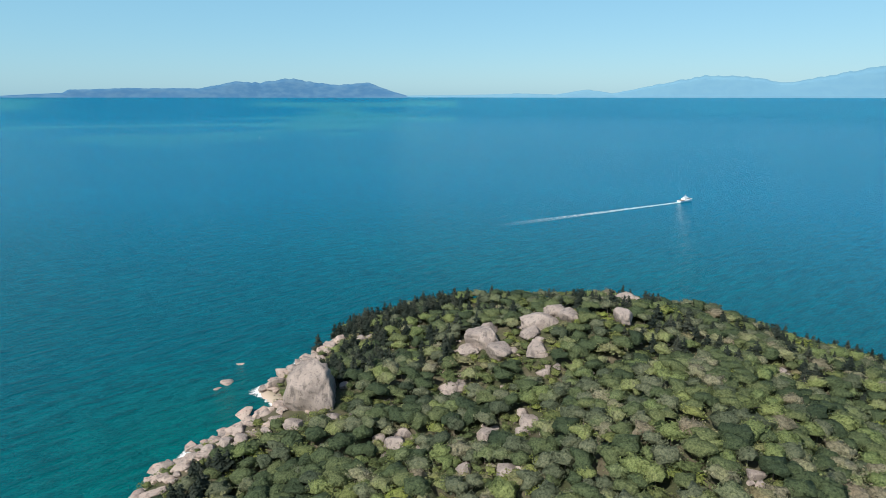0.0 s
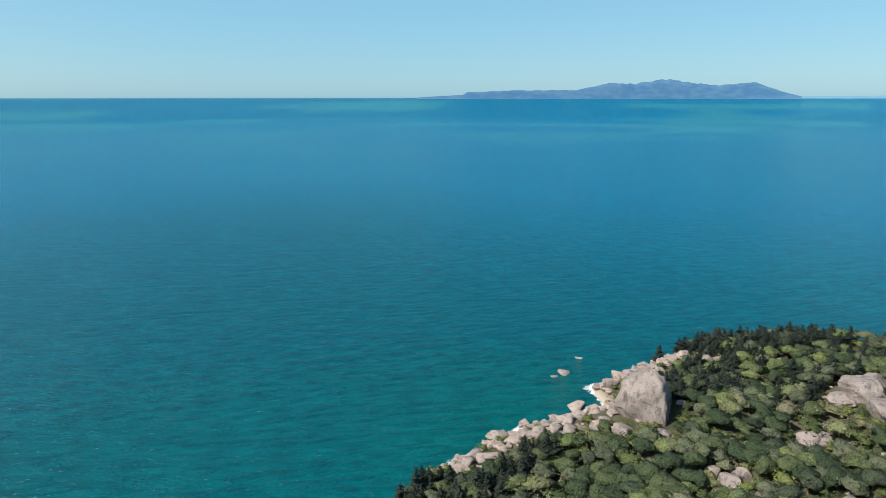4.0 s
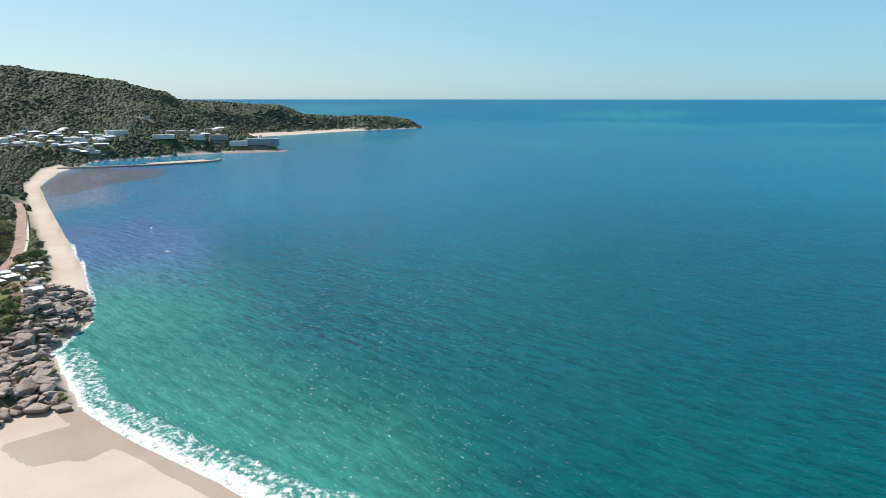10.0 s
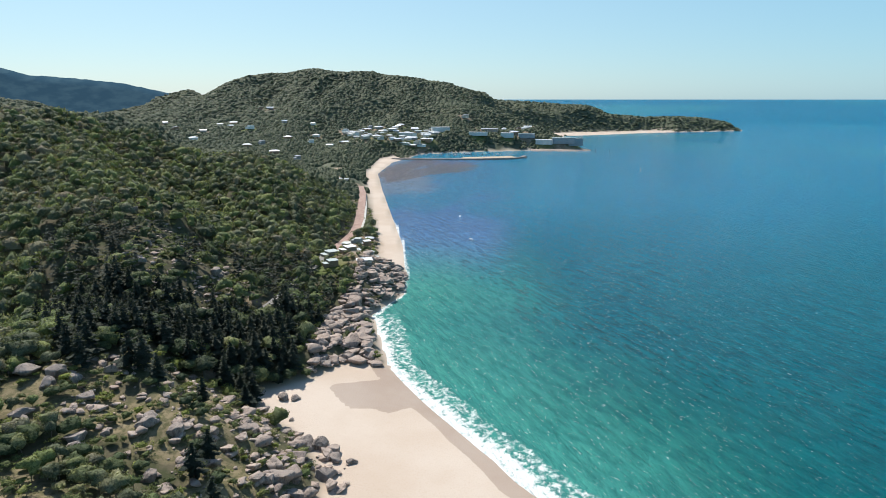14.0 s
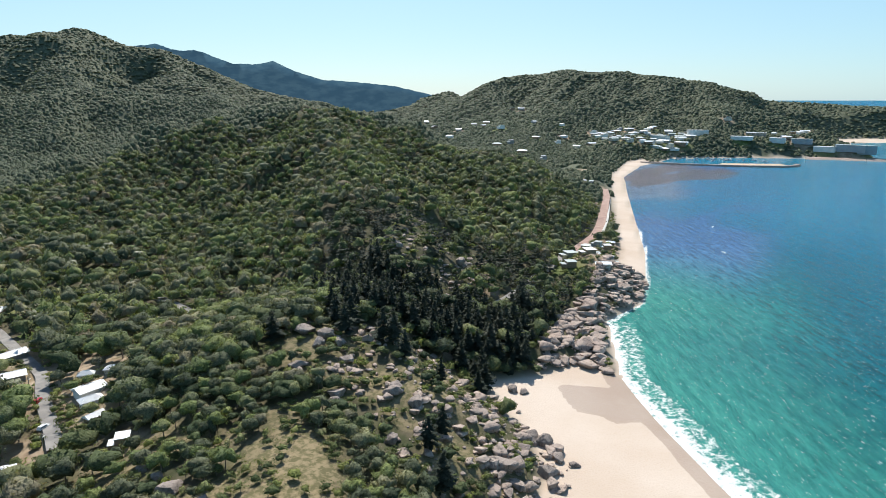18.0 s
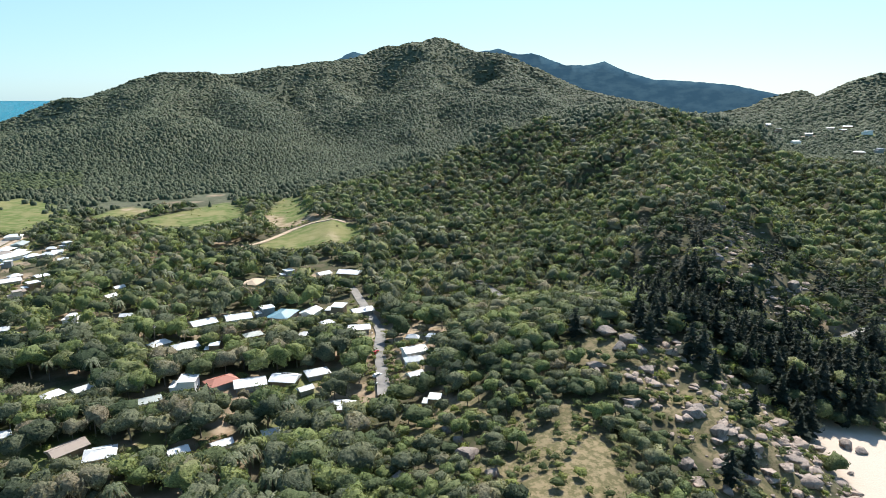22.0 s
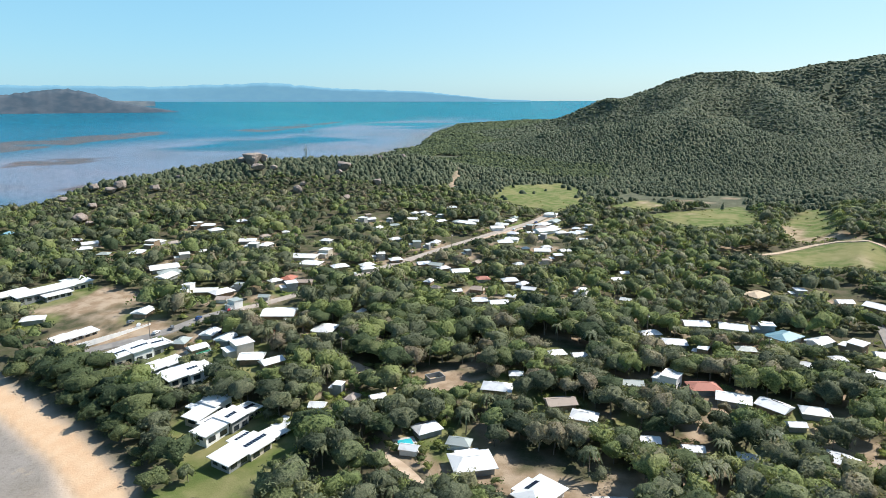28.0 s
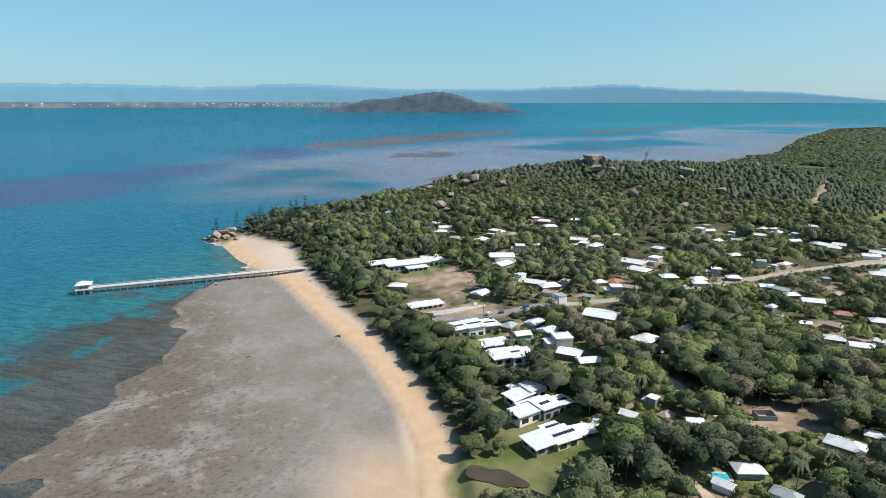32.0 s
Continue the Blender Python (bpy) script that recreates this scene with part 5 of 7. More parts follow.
def make_jetty():
    root, tip = polar(247.6, 451), polar(265.2, 452)
    length = math.dist(root[:2], tip[:2])
    ang = math.degrees(math.atan2(tip[1] - root[1], tip[0] - root[0]))
    jetty = tagged(new("jetty"), "long pale concrete jetty on dark piles over the mud flat", "jetty")
    jetty.matrix_basis = pose(root[0], root[1], 0, 0, 0, ang)
    n = 34
    step = length / n
    for i in range(n):
        boxed("deck_slab", (i * step, (i + 1) * step - 0.08, -1.9, 1.9, 3.3, 3.65), M_CONCRETE, jetty)
    boxed("beam", (0.5, length, -1.75, -1.4, 2.6, 3.3), M_TIMBER, jetty)
    boxed("beam", (0.5, length, 1.4, 1.75, 2.6, 3.3), M_TIMBER, jetty)
    for i in range(1, n + 1):
        for y in (-1.6, 1.6):
            bm = bmesh.new()
            bmesh.ops.create_cone(bm, cap_ends=True, segments=8, radius1=0.28, radius2=0.26, depth=6.4)
            ob = part("pier_post", bm, M_TIMBER, jetty)
            ob.location = (i * step - 0.4, y, 0.1)
    for y in (-1.85, 1.85):
        boxed("handrail", (2, length, y - 0.05, y + 0.05, 4.6, 4.72), M_TRIM, jetty)
        boxed("kick_rail", (2, length, y - 0.06, y + 0.06, 3.65, 3.95), M_TRIM, jetty)
        for i in range(n):
            boxed("rail_post", (i * step + 2, i * step + 2.1, y - 0.05, y + 0.05, 3.65, 4.6), M_TRIM, jetty)
    for f in (0.2, 0.38, 0.55, 0.72, 0.86):
        bm = bmesh.new()
        bmesh.ops.create_cone(bm, cap_ends=True, segments=6, radius1=0.08, radius2=0.05, depth=4.5)
        part("light_pole", bm, M_TRIM, jetty).location = (length * f, 1.8, 5.8)
    boxed("landing", (length - 1, length + 9, -4.5, 4.5, 3.1, 3.6), M_CONCRETE, jetty)
    for x in (length + 0.5, length + 4, length + 8.4):
        for y in (-4.1, -1.5, 1.5, 4.1):
            boxed("pier_post", (x - 0.3, x + 0.3, y - 0.3, y + 0.3, -3, 3.1), M_TIMBER, jetty)
    shelter = tagged(new("jetty_shelter"), "open shelter with a white hipped roof at the jetty end", "shelter")
    shelter.matrix_basis = jetty.matrix_basis @ pose(length + 4.2, 0, 3.6)
    part("roof", hip_roof(8, 6.5, 1.9, 2.9, 0.8, 3.2), ROOFS["w"][0], shelter)
    for x in (-3.6, 0, 3.6):
        for y in (-2.9, 2.9):
            boxed("post", (x - 0.1, x + 0.1, y - 0.1, y + 0.1, 0, 2.75), M_TRIM, shelter)
    boxed("bench", (-2.5, 2.5, -0.3, 0.3, 0.35, 0.5), M_TIMBER, shelter)


make_jetty()
M_HULL = plain("white_gelcoat", (0.78, 0.79, 0.8), (0.84, 0.84, 0.84), 0.5, 0.2, 0.6)


def make_boat(name, label, length, m, cabin=True):
    """A motor boat: pointed hull, deck, cabin with dark windows, flying bridge, mast."""
    boat = tagged(new(name), label, "boat")
    boat.matrix_basis = m
    bm = bmesh.new()
    beam, n = length * 0.13, 9
    rings = []
    for i in range(n):
        f = i / (n - 1)
        wd = beam * (1 - max(0, (f - 0.45) / 0.55) ** 2 * 0.97)
        x, top = -length / 2 + length * f, length * (0.075 + 0.05 * f * f)
        rings.append([bm.verts.new(p) for p in ((x, -wd, top), (x - length * 0.03 * f, -wd * 0.75, -0.2), (x - length * 0.03 * f, 0, -0.5), (x - length * 0.03 * f, wd * 0.75, -0.2), (x, wd, top))])
    for p, q in zip(rings, rings[1:]):
        for k in range(4):
            bm.faces.new((p[k], q[k], q[k + 1], p[k + 1]))
        bm.faces.new((p[4], q[4], q[0], p[0]))
    bm.faces.new(rings[0])
    bmesh.ops.recalc_face_normals(bm, faces=bm.faces)
    part("hull", bm, M_HULL, boat)
    if cabin:
        b, h = beam * 0.72, length * 0.085
        z = length * 0.09
        boxed("cabin", (-length * 0.22, length * 0.2, -b, b, z, z + h), M_HULL, boat)
        boxed("cabin_window", (-length * 0.2, length * 0.203, -b - 0.02, b + 0.02, z + h * 0.45, z + h * 0.85), M_GLASS, boat)
        boxed("flybridge", (-length * 0.16, length * 0.08, -b * 0.8, b * 0.8, z + h, z + h * 1.35), M_HULL, boat)
        boxed("canopy", (-length * 0.15, length * 0.05, -b * 0.75, b * 0.75, z + h * 1.95, z + h * 2.05), M_HULL, boat)
        boxed("mast", (-length * 0.05, -length * 0.045, -0.05, 0.05, z + h * 1.2, z + h * 3.2), M_STEEL, boat)
        boxed("cockpit", (-length * 0.46, -length * 0.24, -b, b, length * 0.085, length * 0.1), M_TIMBER, boat)
    return boat


yx, yy, _ = polar(-20.2, 780.7)
wx2, wy2, _ = polar(-12.9, 673.6)
heading = math.degrees(math.atan2(yy - wy2, yx - wx2))
make_boat("motor_yacht", "white motor yacht with a flying bridge under way on open water", 24, pose(yx, yy, 0.3, 0, 0, heading))
wk = Mat("wake_foam", 0.6, 0.3)
wn_ = wk.noise(0.25, 5)
wk.colour(wk.mix(wk.step(wn_, 0.4, 0.62), (0.25, 0.5, 0.56), (0.8, 0.85, 0.86)))
wk.put(wk.calc("MULTIPLY", wk.attr("fade")[1][0], wk.step(wk.noise(0.3, 5, (1, 1, 1), 0.7), 0.22, 0.5)), wk.b.inputs["Alpha"])
wl = math.dist((yx, yy), (wx2, wy2)) * 1.9
nw = 40
f = np.linspace(0, 1, nw)
half = 2.4 + 6.0 * f
ca, sa = math.cos(radians(heading)), math.sin(radians(heading))
wv, fade = [], []
for s_ in (-1.0, -0.5, 0.5, 1.0):
    xx, yyv = -f * wl - 8, s_ * half
    wv.append(np.stack([yx + xx * ca - yyv * sa, yy + xx * sa + yyv * ca, np.full(nw, 0.25)], 1))
    fade.append((1.0 - f) ** 1.1 * (1.0 if abs(s_) < 1 else 0.15))
i_, j_ = np.meshgrid(np.arange(3), np.arange(nw - 1), indexing="ij")
wq2 = np.stack([i_ * nw + j_, i_ * nw + j_ + 1, (i_ + 1) * nw + j_ + 1, (i_ + 1) * nw + j_], -1).reshape(-1, 4)[:, ::-1]
wake_mesh = mesh_np("wake", np.concatenate(wv), wq2, wk.m)
paint(wake_mesh, "fade", [np.concatenate(fade)] * 3)
tagged(new("wake", wake_mesh), "long white wake of foam trailing behind the yacht", "wake", kind="stuff")

for a, r, ln, tw in ((106.7, 541, 7, 40), (107.8, 652, 6, 10)):
    x, y, _ = polar(a, r)
    make_boat("dinghy", "small white open boat moored in the bay", ln, pose(x, y, 0.2, 0, 0, tw), False)
for a, r in ((91.9, 1129), (17.2, 1900), (97.5, 1480), (95.8, 1500), (94.6, 1490)):
    x, y, _ = polar(a, r)
    mark = tagged(new("channel_marker"), "thin dark channel marker pile standing in the sea", "marker", "channel markers")
    mark.location = (x, y, 0)
    bm = bmesh.new()
    bmesh.ops.create_cone(bm, cap_ends=True, segments=8, radius1=0.5, radius2=0.4, depth=9)
    part("pier_post", bm, M_TIMBER, mark).location = (0, 0, 2.5)
    boxed("topmark", (-0.9, 0.9, -0.9, 0.9, 6.8, 8.2), M_GLASS, mark)

# harbour breakwater and the town round it
M_BASIN = plain("harbour_water", (0.03, 0.22, 0.24), (0.04, 0.26, 0.28), 0.05, 0.15, 0.5)


def bank(name, line, width, top, material, label, category):
    """A rubble bank with sloping sides along a line."""
    pts = [Vector(polar(a, r)) for a, r in line]
    bm = bmesh.new()
    rows = []
    for i, p in enumerate(pts):
        d = (pts[min(i + 1, len(pts) - 1)] - pts[max(i - 1, 0)]).normalized()
        s = Vector((-d.y, d.x, 0))
        j = [1 + 0.2 * noise.noise(p * 0.07 + Vector((k * 5, 0, 0))) for k in range(4)]
        rows.append([bm.verts.new(q) for q in (p - s * width * 0.9 * j[0] + Vector((0, 0, -2)), p - s * width * 0.4 * j[1] + Vector((0, 0, top * j[2])), p + s * width * 0.4 * j[2] + Vector((0, 0, top * j[1])), p + s * width * 0.9 * j[3] + Vector((0, 0, -2)))])
    for p, q in zip(rows, rows[1:]):
        for k in range(3):
            bm.faces.new((p[k], q[k], q[k + 1], p[k + 1]))
    bm.faces.new(rows[0])
    bm.faces.new(rows[-1][::-1])
    bmesh.ops.recalc_face_normals(bm, faces=bm.faces)
    return tagged(part(name, bm, material), label, category, kind="structure")


bank("breakwater", [(114.0, 1300), (112.0, 1290), (110.0, 1285), (108.0, 1285), (106.0, 1290), (104.5, 1300), (103.0, 1312), (102.2, 1335), (102.0, 1365)], 9, 3.0, M_GRANITE, "brown rubble breakwater that shelters the harbour", "breakwater")
bank("spit", [(107.5, 1310), (106.0, 1318), (104.5, 1328), (103.0, 1345)], 36, 2.6, M_DIRT, "low sandy spit behind the breakwater", "spit")
bank("point", [(101.5, 1540), (100.0, 1545), (98.5, 1552), (97.0, 1562), (96.6, 1570)], 30, 3.5, M_SHORE_ROCK, "rocky harbour point below the resort", "point")
rng = random.Random(8)
M_BLOCK = [plain("pale_render", (0.6, 0.6, 0.58), (0.68, 0.68, 0.66), 0.1), plain("grey_render", (0.3, 0.31, 0.33), (0.36, 0.37, 0.38), 0.1), plain("brown_render", (0.34, 0.28, 0.23), (0.4, 0.33, 0.28), 0.1)]


def make_block(label, x, y, z, turn, l, w, floors, tone):
    """An apartment or harbour building with windows and balconies on each floor."""
    b = tagged(new("apartment_building"), label, "building", "harbour buildings")
    b.matrix_basis = pose(x, y, z, 0, 0, turn)
    hh = floors * 3.1
    boxed("wall", (-l / 2, l / 2, -w / 2, w / 2, -2, hh), M_BLOCK[tone], b)
    boxed("roof", (-l / 2 - 0.8, l / 2 + 0.8, -w / 2 - 0.8, w / 2 + 0.8, hh, hh + 0.5), ROOFS["w"][0] if tone != 1 else ROOFS["g"][0], b)
    bays = max(3, int(l / 6))
    for fl in range(floors):
        boxed("balcony", (-l / 2, l / 2, -w / 2 - 1.6, -w / 2, fl * 3.1 + 2.95, fl * 3.1 + 3.1), M_TRIM, b)
        for i in range(bays):
            x0 = -l / 2 + (i + 0.15) * l / bays
            boxed("window", (x0, x0 + l / bays * 0.7, -w / 2 - 0.06, -w / 2 + 0.02, fl * 3.1 + 0.4, fl * 3.1 + 2.5), M_GLASS, b)
    return b


for a, r, l, w, fl, tone, label in ((98.6, 1575, 55, 16, 4, 1, "grey stepped resort block on the harbour point"), (97.6, 1580, 34, 18, 5, 1, "dark grey resort block above the rocks"), (100.3, 1570, 40, 14, 3, 0, "pale apartment terrace by the harbour mouth"), (101.9, 1590, 40, 14, 3, 1, "grey apartment terrace on the harbour"), (103.6, 1575, 30, 14, 3, 0, "pale apartment block on the quay"), (106.2, 1560, 44, 18, 2, 0, "long pale terminal shed on the quay"), (109.6, 1560, 44, 16, 4, 0, "pale apartment block with tiers of balconies"), (112.9, 1520, 44, 18, 2, 0, "white flat-roofed shed by the beach"), (113.6, 1440, 34, 14, 1, 0, "white low shed near the boat ramp"), (104.9, 1610, 26, 12, 3, 2, "brown apartment block on the quay")):
    x, y, _ = polar(a, r)
    make_block(label, x, y, max(2.0, float(height(np.array([x]), np.array([y]))[0])), a + 180 + rng.uniform(-15, 15), l, w, fl, tone)
    HOUSE_SPOTS.append((x, y, l * 0.5))
town_keys = [k for k in HOUSE_MADE if k[1] in "wsg" and k[3]]
for i in range(104):
    a, r = (rng.uniform(109.5, 118.5), rng.uniform(1400, 1620)) if i < 72 else (rng.uniform(117.5, 133), rng.uniform(1150, 1900))
    if i > 95:
        a, r = rng.uniform(101, 108), rng.uniform(1600, 1700)
    x, y, _ = polar(a, r)
    d = float(shore(np.array([x]), np.array([y]))[0])
    if d < 20:
        continue
    s = rng.uniform(0.9, 1.5)
    z = float(height(np.array([x]), np.array([y]))[0])
    far = copy_thing(HOUSE_MADE[rng.choice(town_keys)], Matrix.Identity(4))
    far.matrix_basis = pose(x, y, z + 2.0, 0, 0, a + 180 + rng.choice((-20, 0, 35))) @ Matrix.Diagonal((s, s, 1.3, 1))
    HOUSE_SPOTS.append((x, y, 11 * s))
for i in range(20):
    a, r = rng.uniform(103.5, 111), rng.uniform(1380, 1450)
    x, y, _ = polar(a, r)
    make_boat("sailing_boat" if i % 3 else "motor_boat", "white boat moored in the sheltered harbour", rng.uniform(9, 16), pose(x, y, 0.3, 0, 0, rng.uniform(0, 360)))
# houses on stilts behind the rocks
for a, r, wide in ((119.85, 402, 10), (118.2, 422, 11), (117.1, 435, 9), (119.9, 441, 12), (118.1, 490, 10), (117.4, 484, 8), (116.6, 493, 9), (115.95, 441, 9), (116.75, 405, 10), (118.65, 463, 12), (117.6, 452, 8), (116.3, 465, 8), (116.2, 520, 8), (118.9, 820, 12), (118.4, 850, 14)):
    x, y, _ = polar(a, r)
    s = wide / 13.2
    hut = copy_thing(HOUSE_MADE[rng.choice(town_keys)], Matrix.Identity(4))
    hut.matrix_basis = pose(x, y, float(height(np.array([x]), np.array([y]))[0]) + 0.3, 0, 0, a + 180 + rng.uniform(-30, 30)) @ Matrix.Diagonal((s, s, 0.6, 1))
    HOUSE_SPOTS.append((x, y, wide * 0.6))

# large white buildings behind the beach
def make_villa(label, a, r, turn, blocks, group):
    """A modern building of several white blocks with low sloping roofs: blocks as x0, x1, y0, y1, height, tilt, panels."""
    x, y, _ = polar(a, r)
    villa = tagged(new("villa"), label, "house", group)
    villa.matrix_basis = pose(x, y, float(height(np.array([x]), np.array([y]))[0]), 0, 0, a + turn)
    for x0, x1, y0, y1, h, tilt, cells in blocks:
        h = h * 0.72
        boxed("wall", (x0, x1, y0, y1, -1.5, h), M_WALLS[rng.choice((0, 1, 3))], villa)
        bm = bmesh.new()
        v = box(bm, x0 - 0.9, x1 + 0.9, y0 - 0.9, y1 + 0.9, h, h + 0.28)
        for q in v:
            q.co.z += tilt * (q.co.x - x0) / max(x1 - x0, 1)
        part("roof", bm, ROOFS["w"][0], villa)
        n = max(2, int((x1 - x0) / 3.4))
        for i in range(n):
            w0 = x0 + (i + 0.2) * (x1 - x0) / n
            for fl in range(max(1, int(h / 2.6))):
                boxed("window", (w0, w0 + (x1 - x0) / n * 0.6, y0 - 0.07, y0 + 0.02, fl * 2.9 + 0.5, fl * 2.9 + 2.4), M_GLASS, villa)
        m2 = max(1, int((y1 - y0) / 3.6))
        for i in range(m2):
            w0 = y0 + (i + 0.25) * (y1 - y0) / m2
            boxed("window", (x0 - 0.07, x0 + 0.02, w0, w0 + (y1 - y0) / m2 * 0.5, h - 2.2, h - 0.7), M_GLASS, villa)
        boxed("eave", (x0 - 0.95, x0 - 0.8, y0 - 0.95, y1 + 0.95, h - 0.1, h + 0.2), M_TRIM, villa)
        for i in range(cells):
            u = x0 + 1.0 + i * 1.15
            zz = h + 0.36 + tilt * (u - x0) / max(x1 - x0, 1)
            bm = bmesh.new()
            box(bm, u, u + 1.0, (y0 + y1) / 2 - 0.9, (y0 + y1) / 2 + 0.8, zz, zz + 0.05)
            part("solar_panel", bm, M_SOLAR, villa, "dark blue solar panel")
    HOUSE_SPOTS.append((x, y, max(b[1] for b in blocks) * 0.8))


make_villa("large white beach house with low sloping roofs", 226.7, 236, 40, [(-9, 0, -4, 3, 4.2, 0.9, 0), (0.2, 8, -3, 4, 6.2, 0.6, 0), (-3, 4, 4.2, 8, 4.0, 0.3, 0)], "beach villas")
make_villa("long white two-storey beach house with solar panels", 225.3, 223, 40, [(-12, -2, -3, 3.5, 5.2, 0.4, 0), (-1.8, 6, -4.5, 3.5, 6.4, 0.3, 4), (6.2, 13, -3.5, 3, 5.6, -0.4, 5), (-6, 5, 3.7, 7, 4.2, 0.2, 6)], "beach villas")
make_villa("sprawling white house with solar panels on flat roofs", 223.6, 205, 38, [(-12, -4, -5, 4, 3.6, 0.5, 0), (-3.8, 5, -6, 3, 4.2, 0.3, 8), (5.2, 14, -4, 2, 3.6, -0.5, 0), (-2, 4, 3.2, 7, 3.4, 0.3, 5), (14.2, 19, -1, 3, 3.0, 0.8, 0)], "beach villas")
make_villa("white apartment block with dark solar panels on its roofs", 232.0, 307, 24, [(-13, -5, -5, 5, 6.2, 0.4, 6), (-4.8, 4, -6, 5, 7.0, 0.3, 7), (4.2, 13, -5, 5, 6.2, -0.3, 6)], "beach apartments")
make_villa("small white apartment block with blue trim", 230.2, 283, 24, [(-7, 0, -4, 4, 6.0, 0.4, 0), (0.2, 7, -5, 3, 6.6, 0.3, 0)], "beach apartments")
make_villa("three-storey apartment block with wide balconies", 228.4, 267, 24, [(-9, -1, -5, 5, 8.4, 0.3, 0), (-0.8, 9, -6, 5, 8.8, 0.2, 4), (-6, 2, 5.2, 9, 6.5, 0.2, 0)], "beach apartments")
make_villa("wide white school hall with a verandah", 237.7, 432, 20, [(-20, 10, -6, 6, 5.0, 0.4, 0), (10.2, 22, -4, 12, 5.4, 0.3, 0), (-8, 6, -13, -6.2, 3.4, 0.2, 0)], "village halls")
make_villa("low white shop with a long awning", 240.7, 440, 16, [(-9, 3, -6, 5, 4.2, 0.3, 0), (3.2, 11, -4, 5, 4.8, 0.2, 0)], "village halls")
make_villa("white-walled yard with striped shed roofs", 236.8, 348, 22, [(-8, -2, -4, 4, 2.8, 0.4, 0), (-1.8, 4, -4, 4, 2.8, 0.4, 0), (4.2, 11, -4, 4, 2.8, 0.4, 0)], "village halls")
x, y, _ = polar(233.6, 338)
fence = tagged(new("yard_wall"), "long white rendered wall round the yard beside the road", "wall")
fence.matrix_basis = pose(x, y, float(height(np.array([x]), np.array([y]))[0]), 0, 0, 233.2 + 24)
for i in range(9):
    boxed("panel", (-18 + i * 4.0, -14.1 + i * 4.0, -0.12, 0.12, -0.5, 2.1), M_WALLS[3], fence)
    boxed("post", (-18.2 + i * 4.0, -17.9 + i * 4.0, -0.2, 0.2, -0.5, 2.3), M_WALLS[3], fence)

# communications mast on the point
x, y, _ = polar(217.0, 800)
mast = tagged(new("radio_mast"), "slim dark steel lattice mast on the wooded hill top", "mast")
mast.matrix_basis = pose(x, y, float(height(np.array([x]), np.array([y]))[0]), 0, 0, 20)
for dx, dy in ((-0.9, -0.9), (0.9, -0.9), (0.9, 0.9), (-0.9, 0.9)):
    boxed("leg", (dx - 0.25, dx + 0.25, dy - 0.25, dy + 0.25, -1.5, 17), M_STEEL, mast)
for k in range(7):
    boxed("brace", (-1.0, 1.0, -1.0, 1.0, 1.5 + k * 2.3, 1.75 + k * 2.3), M_STEEL, mast)
boxed("antenna", (-1.7, 1.7, -1.3, 1.3, 12.5, 15.2), M_STEEL, mast)
boxed("aerial", (-0.15, 0.15, -0.15, 0.15, 17, 21), M_STEEL, mast)
# roofless brick enclosure in the open yard
x, y, _ = polar(205.58, 242.7)
hut = tagged(new("brick_enclosure"), "low roofless grey block enclosure on a bare yard", "enclosure")
hut.matrix_basis = pose(x, y, float(height(np.array([x]), np.array([y]))[0]), 0, 0, 232)
for dims in ((-3.5, 3.5, -2.6, -2.35), (-3.5, 3.5, 2.35, 2.6), (-3.5, -3.25, -2.35, 2.35), (3.25, 3.5, -2.35, 2.35)):
    boxed("wall", (*dims, -0.6, 2.0), M_WALLS[1], hut)
HOUSE_SPOTS.append((x, y, 4.5))

# swimming pools and the pond behind the beach
M_POOL = plain("pool_water", (0.05, 0.42, 0.5), (0.07, 0.5, 0.58), 0.3, 0.08, 0.5)
M_GREENPOOL = plain("green_pool_cover", (0.03, 0.24, 0.15), (0.04, 0.28, 0.18), 0.3, 0.3, 0.5)
for a, r, s, mt, label in ((227.2, 298, 9, M_GREENPOOL, "green swimming pool with a pale surround"), (188.0, 166, 8, M_POOL, "bright blue pool beside a white roof"), (208.6, 194, 5, M_POOL, "small turquoise pool with a brick surround"), (179.2, 338, 6, M_POOL, "turquoise pool in a shady garden")):
    x, y, _ = polar(a, r)
    pool = tagged(new("swimming_pool"), label, "pool")
    pool.matrix_basis = pose(x, y, float(height(np.array([x]), np.array([y]))[0]) + 0.3, 0, 0, a + 15)
    boxed("surround", (-s / 2 - 1.2, s / 2 + 1.2, -s * 0.35 - 1.2, s * 0.35 + 1.2, -1.5, 0.2), M_CONCRETE, pool)
    boxed("water", (-s / 2, s / 2, -s * 0.35, s * 0.35, 0.0, 0.215), mt, pool)
    HOUSE_SPOTS.append((x, y, s * 0.75))
M_POND = plain("brown_pond_water", (0.06, 0.045, 0.025), (0.09, 0.065, 0.04), 0.1, 0.1, 0.5)
bm = bmesh.new()
ring = []
for i in range(28):
    ang = i * 2 * math.pi / 28
    k = 1 + 0.25 * math.sin(2 * ang + 0.6) + 0.12 * math.sin(5 * ang)
    ring.append(bm.verts.new((9 * k * math.cos(ang), 5 * k * math.sin(ang), 0)))
bm.faces.new(ring)
px_, py_, _ = polar(229.6, 180)
pond = tagged(part("pond", bm, M_POND), "still brown pond among trees behind the beach", "pond", kind="structure")
pond.matrix_basis = pose(px_, py_, float(height(np.array([px_]), np.array([py_]))[0]) + 0.5, 0, 0, 200)
HOUSE_SPOTS.append((px_, py_, 10))


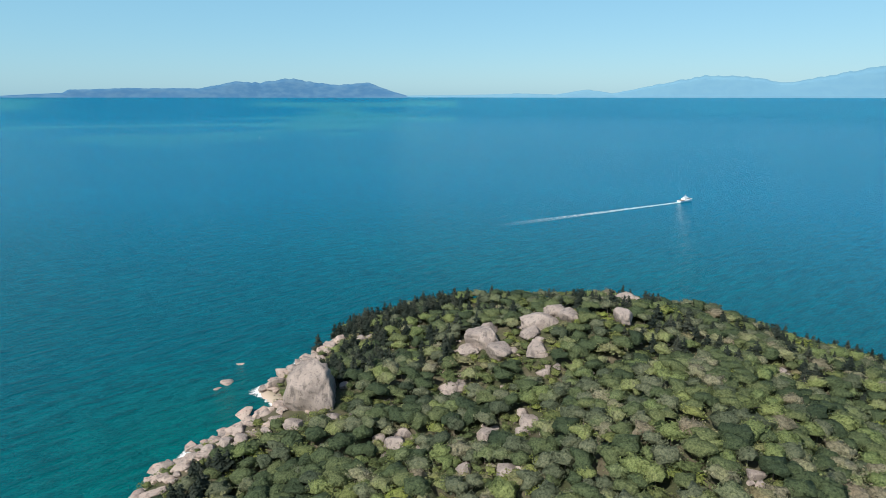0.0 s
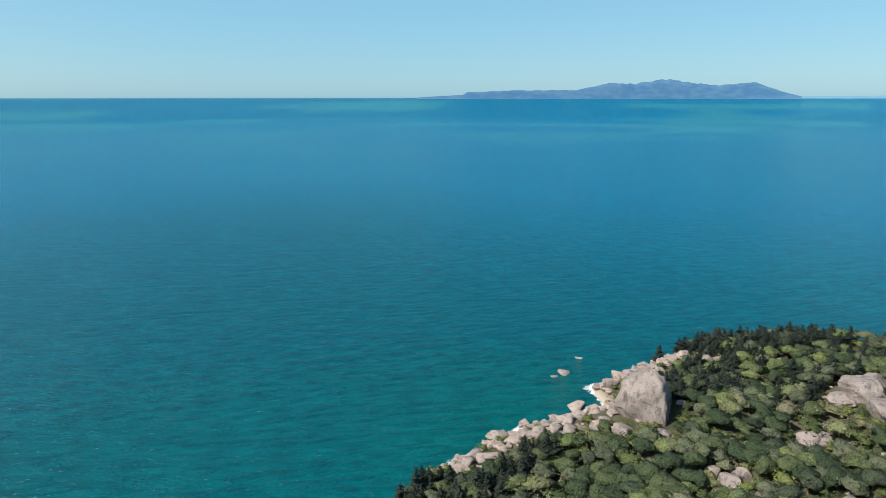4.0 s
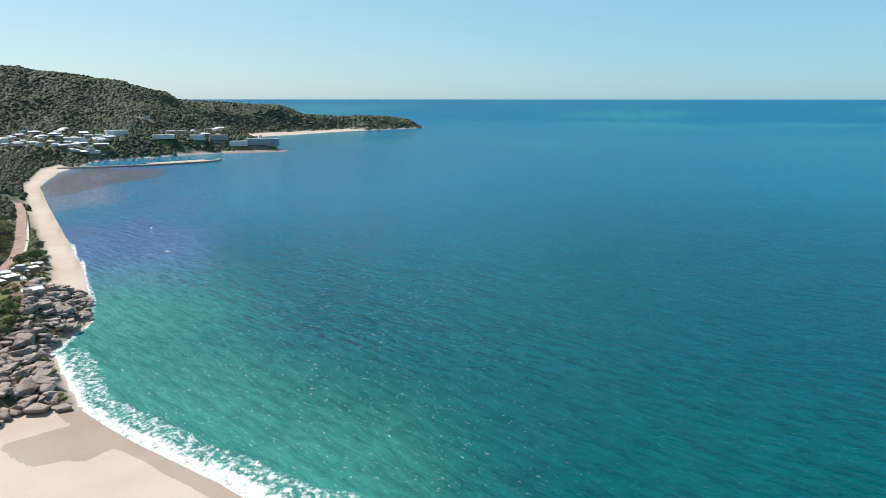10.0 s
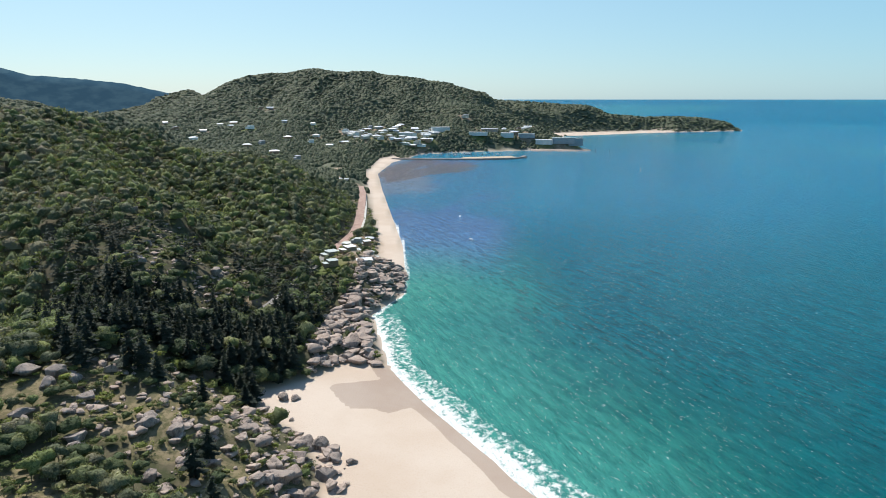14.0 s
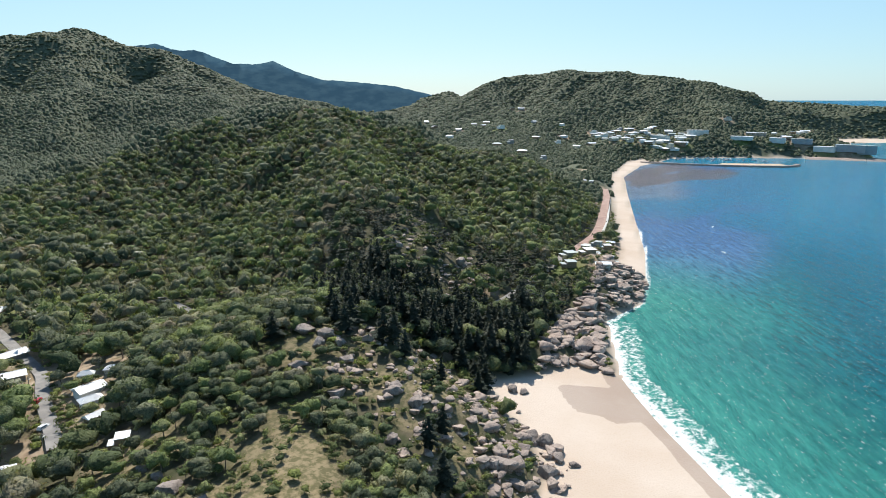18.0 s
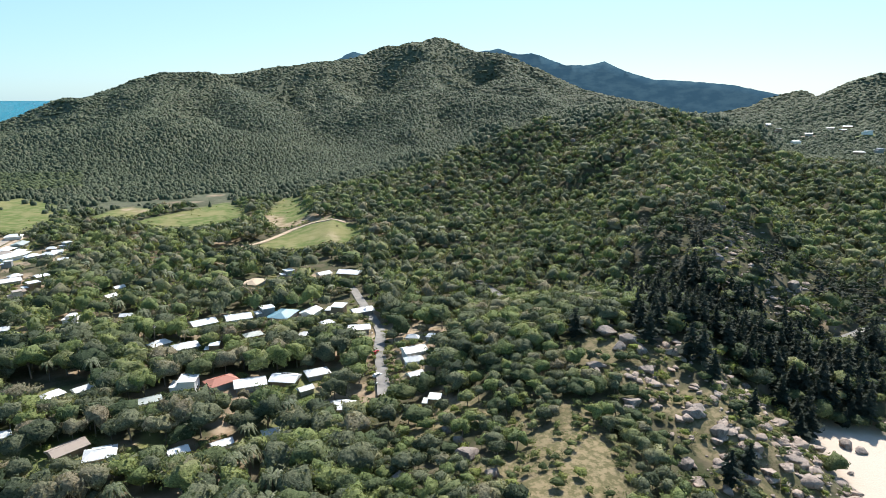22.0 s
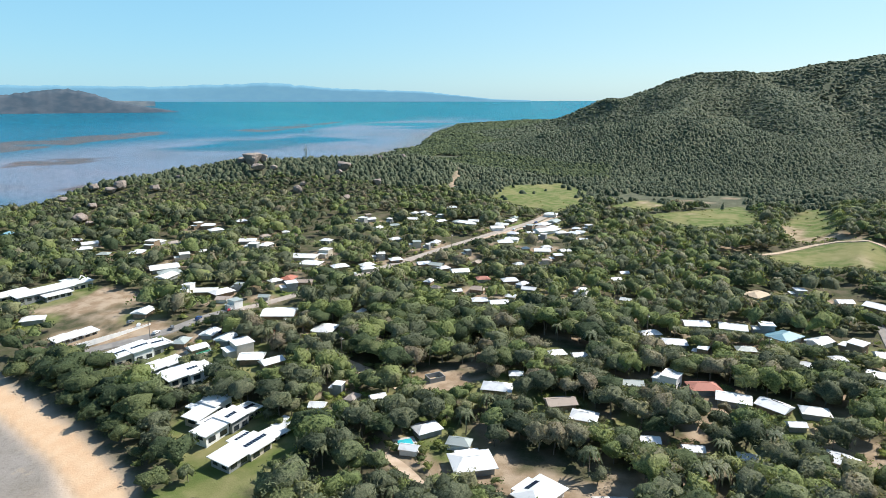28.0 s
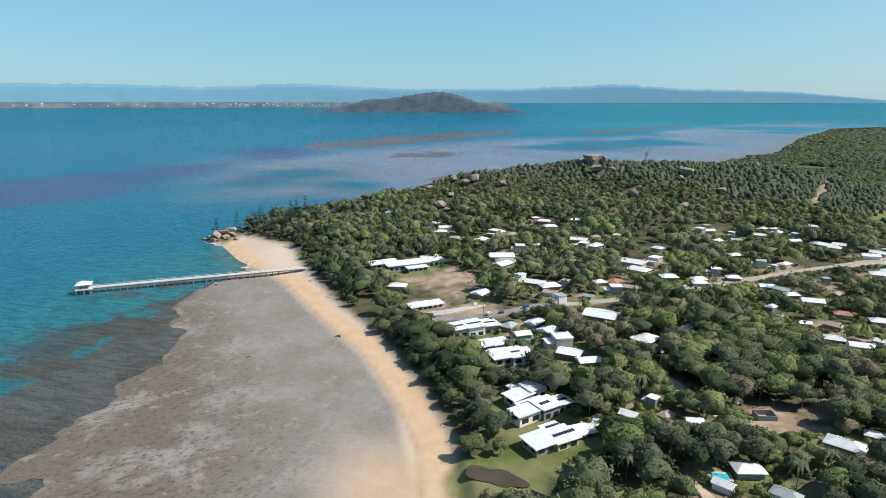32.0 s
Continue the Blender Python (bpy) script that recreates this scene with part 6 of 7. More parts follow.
# ---- boulders ----
def boulder_mesh(name, seed, sub, flat, material):
    bm = bmesh.new()
    bmesh.ops.create_icosphere(bm, subdivisions=sub, radius=0.5)
    o = Vector((seed * 7.1, seed * 3.3, seed))
    cuts = [Vector((noise.random() - 0.5, noise.random() - 0.5, noise.random() * 0.9 - 0.3)).normalized() for _ in range(9)]
    for v in bm.verts:
        p = v.co.normalized()
        k = 1 + 0.32 * noise.noise(p * 1.3 + o) + 0.12 * noise.noise(p * 3.1 + o)
        v.co = p * 0.5 * k
        for c in cuts:
            over = v.co.dot(c) - 0.31
            if over > 0:
                v.co -= c * over * 0.92
        v.co += p * (0.035 * noise.noise(p * 6 + o) + 0.02 * noise.noise(p * 13 + o))
        v.co.z *= flat
    for f_ in bm.faces:
        f_.smooth = True
    me = bpy.data.meshes.new(name)
    bm.to_mesh(me)
    bm.free()
    me.materials.append(material)
    return me


ROCKS = [boulder_mesh("boulder", i, 4, (0.75, 0.9, 0.6, 0.8, 0.68, 0.55)[i], M_GRANITE) for i in range(6)]


def slab_mesh(name, seed, flat, material):
    """An angular block of broken granite with worn edges."""
    g = random.Random(seed)
    bm = bmesh.new()
    for _ in range(13):
        p = Vector((g.uniform(-1, 1), g.uniform(-1, 1), g.uniform(-1, 1)))
        p = p / max(abs(p.x), abs(p.y), abs(p.z)) * g.uniform(0.8, 1.0)
        bm.verts.new((p.x * 0.5, p.y * 0.42, p.z * 0.5 * flat))
    hull = bmesh.ops.convex_hull(bm, input=bm.verts[:])
    loose = [v for v in bm.verts if not v.link_faces]
    bmesh.ops.delete(bm, geom=loose, context="VERTS")
    bmesh.ops.dissolve_limit(bm, angle_limit=0.25, verts=bm.verts[:], edges=bm.edges[:])
    bmesh.ops.bevel(bm, geom=bm.edges[:], offset=0.035, segments=1, affect="EDGES")
    bmesh.ops.triangulate(bm, faces=bm.faces[:])
    me = bpy.data.meshes.new(name)
    bm.to_mesh(me)
    bm.free()
    me.materials.append(material)
    return me


SHORE_ROCKS = [slab_mesh("shore_rock", 10 + i, (0.6, 0.5, 0.75, 0.42, 0.55)[i], M_SHORE_ROCK) for i in range(5)] + [boulder_mesh("shore_rock", 10 + i, 2, (0.7, 0.62)[i], M_SHORE_ROCK) for i in range(2)]
ROCK_SPOTS = []
rng = random.Random(3)


def lay_rock(name, label, meshes, a, r, wide, sink=0.25, tall=1.0, group="", off=(0, 0)):
    x, y, _ = polar(a, r)
    x, y = x + off[0], y + off[1]
    ob = new(name, rng.choice(meshes))
    z = max(float(height(np.array([x]), np.array([y]))[0]), -1.0)
    ob.matrix_basis = pose(x, y, z + wide * (0.36 * tall - sink), rng.uniform(-14, 14), rng.uniform(-14, 14), rng.uniform(0, 360)) @ Matrix.Diagonal((wide, wide * rng.uniform(0.75, 1.1), wide * tall, 1))
    ROCK_SPOTS.append((x, y, wide * 0.5))
    return tagged(ob, label, "rock", group)


for a, r, wd_ in BOULDERS_HEAD:
    lay_rock("boulder", "weathered pinkish-grey granite boulder among headland scrub", ROCKS, a, r, wd_ * 1.1, 0.2, 0.85, "headland boulders")
    for _ in range(2):
        lay_rock("boulder", "weathered pinkish-grey granite boulder among headland scrub", ROCKS, a + rng.uniform(-2, 2) * wd_ / 9, r + rng.uniform(-0.8, 0.8) * wd_, wd_ * rng.uniform(0.35, 0.75), 0.14, 0.85, "headland boulders")
lay_rock("boulder", "rounded pale granite tor standing on the headland crest", ROCKS, -15.2, 243.3, 11, 0.0, 0.85)
for a, r, wd_ in BOULDERS_SHORE:
    lay_rock("boulder", "rounded pale granite boulder on the rocky shore", ROCKS, a, r, wd_, 0.15, 0.85, "shore boulders")
dome = lay_rock("granite_dome", "huge bare grey granite dome above the shore", ROCKS[1:2], 14.9, 213.6, 27, 0.12, 1.0)
dome.rotation_euler = (0.1, -0.15, 2.2)
for a, r, wd_ in SEA_ROCKS:
    lay_rock("sea_rock", "dark wet rock awash off the headland", SHORE_ROCKS, a, r, max(wd_ * 1.3, 3.5), 0.02, 0.55, "sea rocks")
for a, r, wd_ in BOULDERS_SADDLE:
    lay_rock("boulder", "pale granite boulder in dry grass on the slope", ROCKS, a, r, wd_ * 1.15, 0.14, 0.85, "slope boulders")
for a, r, wd_ in BOULDERS_CLIFF:
    lay_rock("boulder", "grey granite block on the wooded cliff", ROCKS, a, r, wd_ * 0.62, 0.06, 1.0, "cliff boulders")
for a, r, wd_ in BOULDERS_POINT:
    lay_rock("boulder", "pinkish granite outcrop on the hill top", ROCKS, a, r, wd_ * 0.95, 0.0, 0.85, "hill outcrops")
for a, r, wd_ in POINT_ROCKS:
    lay_rock("shore_rock", "stacked brown granite rocks at the end of the beach", SHORE_ROCKS, a, r, wd_, 0.1, 0.8, "point rocks")


def scatter_in(poly, count, lo, hi, seed):
    g = np.random.RandomState(seed)
    mn, mx = poly.min(0), poly.max(0)
    out = []
    while len(out) < count:
        p = mn + (mx - mn) * g.rand(400, 2)
        p = p[inside(poly, p[:, 0], p[:, 1])]
        out += [(q[0], q[1], lo + (hi - lo) * g.rand() ** 2.2) for q in p]
    return out[:count]


SHELF = outline([(122.5, 262), (118.5, 280), (115.3, 271), (116.6, 300), (116.5, 348), (113.4, 381), (112.8, 428), (114.6, 455), (116.3, 440), (117.6, 380), (120.6, 322), (121.4, 300)])
WEST_ROCKS = outline([(118.2, 186), (120.2, 203), (123.0, 209), (127.8, 235), (131, 205), (128, 165), (122.5, 150)])
HEAD_SHORE = outline([(36.2, 181.1), (31.7, 197.4), (26.5, 216.5), (21.3, 228.7), (17.8, 241.1), (19.6, 256.4), (14.8, 284.6), (11.9, 297.2), (10.5, 281.9), (13.7, 252.4), (14, 225.4), (18.8, 203.2), (25, 191.2), (33.3, 172.6)])
CLIFF = outline([(126.5, 345), (128, 420), (132, 430), (135.5, 420), (136.5, 345), (133, 320), (129, 325)])
HEAD = outline([(7.1, 258.4), (-5, 244.6), (-19.4, 237.8), (-29.6, 216.8), (-25, 167.2), (0.1, 160.2), (20.2, 176.4), (17.6, 213)])
rest = scatter_in(HEAD, 150, 0.8, 3.6, 5)
for poly, n, lo, hi, keep_, word in ((SHELF, 820, 1.2, 8.5, 120, "tumbled brown granite rock on the shore shelf"), (WEST_ROCKS, 190, 0.9, 6.5, 50, "angular pale granite rock beside the beach"), (HEAD_SHORE, 380, 1.2, 6.5, 65, "loose granite rock along the headland shore"), (SLOPE, 420, 0.8, 5.0, 30, "pale granite block on the dry slope"), (CLIFF, 240, 1.2, 4.2, 25, "grey granite block on the wooded cliff")):
    spots = sorted(scatter_in(poly, n, lo, hi, n), key=lambda q: -q[2])
    for x, y, s in spots[:keep_]:
        lay_rock("shore_rock", word, SHORE_ROCKS, 0, 0, s * rng.uniform(0.85, 1.25), 0.1, rng.uniform(0.5, 0.85), "shore rocks", (x, y))
    rest += spots[keep_:]
g = np.random.RandomState(77)
base = [np.array([v.co[:] for v in m.vertices]) for m in SHORE_ROCKS[:4]]
tri = [np.array([p.vertices[:] for p in m.polygons]) for m in SHORE_ROCKS[:4]]
V, F, off = [], [], 0
hz = height(np.array([q[0] for q in rest]), np.array([q[1] for q in rest]))
for (x, y, s), z in zip(rest, hz):
    k = g.randint(4)
    t_ = g.rand() * 6.28
    b = base[k] * s
    V.append(np.stack([b[:, 0] * math.cos(t_) - b[:, 1] * math.sin(t_) + x, b[:, 0] * math.sin(t_) + b[:, 1] * math.cos(t_) + y, b[:, 2] * 0.8 + max(z, -0.5) + 0.12 * s], 1))
    F.append(tri[k] + off)
    off += len(b)
tagged(new("small_rocks", mesh_np("small_rocks", np.concatenate(V), np.concatenate(F), M_SHORE_ROCK)), "small loose brown and pale rocks along the shore", "rocks", kind="stuff")

# pale city on the far shore of the mainland
V, F = [], []
g = np.random.RandomState(31)
for i in range(70):
    a_ = 245 + 24 * g.rand() ** 1.3
    x, y, _ = polar(a_, 4688 + 6 * g.rand())
    w_2, hgt, z0 = 4 + 14 * g.rand(), 3 + 7 * g.rand() ** 2, 92 + 18 * g.rand()
    c_, s_ = math.cos(radians(a_)), math.sin(radians(a_))
    o = len(V)
    for dx, dy, dz in ((-1, -1, 0), (1, -1, 0), (1, 1, 0), (-1, 1, 0), (-1, -1, 1), (1, -1, 1), (1, 1, 1), (-1, 1, 1)):
        u_, v_ = dx * w_2 / 2, dy * 2.0
        V.append((x + u_ * c_ - v_ * s_, y + u_ * s_ + v_ * c_, z0 + dz * hgt))
    F += [[o + k for k in q] for q in ((0, 1, 5, 4), (1, 2, 6, 5), (2, 3, 7, 6), (3, 0, 4, 7), (4, 5, 6, 7))]
tagged(new("city_buildings", mesh_np("city_buildings", np.array(V), np.array(F), M_BLOCK[0], False)), "tiny pale city buildings along the far mainland shore", "buildings", kind="stuff")


# ---- yards, lawns and bare earth round the houses ----
yard = gx * 0
lawns = gx * 0
rng = random.Random(12)
for hx, hy, hr in HOUSE_SPOTS:
    e = np.hypot(gx - hx, gy - hy)
    soft = smooth(hr + 9 - e, 0, 5)
    if rng.random() < 0.45:
        lawns = np.maximum(lawns, soft * 0.9)
    else:
        yard = np.maximum(yard, soft * 0.75)
lawns = np.maximum.reduce([lawns, edge_mask(LAWN, gx, gy, 3)] + [edge_mask(p, gx, gy, 2) for p in LAWNS])
yard = np.maximum.reduce([yard] + [0.9 * edge_mask(p, gx, gy, 2.5) for p in EARTHS])
green = np.maximum(green, lawns * (green < 0.5))
yard = np.maximum(yard, 0.9 * edge_mask(PAVED, gx, gy, 4) * smooth(noise2(gx, gy, 22, 33), 0.3, 0.5))
town = smooth(noise2(gx, gy, 45, 31), 0.55, 0.66) * (gz < 16) * (gd > 25) * (np.hypot(gx, gy) > 150) * (np.hypot(gx, gy) < 1100) * (gx < 100)
paint(ground_mesh, "zone", [sandy, green, np.maximum(town * 0.8, yard * (1 - lawns))])
paint(ground_mesh, "zone3", [np.maximum(edge_mask(SAND_PICNIC, gx, gy, 3) * (1 - 0.85 * smooth(gd + 6 * (noise2(gx, gy, 30, 36) - 0.5), 11, 16)), flush), smooth(-gd + 40 * (noise2(gx, gy, 45, 52) - 0.5), 25, 85), smooth(np.hypot(gx, gy), 620, 850)])
paint(ground_mesh, "zone2", [wetness, muddy, bare])


# ---- trees ----
def icosphere(sub):
    bm = bmesh.new()
    bmesh.ops.create_icosphere(bm, subdivisions=sub, radius=1.0)
    v, f_ = np.array([q.co[:] for q in bm.verts]), np.array([[w.index for w in q.verts] for q in bm.faces])
    bm.free()
    return v, f_


ICO = {1: icosphere(1), 2: icosphere(2)}


def dome(sides):
    """A low dome of leaves, open below."""
    t = np.arange(sides) * 2 * math.pi / sides
    a = np.stack([np.cos(t) * 0.72, np.sin(t) * 0.72, np.full(sides, 0.62)], 1)
    b = np.stack([np.cos(t + 0.5), np.sin(t + 0.5), np.full(sides, -0.35)], 1)
    k = np.arange(sides)
    n = (k + 1) % sides
    return np.concatenate([[[0, 0, 1.0]], a, b]), np.concatenate([np.stack([k * 0, k + 1, n + 1], 1), np.stack([k + 1, k + 1 + sides, n + 1], 1), np.stack([n + 1, k + 1 + sides, n + 1 + sides], 1)])



def join(parts):
    V, F, off = [], [], 0
    for v, f_ in parts:
        V.append(v)
        F.append(f_ + off)
        off += len(v)
    return np.concatenate(V), np.concatenate(F)


def crown_shape(seed, lobes, leaves, flat=0.75, wide=1.0, spray=0.02, sub=2, hang=0.0, loose=0.6, ragged=0.24):
    """A crown about 1 high over z = 0: a rounded mass of bulging lobes with creases between them, its skin loosened by small leaf sprays."""
    g = np.random.RandomState(seed)
    C, S = [], []
    for i in range(lobes):
        t, rr = g.rand() * 6.28, (0.0 if i == 0 else 0.2 + 0.27 * g.rand())
        C.append((math.cos(t) * rr, math.sin(t) * rr, (0.16 if i == 0 else -0.3 * g.rand() + 0.12)))
        S.append((0.13 + 0.13 * g.rand()) * (1.3 if lobes < 4 else 1.0))
    C, S = np.array(C), np.array(S)
    v, f_ = ICO[sub]
    along_ = v @ C.T
    under = S[None] ** 2 - (C ** 2).sum(1)[None] + along_ ** 2
    r = np.where(under > 0, along_ + np.sqrt(np.maximum(under, 0)), 0.0).max(1)
    r = 0.9 * np.maximum(r, 0.15) * (1 + ragged * (2 * g.rand(len(v)) - 1))
    squash, lift = np.array([wide, wide, flat]), np.array([0, 0, 0.64])
    body = v * r[:, None] * squash + lift
    f_ = f_[v[f_].mean(1)[:, 2] > -0.62]
    which = g.choice(lobes, leaves, p=S * S / (S * S).sum())
    d = g.randn(leaves, 3)
    d /= np.linalg.norm(d, axis=1)[:, None]
    d[:, 2] = np.where(d[:, 2] < -0.3, -d[:, 2], d[:, 2])
    p = (C[which] + d * S[which][:, None] * (0.8 + 0.42 * g.rand(leaves))[:, None]) * squash + lift
    # each spray is a small triangle lying roughly along the crown's skin
    face = d + loose * g.randn(leaves, 3) + np.array([0, 0, 0.25])
    face[:, 2] *= 1 - hang
    face /= np.linalg.norm(face, axis=1)[:, None]
    a = np.cross(face, g.randn(leaves, 3))
    a /= np.linalg.norm(a, axis=1)[:, None]
    b = np.cross(face, a)
    k = (spray * (0.5 + 1.0 * g.rand(leaves)))[:, None]
    tri = np.stack([p + a * k * 1.5, p - a * k * 0.8 + b * k, p - a * k * 0.8 - b * k], 1)
    return join([(body, f_), (tri.reshape(-1, 3), np.arange(leaves * 3).reshape(-1, 3))])


def clump_shape(seed, sides=4):
    """A far crown: an uneven dome of facets."""
    g = np.random.RandomState(seed)
    v, f_ = dome(sides)
    v = v * (1 + 0.34 * (2 * g.rand(len(v), 1) - 1)) * np.array([0.52, 0.52, 0.42]) + np.array([0.1 * g.randn(), 0.1 * g.randn(), 0.6])
    return v, f_


def pine_shape(seed, tiers, boughs, tufts=2):
    """A hoop pine: whorls of separate drooping boughs, tufted at their tips, on a narrow spire."""
    g = np.random.RandomState(seed)
    parts = []
    for i in range(tiers):
        f_ = i / (tiers - 1)
        z, rad = 0.16 + 0.78 * f_, (0.24 * (1 - f_ ** 1.6) + 0.045) * (0.75 + 0.5 * g.rand())
        for b in range(boughs):
            t = (b + g.rand()) * 6.28 / boughs
            ln = rad * (0.6 + 0.7 * g.rand())
            d, s = np.array([math.cos(t), math.sin(t), 0.0]), np.array([-math.sin(t), math.cos(t), 0.0])
            up = np.array([0, 0, 1.0])
            root, tip = up * (z + 0.05), d * ln + up * (z + 0.03 * g.randn() - 0.1 * ln)
            wd = 0.3 * ln + 0.015
            mid_ = root * 0.4 + tip * 0.6
            parts.append((np.array([root, mid_ + s * wd - up * 0.02, tip, mid_ - s * wd - up * 0.02]), np.array([[0, 1, 2], [0, 2, 3]])))
            for _ in range(tufts):
                p = root * 0.35 + tip * 0.65 + g.randn(3) * 0.35 * ln * np.array([1, 1, 0.5])
                parts.append((p + g.randn(3, 3) * 0.028, np.array([[0, 1, 2]])))
    return join(parts)


def palm_shape(seed, fronds=11):
    g = np.random.RandomState(seed)
    parts = []
    for i in range(fronds):
        t, droop, ln = i * 6.28 / fronds + g.rand() * 0.4, 0.15 + 0.3 * g.rand(), 0.42 + 0.1 * g.rand()
        d, s = np.array([math.cos(t), math.sin(t), 0]), np.array([-math.sin(t), math.cos(t), 0])
        mid_ = [np.array([0, 0, 0.86]), d * ln * 0.5 + np.array([0, 0, 0.94 - droop * 0.15]), d * ln + np.array([0, 0, 0.86 - droop])]
        v = np.array([mid_[0], mid_[1] + s * 0.07 - [0, 0, 0.03], mid_[1] + [0, 0, 0.02], mid_[1] - s * 0.07 - [0, 0, 0.03], mid_[2]])
        parts.append((v, np.array([[0, 1, 2], [0, 2, 3], [1, 4, 2], [2, 4, 3]])))
    return join(parts)


def trunk_shape(h=0.62, rad=0.02, lean=0.04, limbs=3, seed=0):
    """A tapered trunk with a few limbs."""
    g = np.random.RandomState(seed)
    parts = []

    def limb(p, q, r0, r1):
        t = np.arange(5) * 2 * math.pi / 5
        ring = np.stack([np.cos(t), np.sin(t), np.zeros(5)], 1)
        v = np.concatenate([p + ring * r0, q + ring * r1])
        k = np.arange(5)
        parts.append((v, np.concatenate([np.stack([k, (k + 1) % 5, (k + 1) % 5 + 5], 1), np.stack([k, (k + 1) % 5 + 5, k + 5], 1)])))

    top = np.array([lean, lean * 0.5, h])
    limb(np.array([0, 0, -0.06]), top, rad * 1.4, rad * 0.7)
    for i in range(limbs):
        t = i * 6.28 / max(limbs, 1) + g.rand()
        start = top * (0.55 + 0.35 * g.rand())
        limb(start, start + np.array([math.cos(t) * 0.22, math.sin(t) * 0.22, 0.2 + 0.1 * g.rand()]), rad * 0.6, rad * 0.25)
    return join(parts)


# where nothing may grow
houses_xy = np.array(HOUSE_SPOTS)
rocks_xy = np.array(ROCK_SPOTS)


def clear_of(x, y):
    """1 where a tall tree may stand, 0.5 for low growth, 0 for none."""
    ok = np.ones(len(x))
    for hx, hy, hr in houses_xy:
        dx, dy = x - hx, y - hy
        near = (np.abs(dx) < hr + 16) & (np.abs(dy) < hr + 16)
        if not near.any():
            continue
        n = math.hypot(hx, hy)
        toward = -(dx * hx + dy * hy) / n
        d = np.hypot(dx, dy)
        ok[near & (d < hr + 0.8)] = 0
        lane = near & (toward > 0) & (d < hr + (3.5 if n < 340 else 5)) & (np.abs(dx * hy - dy * hx) / n < hr)
        ok[lane] = np.minimum(ok[lane], 0.5)
    for rx, ry, rr in rocks_xy:
        if rr < 0.9:
            continue
        dx, dy = x - rx, y - ry
        near = (np.abs(dx) < rr + 6) & (np.abs(dy) < rr + 6)
        if not near.any():
            continue
        n = math.hypot(rx, ry)
        d = np.hypot(dx, dy)
        ok[near & (d < rr * 0.95)] = 0
        lane = near & (d < rr + 4.5) & (-(dx * rx + dy * ry) / n > 0)
        ok[lane] = np.minimum(ok[lane], 0.5)
    for line, width in ROAD_LINES:
        d, _ = line_distance(line, x, y, closed=False)
        ok[d < width / 2 + 1.6] = 0
        ok[(d < width / 2 + 5)] = np.minimum(ok[(d < width / 2 + 5)], 0.5)
    for p in (SAND_ROCKY, SAND_PICNIC, SAND_NELLY, SAND_FAR, FLAT_PICNIC, REEF_NELLY):
        ok[inside(p, x, y)] = 0
    dice = np.random.RandomState(19).rand(len(x))
    for p in GREENS:
        rim, _ = line_distance(p, x, y)
        ok[inside(p, x, y) & (dice > np.where(rim < 12, 0.16, 0.03))] = 0
    for p in [PAVED, LAWN] + EARTHS + LAWNS:
        ok[inside(p, x, y)] = 0
    return ok


def height_cap(x, y):
    """How tall a tree may be before it would screen a roof, a green, a road or a beach behind it."""
    cap = np.full(len(x), 99.0)
    r = np.hypot(x, y)
    dip = 100.0 / np.maximum(r, 60)
    ox, oy = x / r, y / r
    for hx, hy, hr in houses_xy:
        dx, dy = hx - x, hy - y
        near = (np.abs(dx) < hr + 40) & (np.abs(dy) < hr + 40)
        if not near.any():
            continue
        ahead, aside = dx * ox + dy * oy, np.abs(dx * oy - dy * ox)
        m = near & (ahead > -hr) & (aside < hr + 3.5)
        cap[m] = np.minimum(cap[m], np.where(r[m] < 340, 2.7, 2.2) + np.maximum(ahead[m] - hr * 0.8, 0) * dip[m])
    for hx, hy, hr in rocks_xy[rocks_xy[:, 2] > 2.4]:
        dx, dy = hx - x, hy - y
        ahead, aside = dx * ox + dy * oy, np.abs(dx * oy - dy * ox)
        m = (ahead > 0) & (ahead < 45) & (aside < hr * 0.9)
        cap[m] = np.minimum(cap[m], 1.2 + np.maximum(ahead[m] - hr * 0.6, 0) * dip[m])
    for s in (3, 6, 10, 15, 21, 28, 36, 46):
        qx, qy = x + ox * s, y + oy * s
        show = np.zeros(len(x), bool)
        for p in GREENS + EARTHS + LAWNS:
            show |= inside(p, qx, qy)
        show |= inside(SAND_NELLY, qx, qy)
        for line, width in ROAD_LINES:
            if line[:, 0].mean() < -300 or width < 2.5:
                continue
            d, _ = line_distance(line, qx, qy, closed=False)
            show |= d < width / 2
        cap[show] = np.minimum(cap[show], 0.8 + s * dip[show])
    return cap


def candidates(r0, r1, step, seed):
    g = np.random.RandomState(seed)
    n = int(2 * r1 / step)
    i, j = np.meshgrid(np.arange(n), np.arange(n), indexing="ij")
    x, y = (-r1 + (i + g.rand(n, n)) * step).ravel(), (-r1 + (j + g.rand(n, n)) * step).ravel()
    r = np.hypot(x, y)
    m = (r >= r0) & (r < r1)
    x, y = x[m], y[m]
    d = shore(x, y)
    m = d > 3
    return x[m], y[m], d[m], g


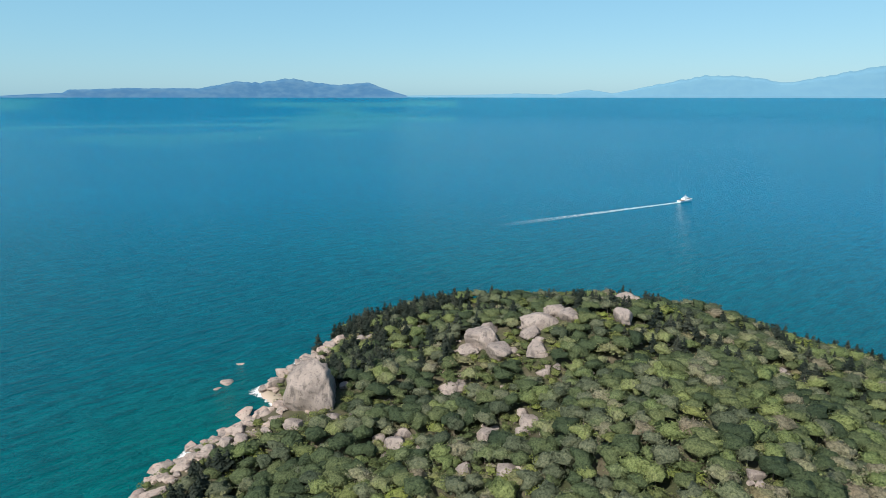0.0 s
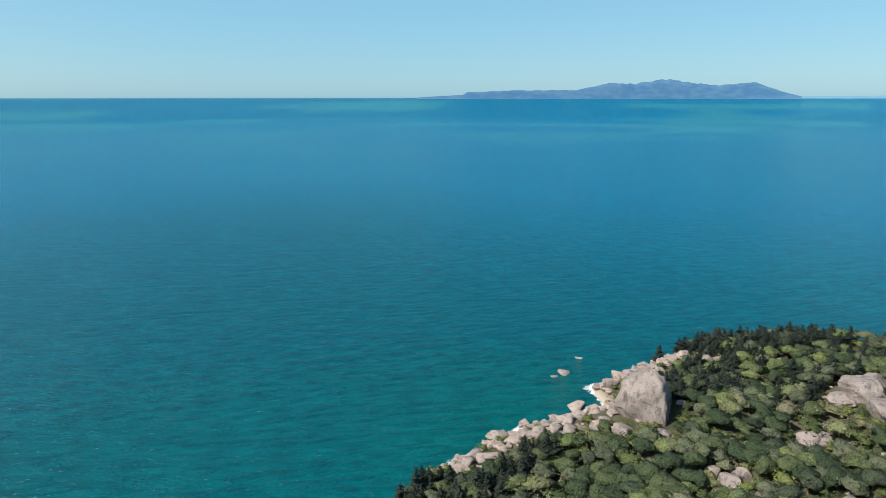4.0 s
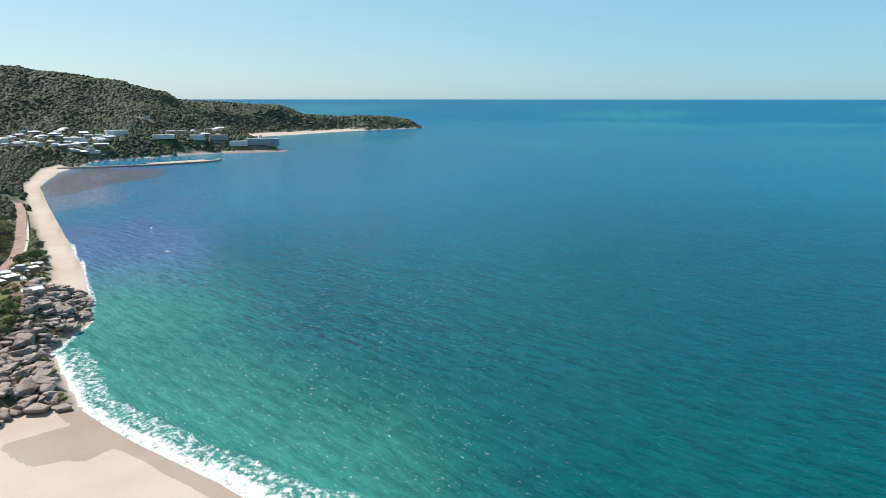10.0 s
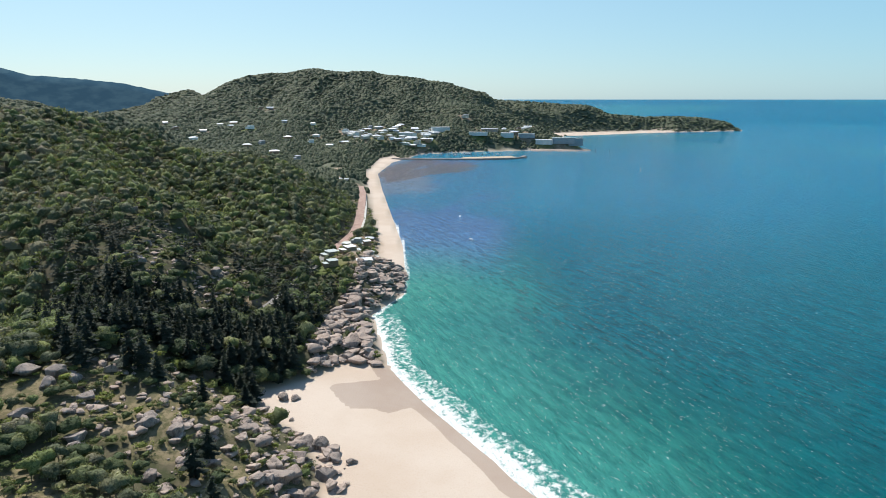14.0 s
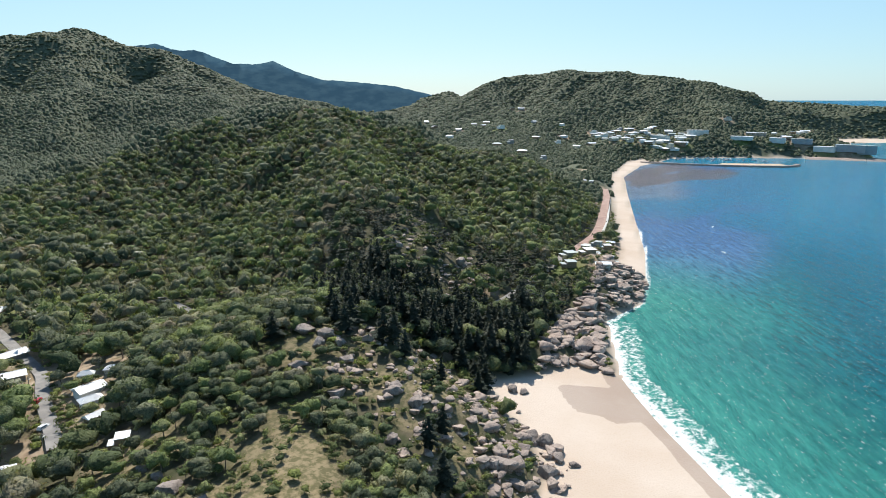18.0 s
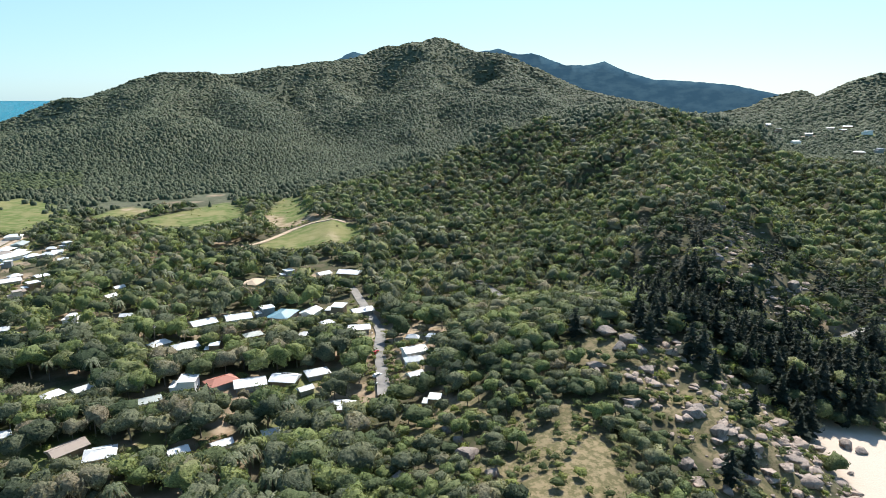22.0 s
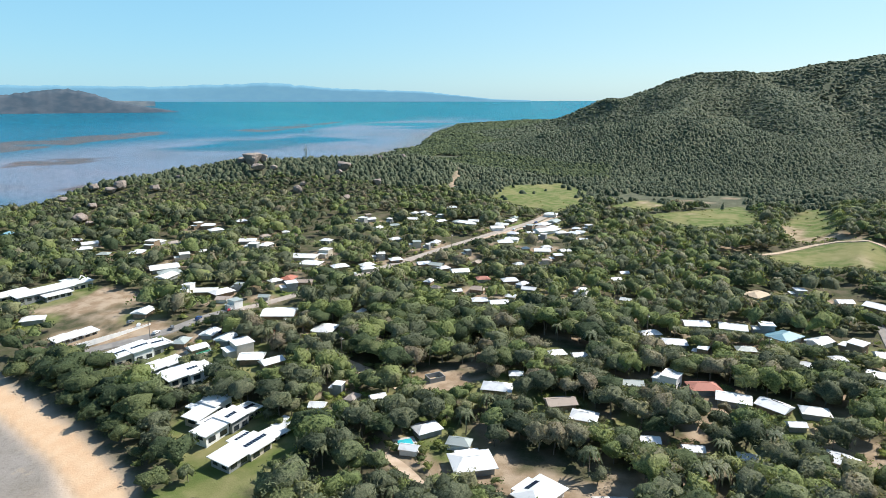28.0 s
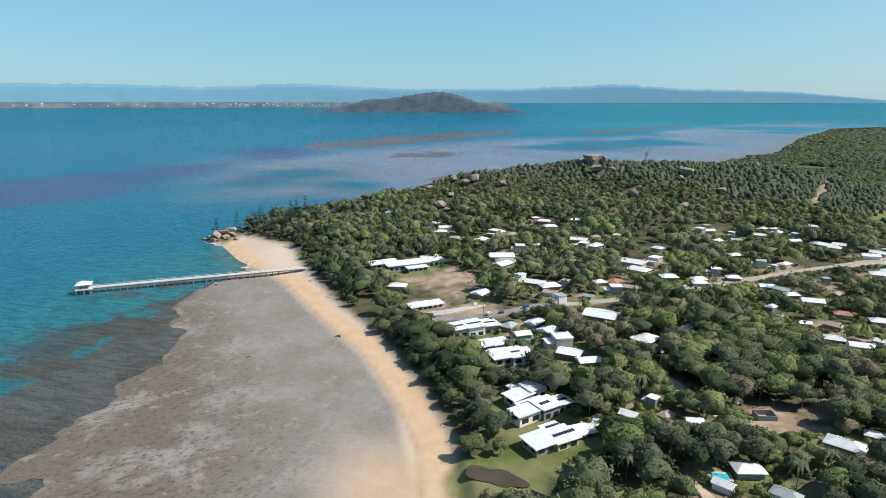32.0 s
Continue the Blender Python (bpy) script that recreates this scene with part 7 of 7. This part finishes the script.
def grow(name, label, category, shapes, material, x, y, z, tall, wide, turn, pick):
    """Join many trees of one kind into one mesh."""
    V, F, off, tones = [], [], 0, []
    dice = np.random.RandomState(len(x) + 3)
    for k, (v, f_) in enumerate(shapes):
        m = np.where(pick == k)[0]
        if not len(m):
            continue
        c, s = np.cos(turn[m])[:, None], np.sin(turn[m])[:, None]
        vx = (v[None, :, 0] * c - v[None, :, 1] * s) * wide[m][:, None] + x[m][:, None]
        vy = (v[None, :, 0] * s + v[None, :, 1] * c) * wide[m][:, None] + y[m][:, None]
        vz = v[None, :, 2] * tall[m][:, None] + z[m][:, None]
        V.append(np.stack([vx, vy, vz], -1).reshape(-1, 3))
        F.append((f_[None] + (np.arange(len(m)) * len(v))[:, None, None] + off).reshape(-1, 3))
        off += len(m) * len(v)
        tones.append(np.repeat(dice.rand(len(m)), len(v)))
    if not V:
        return None
    me = mesh_np(name, np.concatenate(V), np.concatenate(F), material)
    tones = np.concatenate(tones)
    paint(me, "tree", [tones, tones, tones])
    return tagged(new(name, me), label, category, kind="stuff")


GUMS = [crown_shape(i, 12 + i % 4, 270, 0.95, 1.15, 0.034, 2, 0.3) for i in range(8)]
FIGS = [crown_shape(20 + i, 15, 250, 0.85, 1.3, 0.034, 2, 0.1) for i in range(5)]
SHRUBS = [crown_shape(40 + i, 8, 130, 0.95, 1.3, 0.05, 1, 0.0) for i in range(8)]
PINES = [pine_shape(60 + i, 11, 6) for i in range(6)]
PALMS = [palm_shape(80 + i) for i in range(3)]
MID = [crown_shape(100 + i, 7, 52, 0.95, 1.25, 0.05, 1, 0.2, 0.6, 0.16) for i in range(9)]
FAR = [clump_shape(120 + i) for i in range(12)]
TRUNKS = [trunk_shape(0.6, 0.022, 0.05, 3, i) for i in range(3)]
SPIRE = trunk_shape(0.9, 0.016, 0.0, 0, 5)
STEM = trunk_shape(0.86, 0.018, 0.05, 0, 6)

SINGLE = {}


def single(kind, label, crown, trunk, material, x, y, z, tall, wide, turn):
    """One tree as a thing with trunk and crown."""
    key = (kind, id(crown))
    if key not in SINGLE:
        SINGLE[key] = (mesh_np("crown", *crown, material), mesh_np("trunk", *trunk, M_BARK))
    tree = tagged(new(kind), label, "tree" if kind != "shrub" else "shrub", kind.replace("_", " ") + "s")
    tree.matrix_basis = pose(x, y, z, 0, 0, math.degrees(turn)) @ Matrix.Diagonal((wide, wide, tall, 1))
    for nm, me in zip(("crown", "trunk"), SINGLE[key]):
        ob = new(nm, me)
        ob.parent = tree


def plant(x, y, d, g):
    """Sort places into kinds of tree by where they are, and grow them."""
    a, r = np.degrees(np.arctan2(-x, y)) % 360, np.hypot(x, y)
    ok = clear_of(x, y)
    n = len(x)
    u = g.rand(n)
    head = ((a > 320) | (a < 45)) & (r < 360)
    bare_ = np.maximum.reduce([edge_mask(p, x, y, 6) for p in BARE])
    slope = inside(SLOPE, x, y)
    shelf = inside(SHELF, x, y) | inside(HEAD_SHORE, x, y)
    glade = noise2(x, y, 34, 51) > np.where((a > 185) & (a < 245), 0.54, 0.6)
    village = (a > 158) & (a < 262) & (r < 640) & (z_of(x, y) < 16)
    ok[(bare_ > 0.4) & (u < 0.8)] = 0
    ok[(bare_ > 0.4) & (u >= 0.8)] = 0.5
    ok[slope & (u < 0.45)] = 0
    dry_ = inside(SADDLE, x, y) & (noise2(x, y, 22, 35) > 0.53)
    ok[dry_ & (u < 0.6)] = 0
    ok[dry_ & (u >= 0.6) & (u < 0.8)] = 0.5
    ok[inside(CLIFF, x, y) & (u < 0.4)] = 0
    ok[inside(CLIFF, x, y) & (u >= 0.4) & (u < 0.7)] = 0.5
    ok[shelf & (u < 0.86)] = 0
    ok[glade & village & (u < 0.85)] = 0
    ok[(a > 58) & (a < 117) & (r < 215)] = 0
    ok[(edge_mask(SAND_PICNIC, x, y, 8) > 0.12)] = 0
    ok[glade & head & (u < 0.12)] = 0
    keep_ = ok > 0
    x, y, d, a, r, ok, u, head, slope, shelf, village = (q[keep_] for q in (x, y, d, a, r, ok, u, head, slope, shelf, village))
    n = len(x)
    z = z_of(x, y)
    v = g.rand(n)
    fray = 14 * (noise2(x, y, 40, 63) - 0.5)
    pinewood = ((a > 118) & (a + fray < 144) & (r > 225) & (r < 420) & (z < 70) & ~slope) | (slope & (v < 0.16))
    crest = head & (((a > 355) | (a < 20)) & (r > 222)) | head & (a < 352) & (a > 322) & (r > 225) | head & (d < 30) & (a < 40)
    front = (a > 232) & (a < 249) & (edge_mask(SAND_PICNIC, x, y, 26) > 0.02)
    kind = np.where(head, 2, np.where(v < 0.16, 1, 0))
    kind = np.where(head & (v > 0.68), 0, np.where(head & (v > 0.42), 1, kind))
    kind = np.where(pinewood & (v < 0.5), 3, np.where(pinewood & (v < 0.88), 1, kind))
    kind = np.where(crest & (v < np.where((a < 40) & (d < 45), 0.4, 0.09)), 3, kind)
    kind = np.where(front, 1, kind)
    kind = np.where((a > 246) & (r > 500) & (r < 640) & (v < 0.3), 3, kind)
    kind = np.where(village & (v > 0.955), 4, kind)
    kind = np.where(slope & (v >= 0.16), np.where(v < 0.4, 1, 2), kind)
    scrubslope = slope & (kind == 1)
    low = ok < 0.9
    kind = np.where(low & (kind != 4), 2, kind)
    big = noise2(x, y, 60, 61)
    tall = np.select([kind == 0, kind == 1, kind == 2, kind == 3], [4.2 + 7.0 * g.rand(n), 6.0 + 4.5 * u, 2.0 + 2.2 * u, 8.0 + 7.0 * u], 7 + 3 * u)
    tall = tall * np.where(village, 0.9 + 0.55 * big, 0.75 + 0.3 * big)
    tall = np.where((a > 206) & (a < 256) & (z > 18), tall * 0.66, tall)
    tall = np.where(scrubslope, 3.5 + 3 * u, tall)
    tall = np.where(inside(SADDLE, x, y) & (kind != 3), tall * 0.68, tall)
    edge = edge_mask(SAND_PICNIC, x, y, 16) > 0.06
    tall = np.where(edge, tall * (0.3 + 0.35 * u), tall)
    tall = np.where(head & (kind < 2), 3.6 + 2.8 * u, np.where(head & (kind == 3), 5.5 + 3.5 * u, np.where(head & (kind == 2), tall * (0.9 + 0.75 * g.rand(n)), tall)))
    tall = np.minimum(np.where(low, np.minimum(tall, 2.6), tall), np.maximum(height_cap(x, y), 1.6))
    kind = np.where((tall < 3.2) & (kind < 2), 2, kind)
    wide = np.select([kind == 0, kind == 1, kind == 2, kind == 3], [(0.7 + 0.3 * v) * tall, 0.95 * tall, 1.5 * tall, 1.15 * tall], 0.85 * tall)
    wide = np.where(head & (kind < 3), 1.12 * wide, wide)
    turn = g.rand(n) * 6.28
    return x, y, z, kind, tall, wide, turn, r, g


def spaced(x, y, reach, order, pack):
    """Which trees keep their distance from every larger one."""
    cells, keep_ = {}, np.zeros(len(x), bool)
    for i in order:
        cx, cy = int(x[i] // 8), int(y[i] // 8)
        free = True
        for p in range(cx - 2, cx + 3):
            for q in range(cy - 2, cy + 3):
                for j in cells.get((p, q), ()):
                    if math.hypot(x[i] - x[j], y[i] - y[j]) < pack * (reach[i] + reach[j]):
                        free = False
                        break
                if not free:
                    break
            if not free:
                break
        if free:
            keep_[i] = True
            cells.setdefault((cx, cy), []).append(i)
    return keep_


def z_of(x, y):
    return sheet_height(x, y)


KINDS = {
    0: ("gum_tree", GUMS, M_GUM, TRUNKS, "olive-green eucalypt with a pale trunk and open crown"),
    1: ("fig_tree", FIGS, M_DARK, TRUNKS, "broad dark green shade tree with a dense crown"),
    2: ("shrub", SHRUBS, M_SHRUB, TRUNKS, "rounded yellow-green coastal shrub"),
    3: ("pine_tree", PINES, M_PINE, [SPIRE], "narrow dark green hoop pine"),
    4: ("palm_tree", PALMS, M_PALM, [STEM], "tall slender palm with drooping fronds"),
}
SINGLES = {0: 230, 1: 190, 2: 260, 3: 230, 4: 90}
x, y, d, g = candidates(72, 330, 3.4, 1)
hx_, hy_, hd_, _ = candidates(140, 345, 2.5, 9)
fine_ = hy_ > np.abs(hx_) * 0.9
off_ = ~((y > np.abs(x) * 0.9) & (np.hypot(x, y) > 140))
x, y, d = np.concatenate([x[off_], hx_[fine_]]), np.concatenate([y[off_], hy_[fine_]]), np.concatenate([d[off_], hd_[fine_]])
x, y, z, kind, tall, wide, turn, r, g = plant(x, y, d, g)
on_head = ((x > -260) & (y > 60))
room = spaced(x, y, np.where(kind == 3, 0.26, np.where(on_head, 0.62, 0.55)) * wide, np.argsort(-tall), 0.52)
x, y, z, kind, tall, wide, turn, r = (q[room] for q in (x, y, z, kind, tall, wide, turn, r))
for k, (name, shapes, material, trunks, label) in KINDS.items():
    m = np.where(kind == k)[0]
    m = m[np.argsort(r[m])]
    seen_first = m[r[m] > 105]
    alone, others = seen_first[: SINGLES[k]], np.setdiff1d(m, seen_first[: SINGLES[k]])
    for i in alone:
        single(name, label, shapes[i % len(shapes)], trunks[i % len(trunks)], material, x[i], y[i], z[i], tall[i], wide[i], turn[i])
    grow(name + "s", label + ", many together", "trees" if k != 2 else "shrubs", shapes, material, x[others], y[others], z[others], tall[others], wide[others], turn[others], others % len(shapes))
    if k in (0, 4):
        grow("trunks", "pale tree trunks under the crowns", "trunks", trunks, M_BARK, x[others], y[others], z[others], tall[others], wide[others], turn[others], others % len(trunks))

x, y, d, g = candidates(330, 720, 5.2, 2)
x, y, z, kind, tall, wide, turn, r, g = plant(x, y, d, g)
z = z - np.where(kind < 3, 0.2 * tall, 0.3)
room = spaced(x, y, np.where(kind == 3, 0.3, 0.6) * wide, np.argsort(-tall), 0.5)
x, y, z, kind, tall, wide, turn, r = (q[room] for q in (x, y, z, kind, tall, wide, turn, r))
for k, (name, shapes, material, trunks, label) in KINDS.items():
    m = kind == k
    sh = MID if k < 3 else [pine_shape(90 + i, 6, 4, 1) for i in range(4)] if k == 3 else PALMS
    boost = 1.25 if k < 3 else 1.0
    grow(name + "s", label + ", many together", "trees", sh, material, x[m], y[m], z[m], tall[m] * boost, wide[m] * boost, turn[m], np.where(m)[0] % len(sh))


# far woods: clumps that grow with distance, left out where a nearer ridge hides them
def horizon_map():
    az = np.radians(np.arange(0, 360, 0.5))
    rr = np.geomspace(80, 4300, 260)
    X, Y = -np.sin(az)[:, None] * rr, np.cos(az)[:, None] * rr
    e = (height(X.ravel(), Y.ravel()).reshape(X.shape) - 120) / rr
    return rr, np.maximum.accumulate(e, 1)


map_r, map_e = horizon_map()
x_, y_, s_ = [], [], []
r0 = 720.0
band = 0
while r0 < 4000:
    r1 = min(r0 * 1.16, 4000)
    step = max(5.8, 0.0054 * r0)
    bx, by, bd, g = candidates(r0, r1, step, 100 + band)
    x_.append(bx), y_.append(by), s_.append(np.full(len(bx), step))
    r0, band = r1, band + 1
x, y, step = np.concatenate(x_), np.concatenate(y_), np.concatenate(s_)
z, r = sheet_height(x, y), np.hypot(x, y)
row = ((np.degrees(np.arctan2(-x, y)) % 360) * 2).astype(int) % 720
col = np.clip(np.searchsorted(map_r, r * 0.97) - 1, 0, len(map_r) - 1)
seen_ = (z + 14 - 120) / r > map_e[row, col] - 0.004
ok = clear_of(x, y)
g = np.random.RandomState(4)
a = np.degrees(np.arctan2(-x, y)) % 360
scrub = (a > 190) & (a < 209) & (r > 950) & (z < 12)
opening = noise2(x, y, 130, 71) > np.where(scrub, 0.66, 0.72)
keep_ = seen_ & (ok > 0) & ~(opening & (z < 14))
x, y, z, step, r, a = (q[keep_] for q in (x, y, z, step, r, a))
n = len(x)
tall = (7.0 + 4.5 * g.rand(n)) * (1 + 0.1 * (step / 7.2 - 1))
scrub = (a > 190) & (a < 209) & (r > 950) & (z < 12)
tall = np.where(scrub, tall * 0.7, tall)
grow("mangroves", "low dark green mangrove and scrub on the coastal flat", "mangroves", FAR, M_DARK, x[scrub], y[scrub], z[scrub], tall[scrub], step[scrub] * 1.5, np.zeros(scrub.sum()), g.randint(0, len(FAR), scrub.sum()))
x, y, z, tall, step = (q[~scrub] for q in (x, y, z, tall, step))
n = len(x)
far_ = smooth(np.hypot(x, y), 800, 2200)
tall = tall * (1 - 0.3 * far_) * (0.7 + 0.6 * g.rand(n))
grow("forest", "dense olive-green eucalypt forest over the hills", "forest", FAR, M_FOREST, x, y, z - 0.5 * tall, tall, step * (0.75 + 1.0 * g.rand(n) ** 1.5), g.rand(n) * 6.28, g.randint(0, len(FAR), n))
